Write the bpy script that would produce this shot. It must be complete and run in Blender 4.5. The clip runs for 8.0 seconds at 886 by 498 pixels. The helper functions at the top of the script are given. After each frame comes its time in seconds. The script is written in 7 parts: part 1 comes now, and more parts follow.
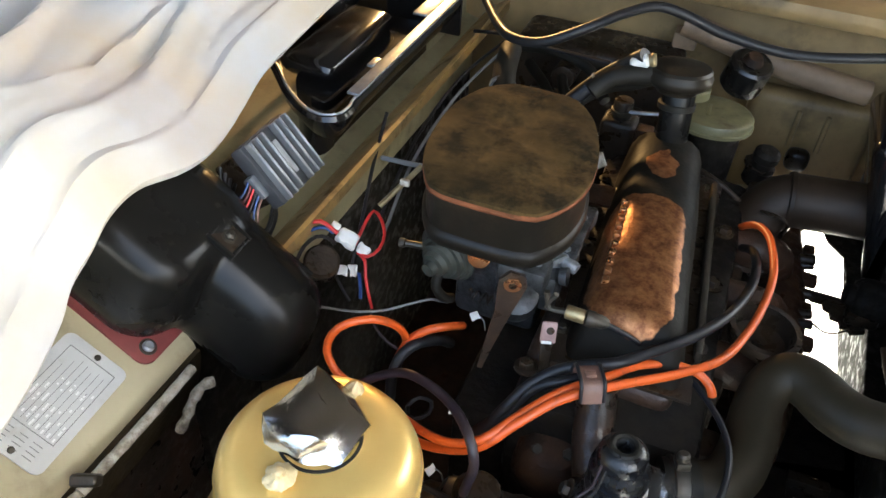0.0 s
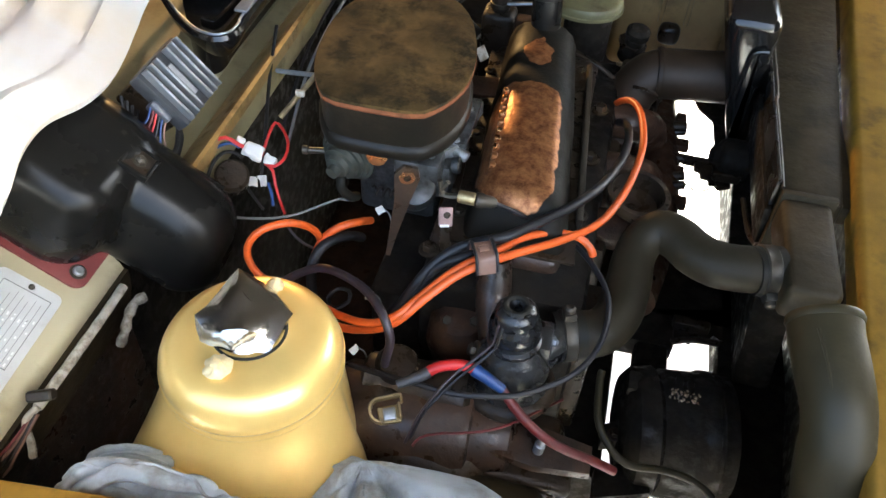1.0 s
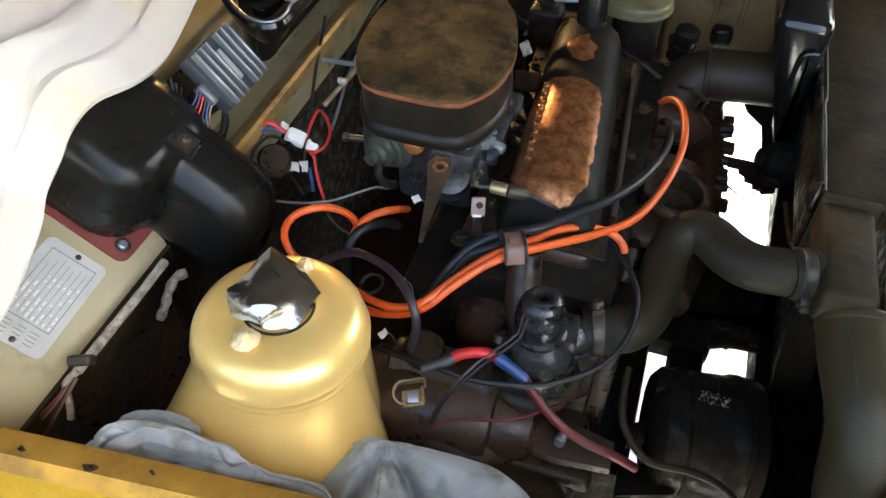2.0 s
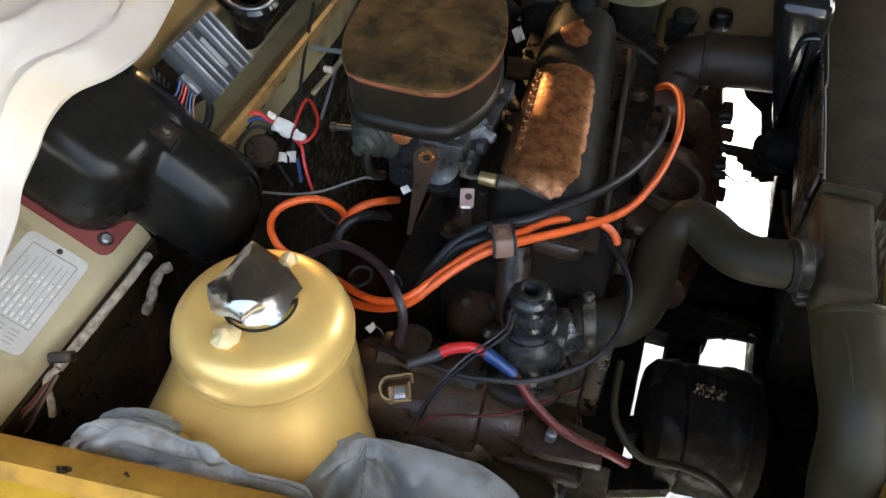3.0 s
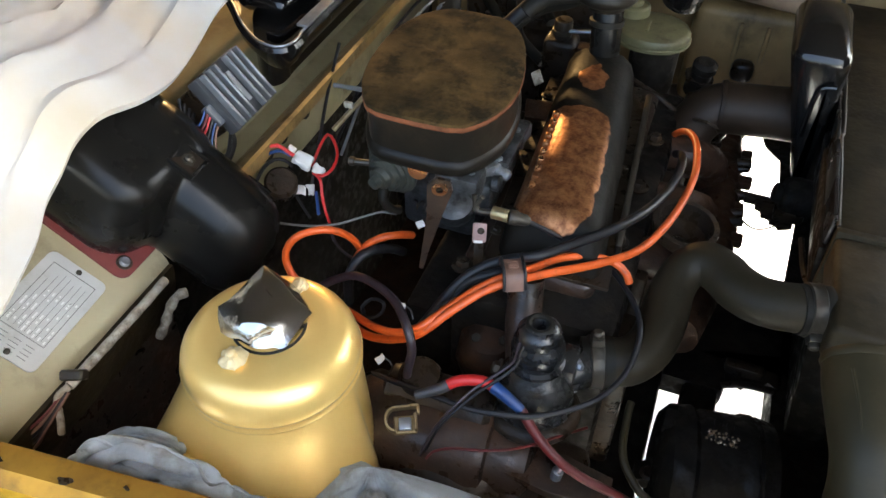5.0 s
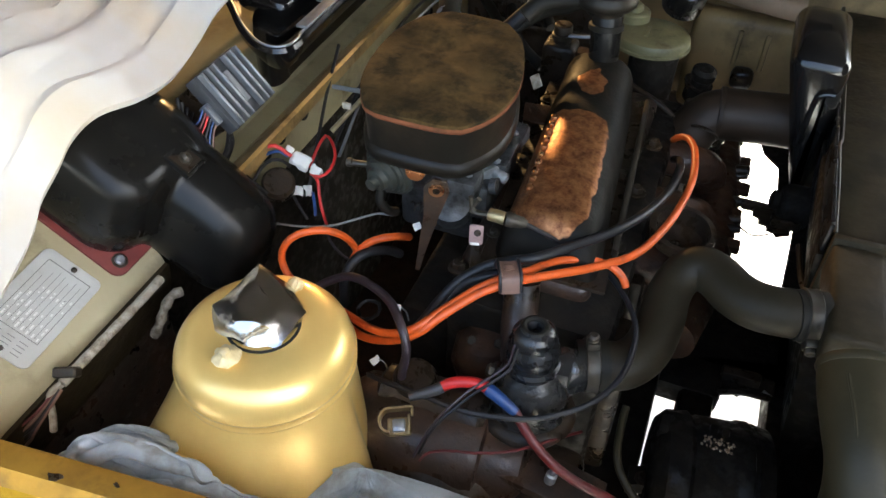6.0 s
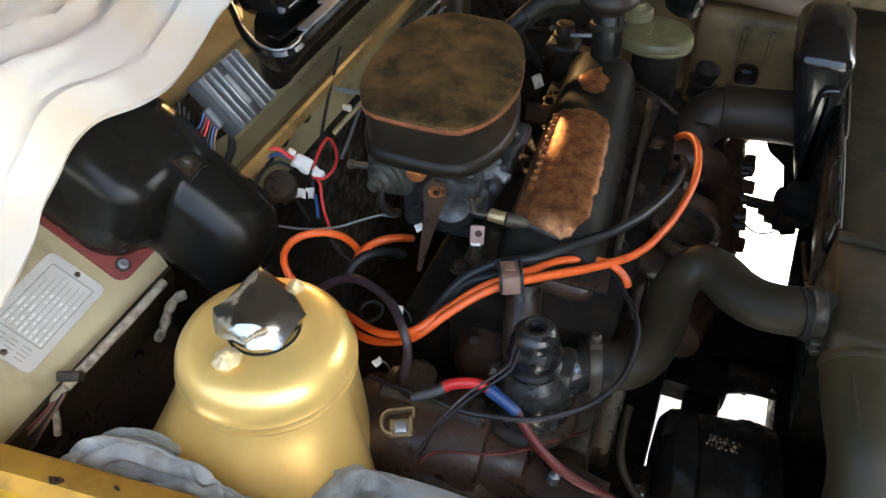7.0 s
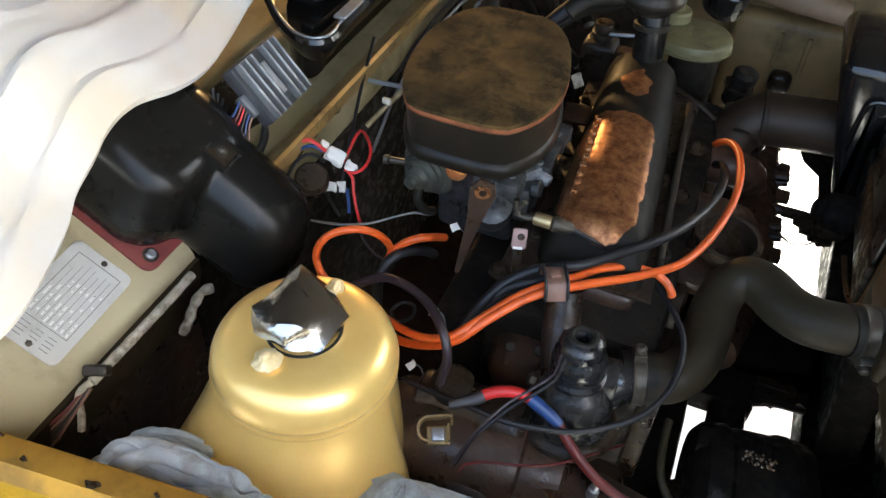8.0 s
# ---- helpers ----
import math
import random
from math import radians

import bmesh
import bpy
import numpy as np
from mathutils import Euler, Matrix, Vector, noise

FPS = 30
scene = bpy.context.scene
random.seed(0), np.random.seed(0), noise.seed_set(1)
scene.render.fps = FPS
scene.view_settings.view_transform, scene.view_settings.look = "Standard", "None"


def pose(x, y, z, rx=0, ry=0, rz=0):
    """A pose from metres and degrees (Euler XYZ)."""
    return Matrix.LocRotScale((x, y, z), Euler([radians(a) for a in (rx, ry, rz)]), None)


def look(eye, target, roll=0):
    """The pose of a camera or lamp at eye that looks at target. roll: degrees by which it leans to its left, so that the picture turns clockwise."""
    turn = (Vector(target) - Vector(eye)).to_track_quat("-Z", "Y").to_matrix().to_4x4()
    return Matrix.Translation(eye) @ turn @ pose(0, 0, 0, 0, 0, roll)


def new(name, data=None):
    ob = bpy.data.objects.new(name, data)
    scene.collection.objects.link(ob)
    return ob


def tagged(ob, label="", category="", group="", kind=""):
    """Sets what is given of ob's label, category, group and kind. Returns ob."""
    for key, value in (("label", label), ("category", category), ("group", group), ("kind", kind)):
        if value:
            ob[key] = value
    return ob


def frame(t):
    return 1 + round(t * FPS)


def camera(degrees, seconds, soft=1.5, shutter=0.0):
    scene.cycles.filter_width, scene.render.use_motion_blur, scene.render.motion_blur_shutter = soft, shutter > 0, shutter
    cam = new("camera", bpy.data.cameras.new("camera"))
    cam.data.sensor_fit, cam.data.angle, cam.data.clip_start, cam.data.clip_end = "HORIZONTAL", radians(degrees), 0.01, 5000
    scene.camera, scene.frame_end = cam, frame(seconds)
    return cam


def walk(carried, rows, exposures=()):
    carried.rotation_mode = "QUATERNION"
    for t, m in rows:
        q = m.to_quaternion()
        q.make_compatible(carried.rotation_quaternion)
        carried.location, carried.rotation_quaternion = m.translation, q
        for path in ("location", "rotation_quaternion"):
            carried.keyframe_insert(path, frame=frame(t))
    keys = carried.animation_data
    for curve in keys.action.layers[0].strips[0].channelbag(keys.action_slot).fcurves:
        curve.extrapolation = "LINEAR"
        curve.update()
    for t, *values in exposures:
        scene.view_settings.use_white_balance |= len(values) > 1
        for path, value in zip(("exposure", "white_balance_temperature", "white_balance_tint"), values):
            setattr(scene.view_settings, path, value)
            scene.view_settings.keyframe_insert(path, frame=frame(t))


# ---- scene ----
cam = camera(57.90, 8.0)
PATH = [
    (0.0, -0.0874, 0.0380, 1.2792, 50.561, -3.051, 22.012),
    (0.5, -0.1137, 0.0453, 1.3008, 45.258, -3.368, 11.834),
    (1.0, -0.0575, -0.0025, 1.3180, 43.711, -2.136, 13.719),
    (1.2, -0.0506, -0.0115, 1.3142, 42.851, -1.601, 15.205),
    (2.5, -0.0280, -0.0050, 1.3180, 44.158, -0.973, 18.479),
    (3.0, -0.0261, 0.0072, 1.3113, 42.670, -0.522, 18.321),
    (3.5, -0.0279, 0.0138, 1.3169, 42.690, -1.033, 18.532),
    (4.0, -0.0174, 0.0033, 1.3083, 44.934, -0.745, 18.830),
    (4.5, -0.0165, -0.0025, 1.3048, 44.772, -0.102, 19.442),
    (4.7, -0.0133, -0.0023, 1.3048, 45.817, -0.069, 20.271),
    (6.0, -0.0075, -0.0033, 1.3003, 46.886, -0.965, 21.327),
    (6.5, -0.0003, -0.0037, 1.2998, 47.320, -0.310, 21.658),
    (7.0, 0.0000, 0.0000, 1.3000, 46.955, -0.000, 21.536),
    (7.5, -0.0102, 0.0027, 1.3014, 46.029, 0.018, 22.507),
    (8.0, -0.0441, 0.0040, 1.2915, 46.308, -2.031, 22.474),
]
walk(cam, [(t, pose(x, y, z, rx, ry, rz)) for t, x, y, z, rx, ry, rz in PATH],
     [(0.0, 3.62, 6350, 2), (0.5, 3.95, 6300, 2), (1.2, 3.88, 6250, 2), (2.5, 3.48, 6300, 2), (3.5, 3.42, 6300, 2), (4.5, 3.46, 6300, 2), (8.0, 3.48, 6300, 2)])

# ---------------------------------------------------------------- light
world = bpy.data.worlds.new("sky")
scene.world = world
world.use_nodes = True
_wn, _wl = world.node_tree.nodes, world.node_tree.links
_sky = _wn.new("ShaderNodeTexSky")
_sky.sky_type = "NISHITA"
_sky.sun_disc = False
_sky.sun_elevation, _sky.sun_rotation = radians(48), radians(84)
_sky.dust_density, _sky.air_density = 6.0, 0.8
_wl.new(_sky.outputs[0], _wn["Background"].inputs[0])
_wn["Background"].inputs[1].default_value = 0.13
sun_data = bpy.data.lights.new("sun", "SUN")
sun_data.energy, sun_data.angle, sun_data.color = 4.0, radians(0.6), (1.0, 0.94, 0.84)
sun = new("sun", sun_data)
sun.matrix_world = look((5.0, 0.5, 5.58), (0, 0, 0))
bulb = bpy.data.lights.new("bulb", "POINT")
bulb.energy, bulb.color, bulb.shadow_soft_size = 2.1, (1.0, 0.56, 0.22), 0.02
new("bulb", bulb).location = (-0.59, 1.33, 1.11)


# ---------------------------------------------------------------- materials
def surf(name, base, other=None, scale=40.0, amount=0.5, rough=0.5, rough2=None, metal=0.0,
         bump=0.15, bump_scale=400.0, dirt=None, dirt_amount=0.35, dirt_scale=14.0, spec=0.5, sheen=0.0, glint=0.0, coat=0.0):
    """A painted, metal, rubber or cloth surface: grain, larger mottling, and dirt in patches."""
    m = bpy.data.materials.new(name)
    m.use_nodes = True
    n, l = m.node_tree.nodes, m.node_tree.links
    b = n["Principled BSDF"]
    co = n.new("ShaderNodeTexCoord")
    info = n.new("ShaderNodeObjectInfo")
    shift = n.new("ShaderNodeVectorMath")
    shift.operation = "MULTIPLY_ADD"
    l.new(info.outputs["Random"], shift.inputs[0])
    shift.inputs[1].default_value = (7.1, 3.3, 5.7)
    l.new(co.outputs["Object"], shift.inputs[2])

    def tex(s, detail=5.0, r=0.6):
        t = n.new("ShaderNodeTexNoise")
        t.inputs["Scale"].default_value, t.inputs["Detail"].default_value, t.inputs["Roughness"].default_value = s, detail, r
        l.new(shift.outputs[0], t.inputs["Vector"])
        return t.outputs[0]

    def ramp(src, a, c):
        r = n.new("ShaderNodeMapRange")
        r.inputs[1].default_value, r.inputs[2].default_value = a, c
        l.new(src, r.inputs[0])
        return r.outputs[0]

    def mix(fac, a, c, k=1.0):
        x = n.new("ShaderNodeMix")
        x.data_type = "RGBA"
        if k != 1.0:
            mu = n.new("ShaderNodeMath")
            mu.operation = "MULTIPLY"
            mu.inputs[1].default_value = k
            l.new(fac, mu.inputs[0])
            fac = mu.outputs[0]
        l.new(fac, x.inputs[0])
        for s, v in ((6, a), (7, c)):
            if isinstance(v, tuple):
                x.inputs[s].default_value = (*v, 1)
            else:
                l.new(v, x.inputs[s])
        return x.outputs[2]

    other = other or tuple(c * 0.6 for c in base)
    mott = ramp(tex(scale), 0.35, 0.68)
    col = mix(mott, base, other, amount)
    ro = ramp(tex(scale * 0.7, 6), 0.3, 0.7)
    rr = n.new("ShaderNodeMapRange")
    rr.inputs[3].default_value, rr.inputs[4].default_value = rough, rough2 if rough2 is not None else min(1, rough + 0.15)
    l.new(ro, rr.inputs[0])
    rough_out = rr.outputs[0]
    if dirt:
        d = ramp(tex(dirt_scale, 8, 0.68), 0.62 - 0.3 * dirt_amount, 0.80 - 0.3 * dirt_amount)
        col = mix(d, col, dirt, min(1.0, dirt_amount + 0.35))
        mx = n.new("ShaderNodeMath")
        mx.operation = "MAXIMUM"
        sc = n.new("ShaderNodeMath")
        sc.operation = "MULTIPLY"
        sc.inputs[1].default_value = 0.75
        l.new(d, sc.inputs[0])
        l.new(rough_out, mx.inputs[0])
        l.new(sc.outputs[0], mx.inputs[1])
        rough_out = mx.outputs[0]
        if metal > 0:
            mm = n.new("ShaderNodeMapRange")
            mm.inputs[3].default_value, mm.inputs[4].default_value = metal, metal * 0.25
            l.new(d, mm.inputs[0])
            l.new(mm.outputs[0], b.inputs["Metallic"])
    if glint:
        # pale specks in the base colour stand in for small bright glints
        w = ramp(tex(330.0, 3, 0.7), 0.60, 0.70)
        col = mix(w, col, (0.17, 0.135, 0.095), glint)
        wet = n.new("ShaderNodeMapRange")
        wet.inputs[3].default_value, wet.inputs[4].default_value = 1.0, 0.45
        l.new(ramp(tex(75.0, 4), 0.46, 0.60), wet.inputs[0])
        mu = n.new("ShaderNodeMath")
        mu.operation = "MULTIPLY"
        l.new(rough_out, mu.inputs[0])
        l.new(wet.outputs[0], mu.inputs[1])
        rough_out = mu.outputs[0]
    if coat:
        b.inputs["Coat Weight"].default_value, b.inputs["Coat Roughness"].default_value = coat, 0.08
    l.new(col, b.inputs["Base Color"])
    l.new(rough_out, b.inputs["Roughness"])
    if not (dirt and metal > 0):
        b.inputs["Metallic"].default_value = metal
    b.inputs["Specular IOR Level"].default_value = spec
    if sheen:
        b.inputs["Sheen Weight"].default_value = sheen
    if bump:
        bp = n.new("ShaderNodeBump")
        bp.inputs["Strength"].default_value, bp.inputs["Distance"].default_value = bump, 0.0012
        l.new(tex(bump_scale, 4), bp.inputs["Height"])
        l.new(bp.outputs[0], b.inputs["Normal"])
    return m


M_BLACK = surf("black_enamel", (0.007, 0.007, 0.007), (0.0154, 0.0126, 0.0091), 30, 0.7, 0.16, 0.4, dirt=(0.035, 0.0245, 0.014), dirt_amount=0.25)
M_COVER = surf("black_moulded_plastic", (0.0080, 0.0075, 0.0066), (0.011, 0.0102, 0.0085), 14, 0.6, 0.20, 0.34, bump=0.06, bump_scale=700, dirt=(0.026, 0.021, 0.012), dirt_amount=0.14, dirt_scale=22, spec=0.20)
M_GRIME = surf("oily_cast_iron", (0.0098, 0.0076, 0.0052), (0.039, 0.0235, 0.0115), 34, 0.9, 0.30, 0.75, bump=1.0, bump_scale=110, dirt=(0.027, 0.0165, 0.0085), dirt_amount=0.38, dirt_scale=22, spec=0.32, glint=0.12)
M_RUSTY = surf("rusted_iron", (0.033, 0.0165, 0.0085), (0.072, 0.031, 0.0135), 60, 0.8, 0.55, 0.85, bump=0.5, bump_scale=350, dirt=(0.0125, 0.0082, 0.005), dirt_amount=0.5, dirt_scale=25, spec=0.25, glint=0.14)
M_RUBBER = surf("aged_rubber", (0.00936, 0.00819, 0.005616), (0.0156, 0.01326, 0.00858), 35, 0.6, 0.52, 0.70, bump=0.12, bump_scale=500, dirt=(0.02652, 0.02028, 0.01092), dirt_amount=0.30, spec=0.22)
M_CABLE = surf("black_cable_sheath", (0.012, 0.012, 0.0132), (0.027, 0.0252, 0.024), 60, 0.6, 0.32, 0.5, bump=0.05, spec=0.3)
M_PURPLE = surf("faded_purple_tube", (0.0275, 0.0187, 0.0231), (0.04125, 0.03025, 0.03025), 60, 0.6, 0.3, 0.5, bump=0.05)
M_ORANGE = surf("orange_silicone", (0.688, 0.1075, 0.01548), (0.5332, 0.0731, 0.01032), 50, 0.5, 0.34, 0.5, bump=0.05, dirt=(0.060, 0.022, 0.012), dirt_amount=0.22, dirt_scale=75)
M_RED = surf("red_wire_sheath", (0.55, 0.022, 0.020), (0.38, 0.018, 0.018), 70, 0.5, 0.35, bump=0.03)
M_DULLRED = surf("dirty_red_wire", (0.120, 0.0125, 0.0120), (0.060, 0.0100, 0.0090), 90, 0.6, 0.4, bump=0.05)
M_BLUE = surf("blue_tape", (0.018, 0.055, 0.18), (0.012, 0.035, 0.115), 120, 0.5, 0.32, bump=0.2, bump_scale=600)
M_GREYWIRE = surf("grey_wire", (0.20, 0.20, 0.19), (0.10, 0.10, 0.09), 80, 0.5, 0.5, bump=0.05)
M_WHITE = surf("white_plastic", (0.72, 0.70, 0.64), (0.50, 0.46, 0.38), 90, 0.4, 0.4, bump=0.05, dirt=(0.2, 0.15, 0.1), dirt_amount=0.1)
M_TAPE = surf("grubby_cloth_tape", (0.46, 0.42, 0.34), (0.22, 0.18, 0.12), 120, 0.8, 0.8, bump=0.5, bump_scale=900, dirt=(0.08, 0.06, 0.04), dirt_amount=0.4, dirt_scale=60)
M_GOLD = surf("gold_spray_paint", (0.90, 0.625, 0.205), (0.79, 0.51, 0.145), 26, 0.5, 0.28, 0.38, metal=0.48, bump=0.12, bump_scale=130, coat=0.50)
M_GOLDDULL = surf("gold_overspray_paste", (0.72, 0.58, 0.32), (0.55, 0.40, 0.18), 160, 0.6, 0.42, metal=0.3, bump=0.7, bump_scale=420)
M_FOIL = surf("silver_foil_tape", (0.50, 0.485, 0.46), (0.50, 0.485, 0.46), 8, 0.0, 0.13, 0.20, metal=1.0, bump=0.25, bump_scale=240)
M_FOAM = surf("brown_foam", (0.0175, 0.0120, 0.0042), (0.125, 0.074, 0.024), 13, 1.0, 0.92, 1.0, bump=1.0, bump_scale=700, dirt=(0.0110, 0.0085, 0.0042), dirt_amount=0.56, dirt_scale=30, spec=0.15)
M_FOAMEDGE = surf("orange_foam_lip", (0.192, 0.068, 0.0304), (0.104, 0.0416, 0.0208), 60, 0.8, 0.9, bump=0.8, bump_scale=900, dirt=(0.048, 0.028, 0.0144), dirt_amount=0.35, dirt_scale=50, spec=0.15)
M_ALU = surf("dirty_cast_aluminium", (0.1152, 0.1181, 0.1181), (0.04896, 0.04896, 0.04723), 70, 0.9, 0.30, 0.55, metal=0.65, bump=0.6, bump_scale=260, dirt=(0.01267, 0.01152, 0.00864), dirt_amount=0.62, dirt_scale=60)
M_ALLOY = surf("oil_stained_alloy", (0.36, 0.37, 0.37), (0.17, 0.165, 0.15), 90, 0.9, 0.32, 0.6, metal=0.55, bump=0.5, bump_scale=300, dirt=(0.045, 0.038, 0.028), dirt_amount=0.38, dirt_scale=70)
M_FINS = surf("finned_grey_aluminium", (0.25, 0.2562, 0.265), (0.175, 0.1775, 0.1812), 60, 0.6, 0.30, 0.5, metal=0.6, bump=0.15, dirt=(0.13, 0.1137, 0.08125), dirt_amount=0.2, dirt_scale=40)
M_ZINC = surf("tarnished_zinc", (0.075, 0.0648, 0.048), (0.039, 0.0324, 0.0228), 70, 0.8, 0.36, 0.58, metal=0.6, bump=0.2, dirt=(0.045, 0.021, 0.0096), dirt_amount=0.28, dirt_scale=70)
M_BRASS = surf("dull_brass_terminal", (0.40, 0.31, 0.16), (0.22, 0.16, 0.08), 80, 0.8, 0.36, 0.55, metal=0.8, bump=0.3, dirt=(0.07, 0.05, 0.03), dirt_amount=0.35, dirt_scale=60)
M_WORN = surf("rubbed_bright_steel", (0.72, 0.55, 0.36), (0.30, 0.20, 0.12), 260, 1.0, 0.16, 0.45, metal=0.8, bump=1.0, bump_scale=420)
M_LEAD = surf("grey_crimp_metal", (0.34, 0.36, 0.38), (0.20, 0.21, 0.22), 80, 0.6, 0.35, metal=0.8, bump=0.2)
M_PLATE = surf("stamped_aluminium_plate", (0.64, 0.64, 0.62), (0.50, 0.50, 0.48), 40, 0.6, 0.36, 0.5, metal=0.3, bump=0.06, dirt=(0.34, 0.31, 0.24), dirt_amount=0.15, dirt_scale=40)
M_INK = surf("dark_print", (0.20, 0.20, 0.19), (0.26, 0.26, 0.25), 90, 0.6, 0.5, bump=0.0)
M_STAMP = surf("bright_stamped_marks", (0.90, 0.90, 0.88), (0.8, 0.8, 0.78), 200, 0.5, 0.25, metal=0.6, bump=0.0)
M_CREAM = surf("olive_cream_paint", (0.455, 0.400, 0.250), (0.365, 0.312, 0.185), 12, 0.6, 0.34, 0.5, bump=0.06, dirt=(0.130, 0.097, 0.052), dirt_amount=0.32, dirt_scale=11)
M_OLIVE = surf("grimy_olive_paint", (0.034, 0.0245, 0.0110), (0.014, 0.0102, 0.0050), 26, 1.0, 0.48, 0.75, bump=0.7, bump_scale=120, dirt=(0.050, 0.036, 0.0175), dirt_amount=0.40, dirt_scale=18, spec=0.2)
M_YELLOW = surf("ochre_yellow_paint", (0.3995, 0.2338, 0.017), (0.2975, 0.1658, 0.0136), 18, 0.6, 0.32, 0.48, bump=1.0, bump_scale=85, dirt=(0.1105, 0.068, 0.02125), dirt_amount=0.30, dirt_scale=18, spec=0.3)
M_MUSTARD = surf("rubbed_mustard_and_shaded_ochre", (0.2788, 0.1569, 0.0223), (0.1742, 0.09414, 0.01673), 30, 0.8, 0.60, 0.75, bump=0.15, dirt=(0.05924, 0.03764, 0.01673), dirt_amount=0.34, dirt_scale=20, spec=0.12)
M_REDPAD = surf("red_gasket", (0.195, 0.037, 0.032), (0.125, 0.028, 0.025), 40, 0.7, 0.5, 0.7, bump=0.2, dirt=(0.065, 0.034, 0.024), dirt_amount=0.28)
M_CLOTH = surf("white_cotton_cloth", (0.53, 0.525, 0.52), (0.54, 0.455, 0.32), 9, 0.8, 0.9, 1.0, bump=0.35, bump_scale=1500, spec=0.15, sheen=0.1)
M_RAG = surf("pale_blue_grey_rag", (0.46, 0.505, 0.535), (0.28, 0.305, 0.315), 26, 0.8, 0.9, 1.0, bump=0.9, bump_scale=1200, dirt=(0.16, 0.148, 0.105), dirt_amount=0.38, dirt_scale=24, spec=0.15, sheen=0.12)
M_STITCH = surf("grey_blue_stitching", (0.26, 0.29, 0.31), None, 60, 0.3, 0.9)
M_GREENCAP = surf("sage_green_plastic", (0.150, 0.136, 0.062), (0.100, 0.090, 0.042), 30, 0.6, 0.45, 0.6, bump=0.08, dirt=(0.055, 0.044, 0.021), dirt_amount=0.34, dirt_scale=26)
M_TANCLIP = surf("tan_leather_brown_clip", (0.20, 0.105, 0.070), (0.13, 0.070, 0.048), 60, 0.7, 0.42, 0.6, bump=0.15, dirt=(0.06, 0.04, 0.03), dirt_amount=0.2, dirt_scale=50)
M_VACUUM = surf("green_grey_anodised", (0.075, 0.080, 0.062), (0.035, 0.037, 0.029), 60, 0.9, 0.42, 0.65, metal=0.35, bump=0.4, bump_scale=220, dirt=(0.060, 0.042, 0.022), dirt_amount=0.42, dirt_scale=45)
M_COPPER = surf("bare_copper_brown_metal", (0.52, 0.25, 0.11), (0.34, 0.15, 0.07), 80, 0.6, 0.22, 0.36, metal=0.85, bump=0.1)
M_PINK = surf("salmon_primer", (0.336, 0.216, 0.192), (0.24, 0.144, 0.12), 60, 0.6, 0.55, bump=0.1, dirt=(0.12, 0.064, 0.048), dirt_amount=0.2, dirt_scale=60)
M_BOOT = surf("oily_rubber_boot", (0.00784, 0.008232, 0.009016), (0.01333, 0.01333, 0.01333), 50, 0.6, 0.22, 0.45, bump=0.25, bump_scale=300, dirt=(0.02156, 0.0196, 0.01646), dirt_amount=0.25, dirt_scale=60, glint=0.08)
M_HEAD = surf("oily_rusted_head", (0.01843, 0.01382, 0.01014), (0.05528, 0.02765, 0.01474), 28, 0.9, 0.42, 0.75, bump=0.6, bump_scale=160, dirt=(0.07833, 0.03686, 0.01843), dirt_amount=0.30, dirt_scale=20, spec=0.4, glint=0.12)
M_LEDGE = surf("rubbed_brown_ledge", (0.40, 0.245, 0.075), (0.22, 0.135, 0.050), 26, 0.9, 0.26, 0.45, bump=0.15, dirt=(0.060, 0.040, 0.020), dirt_amount=0.40, dirt_scale=16)
M_HOUSING = surf("dusty_black_filter_shell", (0.0105, 0.0088, 0.0062), (0.0175, 0.0138, 0.0090), 30, 0.7, 0.36, 0.55, bump=0.10, bump_scale=300, dirt=(0.040, 0.030, 0.017), dirt_amount=0.36, dirt_scale=18, spec=0.24)
M_OILYALU = surf("oil_wet_alloy", (0.058, 0.058, 0.056), (0.022, 0.022, 0.020), 60, 0.9, 0.16, 0.42, metal=0.55, bump=0.5, bump_scale=180, dirt=(0.014, 0.012, 0.009), dirt_amount=0.5, dirt_scale=45, glint=0.16)
# near-black: the deep shade low in the bay is put into this colour
M_SHADEBLACK = surf("dead_black_for_shade", (0.0062, 0.0052, 0.0038), (0.015, 0.011, 0.0065), 40, 0.9, 0.9, 1.0, bump=0.6, bump_scale=150, dirt=(0.026, 0.018, 0.010), dirt_amount=0.3, dirt_scale=24, spec=0.2, glint=0.015)
M_DUCT = surf("dusty_duct_rubber", (0.024, 0.0192, 0.0088), (0.033, 0.0262, 0.0122), 35, 0.6, 0.40, 0.60, bump=0.12, bump_scale=400, dirt=(0.048, 0.037, 0.018), dirt_amount=0.30, spec=0.22)
M_HOSE = surf("grimy_hose_rubber", (0.0185, 0.0142, 0.0072), (0.028, 0.0212, 0.0108), 35, 0.7, 0.44, 0.64, bump=0.16, bump_scale=380, dirt=(0.034, 0.026, 0.0145), dirt_amount=0.30, dirt_scale=20, spec=0.20)
M_GROUND = surf("pale_concrete", (0.74, 0.73, 0.70), (0.62, 0.61, 0.58), 3, 0.6, 0.85, 0.95, bump=0.3, bump_scale=60, dirt=(0.5, 0.48, 0.44), dirt_amount=0.15, dirt_scale=2)
# for the added, unseen walls and ceiling: near-black, to bounce little light
M_LIGHTBLOCK = surf("dark_light_block", (0.016, 0.013, 0.010), (0.010, 0.008, 0.006), 2, 0.6, 0.8, 0.95, bump=0.2, bump_scale=40, dirt=(0.010, 0.008, 0.006), dirt_amount=0.2, dirt_scale=1.5, spec=0.2)
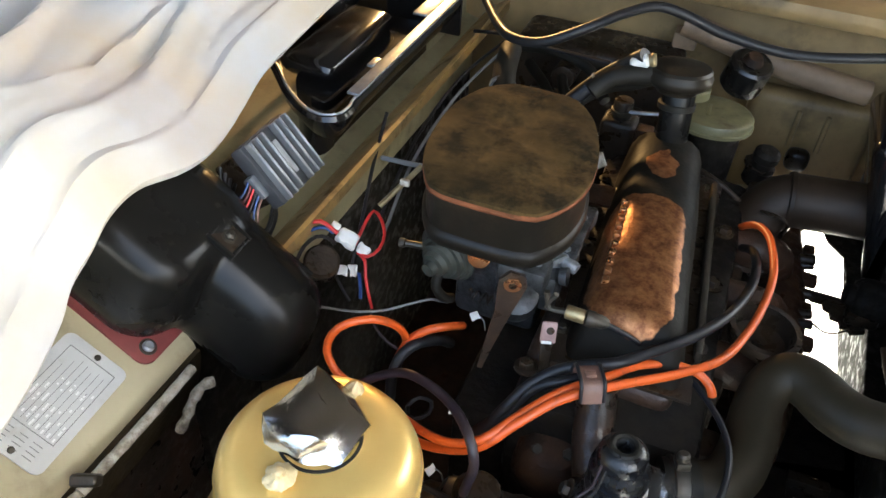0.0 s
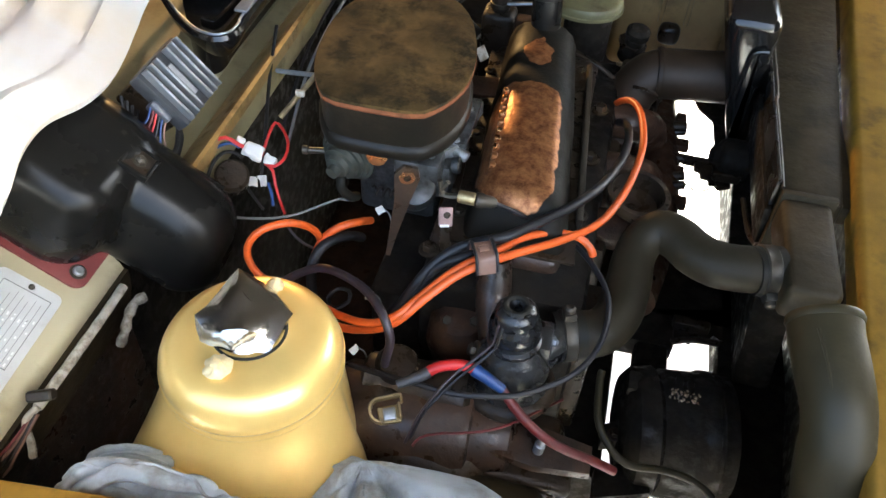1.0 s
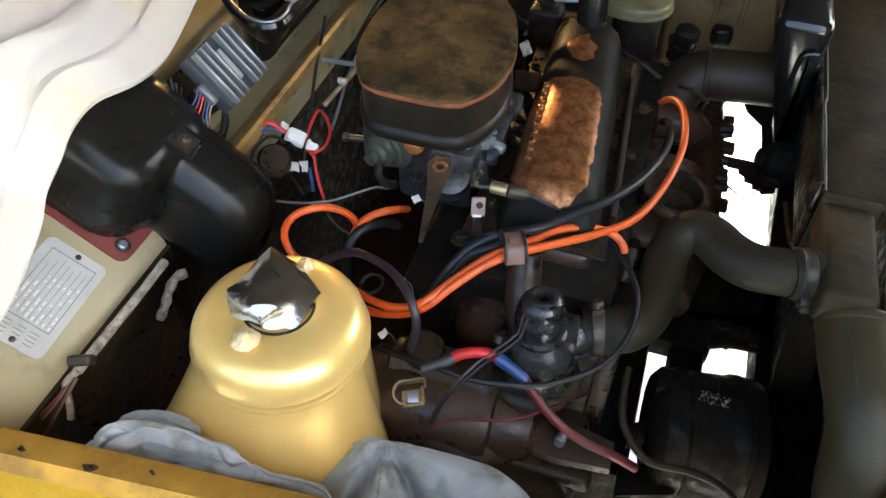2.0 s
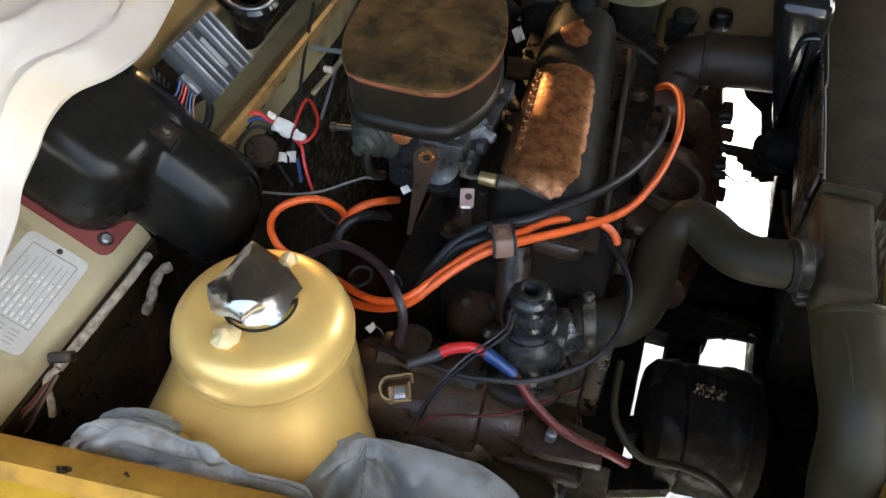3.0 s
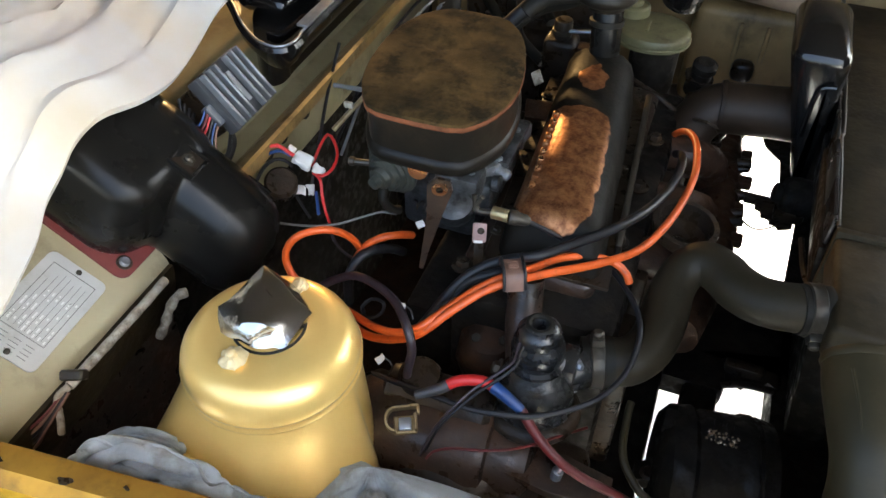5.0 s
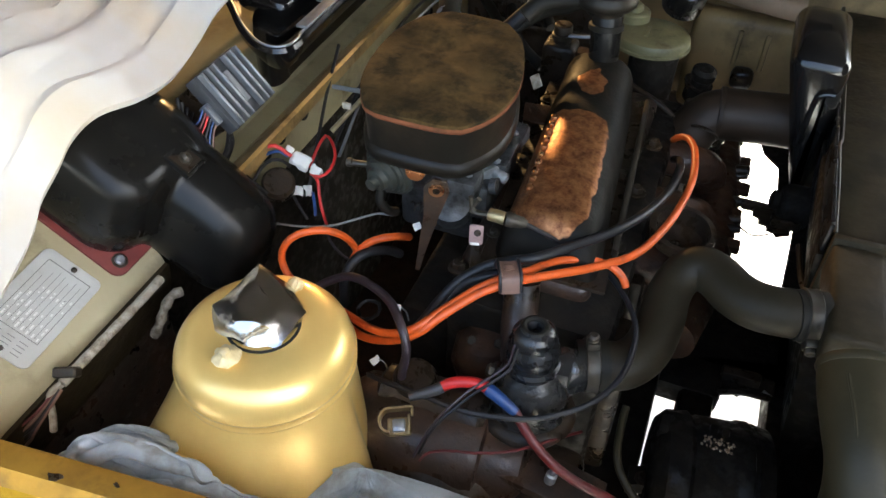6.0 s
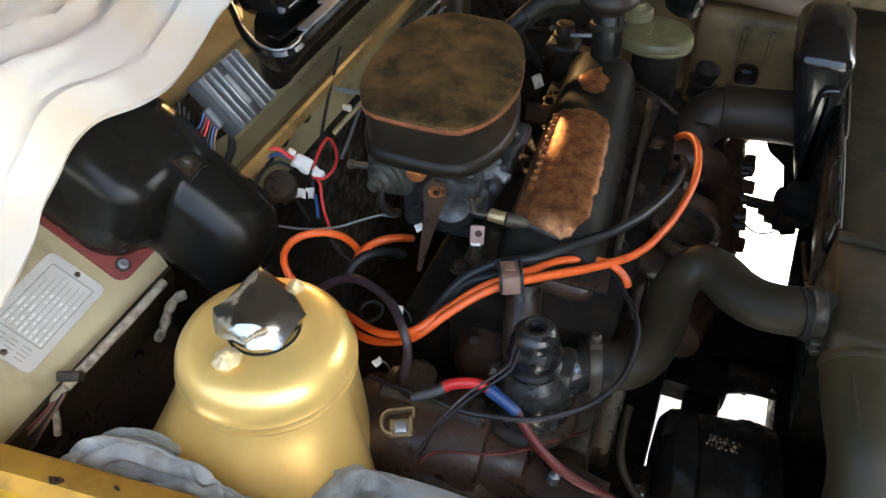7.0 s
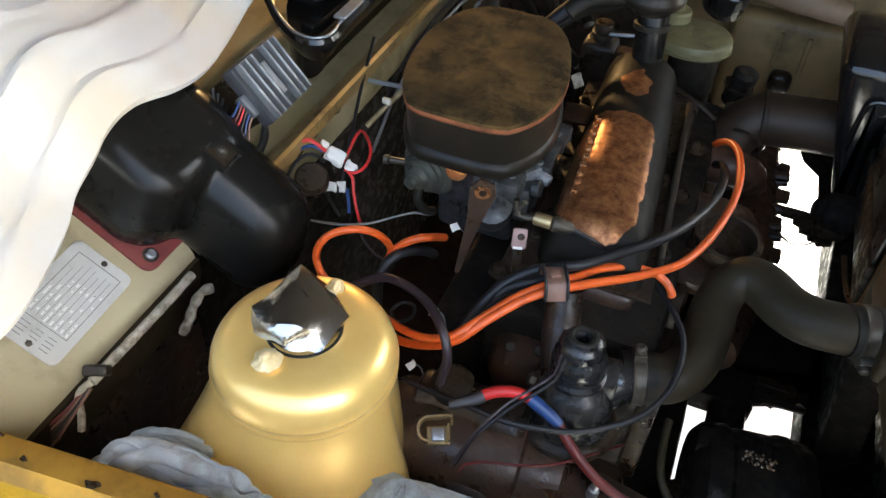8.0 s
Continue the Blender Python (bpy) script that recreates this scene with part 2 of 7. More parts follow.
M_GLOSS = surf("glossy_black_enamel", (0.007, 0.007, 0.007), (0.012, 0.010, 0.008), 30, 0.6, 0.10, 0.20, bump=0.10, bump_scale=90, dirt=(0.02, 0.015, 0.010), dirt_amount=0.12, dirt_scale=16, spec=0.45)
M_TAN = surf("faded_tan_paint", (0.26, 0.17, 0.10), (0.17, 0.11, 0.06), 22, 0.7, 0.5, 0.7, bump=0.1, dirt=(0.06, 0.04, 0.025), dirt_amount=0.35, dirt_scale=14)
M_BULK = surf("olive_bulkhead_paint", (0.34, 0.300, 0.170), (0.24, 0.205, 0.110), 14, 0.7, 0.32, 0.52, bump=0.08, dirt=(0.075, 0.058, 0.030), dirt_amount=0.36, dirt_scale=10)
M_DARKALU = surf("dark_painted_alloy", (0.060, 0.061, 0.064), (0.040, 0.040, 0.042), 60, 0.6, 0.42, 0.6, metal=0.3, bump=0.15)
M_FAR = surf("dusty_olive_wing_paint", (0.300, 0.200, 0.085), (0.150, 0.098, 0.042), 8, 1.0, 0.42, 0.65, bump=0.3, bump_scale=90, dirt=(0.040, 0.027, 0.012), dirt_amount=0.42, dirt_scale=9, spec=0.30)
M_PIPE = surf("dusty_brown_pipe", (0.028, 0.0165, 0.0088), (0.015, 0.0095, 0.0055), 30, 0.8, 0.42, 0.62, bump=0.15, bump_scale=300, dirt=(0.042, 0.026, 0.0135), dirt_amount=0.3, dirt_scale=20, spec=0.25)


def rocker_material():
    """Black enamel on the rocker cover, rubbed through to coppery rust in two ragged patches."""
    m = surf("black_enamel_worn_to_rust", (0.007, 0.0065, 0.005), (0.014, 0.011, 0.007), 30, 0.7, 0.45, 0.70,
             bump=0.35, bump_scale=260, dirt=(0.020, 0.014, 0.008), dirt_amount=0.35, spec=0.12)
    n, l = m.node_tree.nodes, m.node_tree.links
    b = n["Principled BSDF"]
    co = n.new("ShaderNodeTexCoord")
    sep = n.new("ShaderNodeSeparateXYZ")
    l.new(co.outputs["Object"], sep.inputs[0])
    swing = n.new("ShaderNodeMath")
    swing.operation = "MULTIPLY_ADD"
    l.new(sep.outputs[1], swing.inputs[0])
    swing.inputs[1].default_value = 0.075
    l.new(sep.outputs[0], swing.inputs[2])
    t = n.new("ShaderNodeTexNoise")
    t.inputs["Scale"].default_value, t.inputs["Detail"].default_value = 42, 9
    l.new(co.outputs["Object"], t.inputs["Vector"])

    def op(kind, a, c):
        k = n.new("ShaderNodeMath")
        k.operation = kind
        for i, v in enumerate((a, c)):
            if isinstance(v, (int, float)):
                k.inputs[i].default_value = v
            else:
                l.new(v, k.inputs[i])
        return k.outputs[0]

    def patch(cx, cy, rx, ry, edge, power, rag=1.25):
        dx = op("POWER", op("ABSOLUTE", op("DIVIDE", op("SUBTRACT", swing.outputs[0], cx), rx), 0), power)
        dy = op("POWER", op("ABSOLUTE", op("DIVIDE", op("SUBTRACT", sep.outputs[1], cy), ry), 0), power)
        d = op("ADD", op("ADD", dx, dy), op("MULTIPLY", op("SUBTRACT", t.outputs[0], 0.5), rag))
        r = n.new("ShaderNodeMapRange")
        r.inputs[1].default_value, r.inputs[2].default_value = 1.0 + edge, 1.0 - edge
        l.new(d, r.inputs[0])
        return r.outputs[0]

    mask = op("MAXIMUM", patch(ROCKER_PATCH[0], ROCKER_PATCH[1], 0.033, 0.075, 0.05, 4, 1.5), patch(ROCKER_PATCH[2] - 0.003, ROCKER_PATCH[3], 0.0145, 0.023, 0.06, 2, 3.4))
    g = n.new("ShaderNodeTexNoise")
    g.inputs["Scale"].default_value, g.inputs["Detail"].default_value, g.inputs["Roughness"].default_value = 95, 10, 0.78
    l.new(co.outputs["Object"], g.inputs["Vector"])
    cr = n.new("ShaderNodeValToRGB")
    cr.color_ramp.elements[0].position, cr.color_ramp.elements[0].color = 0.38, (0.150, 0.056, 0.024, 1)
    cr.color_ramp.elements[1].position, cr.color_ramp.elements[1].color = 0.66, (0.50, 0.225, 0.092, 1)
    l.new(g.outputs[0], cr.inputs[0])
    mx = n.new("ShaderNodeMix")
    mx.data_type = "RGBA"
    l.new(mask, mx.inputs[0])
    l.new(b.inputs["Base Color"].links[0].from_socket, mx.inputs[6])
    l.new(cr.outputs[0], mx.inputs[7])
    l.new(mx.outputs[2], b.inputs["Base Color"])
    l.new(op("MULTIPLY", mask, 0.72), b.inputs["Metallic"])
    rmix = n.new("ShaderNodeMix")
    l.new(mask, rmix.inputs[0])
    l.new(b.inputs["Roughness"].links[0].from_socket, rmix.inputs[2])
    rmix.inputs[3].default_value = 0.30
    l.new(rmix.outputs[0], b.inputs["Roughness"])
    return m


# ---------------------------------------------------------------- builders
PLACE = {}


def thing(name, at, label, category, group="", kind=""):
    """An empty at the thing's base, to carry its parts."""
    e = new(name)
    e.empty_display_size = 0.02
    e.location = at
    PLACE[e] = Vector(at)
    return tagged(e, label, category, group, kind)


def part(name, bm, material, parent=None, label=""):
    """Links a bmesh, built in world metres, as one mesh under its thing or part."""
    bmesh.ops.recalc_face_normals(bm, faces=bm.faces)
    lo = Vector([min(v.co[k] for v in bm.verts) for k in range(3)])
    hi = Vector([max(v.co[k] for v in bm.verts) for k in range(3)])
    mid = Vector(((lo.x + hi.x) / 2, (lo.y + hi.y) / 2, lo.z if parent is None else (lo.z + hi.z) / 2))
    bmesh.ops.translate(bm, verts=bm.verts, vec=-mid)
    me = bpy.data.meshes.new(name)
    for f in bm.faces:
        f.smooth = True
    bm.to_mesh(me)
    bm.free()
    me.materials.append(material)
    me.set_sharp_from_angle(angle=radians(38))
    ob = new(name, me)
    PLACE[ob] = mid
    if parent is not None:
        ob.parent = parent
        ob.location = mid - PLACE[parent]
    else:
        ob.location = mid
    return tagged(ob, label) if label else ob


def solo(name, bm, material, label, category, group="", kind=""):
    return tagged(part(name, bm, material), label, category, group, kind)


def box(bm, lo, hi, bevel=0.0, seg=2, m=None):
    got = bmesh.ops.create_cube(bm, size=1.0)["verts"]
    lo, hi = Vector(lo), Vector(hi)
    for v in got:
        v.co = Vector([lo[k] + (v.co[k] + 0.5) * (hi[k] - lo[k]) for k in range(3)])
    if bevel:
        es = list({e for v in got for e in v.link_edges})
        r = bmesh.ops.bevel(bm, geom=es, offset=bevel, segments=seg, profile=0.5, affect="EDGES")
        got = list({v for f in r["faces"] for v in f.verts} | {v for v in got if v.is_valid})
    if m is not None:
        bmesh.ops.transform(bm, matrix=m, verts=got)
    return got


def boxed(lo, hi, bevel=0.0, seg=2, m=None):
    bm = bmesh.new()
    box(bm, lo, hi, bevel, seg, m)
    return bm


def basis(axis):
    z = Vector(axis).normalized()
    x = z.orthogonal().normalized()
    return x, z.cross(x), z


def lathe(bm, base, axis, profile, seg=32, wobble=None):
    """A turned form: profile is (radius, height along the axis)."""
    x, y, z = basis(axis)
    base = Vector(base)
    rings = []
    for r, h in profile:
        if r < 1e-6:
            rings.append([bm.verts.new(base + z * h)])
            continue
        ring = []
        for i in range(seg):
            a = 2 * math.pi * i / seg
            d = x * math.cos(a) + y * math.sin(a)
            k = r * (wobble(d, h) if wobble else 1.0)
            ring.append(bm.verts.new(base + d * k + z * h))
        rings.append(ring)
    for a, c in zip(rings, rings[1:]):
        for i in range(seg):
            j = (i + 1) % seg
            if len(a) == 1 and len(c) == 1:
                continue
            if len(a) == 1:
                bm.faces.new((a[0], c[i], c[j]))
            elif len(c) == 1:
                bm.faces.new((a[i], a[j], c[0]))
            else:
                bm.faces.new((a[i], a[j], c[j], c[i]))
    for ring in (rings[0], rings[-1]):
        if len(ring) > 1:
            bm.faces.new(ring)
    return bm


def turned(base, axis, profile, seg=32, wobble=None):
    return lathe(bmesh.new(), base, axis, profile, seg, wobble)


def rod(a, c, r, bevel=0.0, seg=20):
    a, c = Vector(a), Vector(c)
    h = (c - a).length
    b = min(bevel, r * 0.9, h / 2)
    prof = [(r, 0), (r, h)] if not b else [(r - b, 0), (r - b * 0.3, b * 0.3), (r, b), (r, h - b), (r - b * 0.3, h - b * 0.3), (r - b, h)]
    return turned(a, c - a, prof, seg)


def smooth_line(pts, step=0.006):
    """A soft curve through the points."""
    p = [Vector(q) for q in pts]
    p = [p[0] * 2 - p[1]] + p + [p[-1] * 2 - p[-2]]
    out = []
    for i in range(1, len(p) - 2):
        a, b, c, d = p[i - 1:i + 3]
        k = max(2, int((c - b).length / step))
        for j in range(k):
            t = j / k
            out.append(0.5 * (2 * b + (c - a) * t + (2 * a - 5 * b + 4 * c - d) * t * t + (3 * b - a - 3 * c + d) * t ** 3))
    out.append(p[-2])
    return out


def tube(bm, pts, r, seg=10, step=0.006, radius=None):
    """A round section drawn along a soft curve; radius(s) can vary it from 0 to 1 along its way."""
    line = smooth_line(pts, step)
    rings = []
    t0 = (line[1] - line[0]).normalized()
    x = t0.orthogonal().normalized()
    for i, p in enumerate(line):
        t = (line[min(i + 1, len(line) - 1)] - line[max(i - 1, 0)]).normalized()
        x = (x - t * x.dot(t)).normalized()
        y = t.cross(x)
        k = r * (radius(i / (len(line) - 1)) if radius else 1.0)
        rings.append([bm.verts.new(p + (x * math.cos(2 * math.pi * j / seg) + y * math.sin(2 * math.pi * j / seg)) * k) for j in range(seg)])
    for a, c in zip(rings, rings[1:]):
        for j in range(seg):
            bm.faces.new((a[j], a[(j + 1) % seg], c[(j + 1) % seg], c[j]))
    bm.faces.new(rings[0][::-1])
    bm.faces.new(rings[-1])
    return bm


def tubed(pts, r, seg=10, step=0.006, radius=None):
    return tube(bmesh.new(), pts, r, seg, step, radius)


def prism(outline, z0, z1, bevel=0.0, seg=3):
    """An upright slab with the given outline."""
    bm = bmesh.new()
    lo = [bm.verts.new((x, y, z0)) for x, y in outline]
    hi = [bm.verts.new((x, y, z1)) for x, y in outline]
    bm.faces.new(lo[::-1])
    top = bm.faces.new(hi)
    for i in range(len(lo)):
        j = (i + 1) % len(lo)
        bm.faces.new((lo[i], lo[j], hi[j], hi[i]))
    if bevel:
        bmesh.ops.bevel(bm, geom=list(top.edges), offset=bevel, segments=seg, profile=0.5, affect="EDGES")
    return bm


def crumpled(bm, amount=0.0012, freq=160.0):
    """Roughens a boxy piece into wrapped tape or folded paper."""
    bmesh.ops.subdivide_edges(bm, edges=list(bm.edges), cuts=2, use_grid_fill=True)
    for v in bm.verts:
        v.co += Vector((noise.noise(v.co * freq), noise.noise(v.co * freq + Vector((7, 0, 0))), noise.noise(v.co * freq + Vector((0, 3, 0))))) * amount * 2
    return bm


def bolt_bm(at, axis=(0, 0, 1), r=0.0055, h=0.005):
    at, axis = Vector(at), Vector(axis).normalized()
    bm = bmesh.new()
    lathe(bm, at, axis, [(r * 1.5, 0), (r * 1.5, h * 0.25), (r * 1.35, h * 0.32)], 16)
    lathe(bm, at + axis * h * 0.3, axis, [(r, 0), (r, h * 0.6), (r * 0.8, h * 0.8)], 6)
    return bm


def frame_at(origin, xdir, ydir):
    """A matrix whose local x and y lie along the two directions."""
    x = Vector(xdir).normalized()
    z = x.cross(Vector(ydir)).normalized()
    y = z.cross(x)
    m = Matrix((x, y, z)).transposed().to_4x4()
    m.translation = Vector(origin)
    return m


# cable runs
LEAD_A = [(-0.030, 0.743, 0.800), (-0.023, 0.712, 0.830), (-0.013, 0.701, 0.840), (-0.003, 0.676, 0.845), (0.002, 0.625, 0.850), (-0.002, 0.580, 0.850), (-0.012, 0.537, 0.850), (-0.028, 0.498, 0.852), (-0.056, 0.466, 0.856), (-0.084, 0.439, 0.862), (-0.108, 0.415, 0.867), (-0.128, 0.402, 0.860), (-0.148, 0.381, 0.850), (-0.165, 0.367, 0.835), (-0.184, 0.366, 0.820), (-0.212, 0.375, 0.800), (-0.234, 0.387, 0.790), (-0.259, 0.408, 0.780)]
LEAD_B = [(-0.027, 0.474, 0.838), (-0.031, 0.476, 0.845), (-0.042, 0.478, 0.852), (-0.062, 0.474, 0.856), (-0.084, 0.458, 0.860), (-0.099, 0.439, 0.862), (-0.111, 0.424, 0.865), (-0.130, 0.408, 0.860), (-0.150, 0.386, 0.850), (-0.167, 0.367, 0.840), (-0.187, 0.363, 0.830), (-0.211, 0.371, 0.820), (-0.244, 0.394, 0.800), (-0.276, 0.402, 0.800), (-0.297, 0.403, 0.810), (-0.307, 0.408, 0.825), (-0.304, 0.412, 0.840), (-0.294, 0.418, 0.850), (-0.279, 0.430, 0.850), (-0.267, 0.441, 0.840), (-0.262, 0.453, 0.820), (-0.270, 0.476, 0.780)]
LEAD_C = [(-0.268, 0.440, 0.770), (-0.267, 0.450, 0.790), (-0.259, 0.459, 0.810), (-0.246, 0.466, 0.820), (-0.233, 0.476, 0.820), (-0.229, 0.501, 0.800)]
BLACK_A = [(-0.023, 0.716, 0.8), (-0.0138, 0.6777, 0.8272), (-0.0116, 0.6292, 0.8464), (-0.0162, 0.5804, 0.8582), (-0.0301, 0.5311, 0.8676), (-0.0508, 0.4926, 0.8723), (-0.0756, 0.4621, 0.8748), (-0.0965, 0.44, 0.8754), (-0.1148, 0.4346, 0.8703), (-0.133, 0.43, 0.862), (-0.15, 0.419, 0.85), (-0.162, 0.405, 0.835), (-0.172, 0.401, 0.815), (-0.183, 0.41, 0.79)]
BLACK_B = [(-0.055, 0.492, 0.835), (-0.073, 0.483, 0.845), (-0.090, 0.466, 0.852), (-0.101, 0.447, 0.858), (-0.114, 0.434, 0.860), (-0.131, 0.422, 0.858), (-0.145, 0.418, 0.850), (-0.157, 0.410, 0.835), (-0.169, 0.404, 0.815), (-0.179, 0.410, 0.790)]
THIN_LOOP = [(-0.067, 0.504, 0.830), (-0.047, 0.489, 0.835), (-0.027, 0.468, 0.835), (-0.012, 0.441, 0.835), (-0.008, 0.413, 0.835), (-0.012, 0.386, 0.830), (-0.025, 0.363, 0.825), (-0.043, 0.349, 0.820), (-0.065, 0.336, 0.818), (-0.088, 0.329, 0.818), (-0.113, 0.327, 0.815), (-0.142, 0.332, 0.810), (-0.174, 0.340, 0.800), (-0.200, 0.349, 0.790)]
PURPLE = [(-0.279, 0.408, 0.800), (-0.264, 0.408, 0.815), (-0.243, 0.407, 0.830), (-0.220, 0.397, 0.840), (-0.195, 0.382, 0.845), (-0.174, 0.357, 0.853), (-0.165, 0.347, 0.838), (-0.168, 0.346, 0.815), (-0.173, 0.352, 0.785)]
ARC = [(-0.266, 0.436, 0.760), (-0.264, 0.436, 0.790), (-0.260, 0.446, 0.805), (-0.251, 0.458, 0.810), (-0.240, 0.477, 0.800), (-0.237, 0.496, 0.780)]
ARC2 = [(-0.243, 0.420, 0.770), (-0.241, 0.415, 0.785), (-0.235, 0.422, 0.790), (-0.226, 0.426, 0.785), (-0.226, 0.422, 0.775), (-0.236, 0.416, 0.770), (-0.247, 0.423, 0.765)]
STARTER_RED1 = [(-0.133, 0.336, 0.822), (-0.127, 0.339, 0.826), (-0.119, 0.342, 0.828), (-0.109, 0.345, 0.828), (-0.099, 0.345, 0.826)]
STARTER_BLUE = [(-0.100, 0.345, 0.826), (-0.091, 0.343, 0.823), (-0.081, 0.341, 0.818), (-0.076, 0.340, 0.815)]
STARTER_RED2 = [(-0.077, 0.341, 0.815), (-0.065, 0.334, 0.805), (-0.052, 0.329, 0.795), (-0.037, 0.326, 0.785), (-0.019, 0.326, 0.775), (0.000, 0.329, 0.765), (0.020, 0.333, 0.750)]
STARTER_LUG = [(-0.153, 0.324, 0.815), (-0.145, 0.328, 0.818), (-0.137, 0.332, 0.821), (-0.132, 0.336, 0.823)]
TWIN_A = [(-0.079, 0.367, 0.872), (-0.085, 0.366, 0.866), (-0.088, 0.361, 0.858), (-0.089, 0.358, 0.845), (-0.100, 0.348, 0.835), (-0.113, 0.337, 0.825), (-0.124, 0.322, 0.815), (-0.133, 0.311, 0.800), (-0.140, 0.298, 0.780)]
TWIN_B = [(-0.078, 0.366, 0.872), (-0.082, 0.364, 0.866), (-0.085, 0.359, 0.856), (-0.087, 0.355, 0.843), (-0.098, 0.345, 0.833), (-0.110, 0.336, 0.823), (-0.122, 0.321, 0.813), (-0.131, 0.311, 0.800), (-0.137, 0.303, 0.780)]
RED_THIN = [(-0.133, 0.294, 0.785), (-0.129, 0.299, 0.790), (-0.117, 0.303, 0.795), (-0.097, 0.309, 0.795), (-0.078, 0.317, 0.795), (-0.061, 0.332, 0.790), (-0.046, 0.349, 0.785), (-0.029, 0.374, 0.770)]
GREY_THIN = [(-0.347, 0.461, 0.810), (-0.331, 0.464, 0.810), (-0.310, 0.468, 0.812), (-0.290, 0.476, 0.815), (-0.272, 0.487, 0.820), (-0.258, 0.500, 0.820), (-0.243, 0.497, 0.825), (-0.241, 0.502, 0.830)]
RED_ARC = [(-0.374,0.467,0.855),(-0.374,0.480,0.862),(-0.370,0.493,0.866),(-0.362,0.502,0.866),(-0.353,0.504,0.860),(-0.348,0.505,0.856)]
BLUE_ARC = [(-0.374,0.473,0.852),(-0.372,0.484,0.858),(-0.366,0.495,0.861),(-0.360,0.505,0.858),(-0.352,0.506,0.854)]
DARK_ARC = [(-0.365,0.466,0.850),(-0.365,0.479,0.855),(-0.361,0.492,0.857),(-0.354,0.499,0.853),(-0.350,0.503,0.845)]
RED_LOOP = [(-0.329, 0.504, 0.842), (-0.319, 0.503, 0.842), (-0.313, 0.513, 0.845), (-0.315, 0.528, 0.850), (-0.326, 0.543, 0.853), (-0.336, 0.550, 0.853), (-0.337, 0.537, 0.850), (-0.338, 0.526, 0.842), (-0.338, 0.517, 0.838)]
RED_DOWN = [(-0.331, 0.509, 0.838), (-0.322, 0.504, 0.835), (-0.318, 0.497, 0.825), (-0.311, 0.488, 0.815), (-0.308, 0.488, 0.800)]
BLUE_DOWN = [(-0.325, 0.498, 0.825), (-0.319, 0.489, 0.820), (-0.317, 0.485, 0.810)]
BLACK_LOOP = [(-0.359, 0.519, 0.820), (-0.357, 0.510, 0.810), (-0.344, 0.501, 0.800), (-0.334, 0.497, 0.790)]
VIOLET = [(-0.309, 0.488, 0.800), (-0.300, 0.478, 0.790), (-0.286, 0.474, 0.780), (-0.272, 0.478, 0.770)]
BIG_CABLE = [(-0.350, 0.865, 0.930), (-0.319, 0.814, 0.930), (-0.291, 0.776, 0.935), (-0.255, 0.758, 0.945), (-0.215, 0.766, 0.965), (-0.189, 0.790, 0.975), (-0.162, 0.813, 0.980), (-0.135, 0.821, 0.975), (-0.094, 0.830, 0.960), (-0.043, 0.839, 0.950), (-0.001, 0.845, 0.950), (0.057, 0.862, 0.955), (0.100, 0.885, 0.955)]
GREY_TOP = [(-0.361, 0.867, 0.890), (-0.323, 0.854, 0.900), (-0.276, 0.824, 0.910), (-0.235, 0.811, 0.915), (-0.192, 0.798, 0.920)]
TAPED = [(-0.388, 0.350, 0.825), (-0.387, 0.319, 0.826), (-0.386, 0.283, 0.828), (-0.386, 0.251, 0.829), (-0.387, 0.232, 0.828)]
TAPED_LOOSE = [(-0.387, 0.232, 0.828), (-0.391, 0.225, 0.825), (-0.392, 0.221, 0.820), (-0.387, 0.214, 0.810), (-0.386, 0.209, 0.800)]
TAPED_2 = [(-0.382, 0.363, 0.800), (-0.387, 0.355, 0.800), (-0.391, 0.346, 0.790), (-0.392, 0.338, 0.780), (-0.395, 0.330, 0.770)]


# ---------------------------------------------------------------- setting
def ground():
    bm = bmesh.new()
    vs = [bm.verts.new((x, y, 0)) for x, y in ((-300, -300), (300, -300), (300, 300), (-300, 300))]
    bm.faces.new(vs)
    tagged(part("ground", bm, M_GROUND), "pale sunlit concrete ground under the car", "ground", kind="structure")


def sheet(profile, y0, y1, thick, steps=10):
    """A pressed panel: an x-z profile drawn along y, with thickness."""
    bm = bmesh.new()
    rows = []
    for i in range(steps + 1):
        y = y0 + (y1 - y0) * i / steps
        rows.append([bm.verts.new((x, y, z)) for x, z in profile])
    for a, c in zip(rows, rows[1:]):
        for j in range(len(profile) - 1):
            bm.faces.new((a[j], a[j + 1], c[j + 1], c[j]))
    bmesh.ops.recalc_face_normals(bm, faces=bm.faces)
    bmesh.ops.solidify(bm, geom=list(bm.faces), thickness=thick)
    return bm


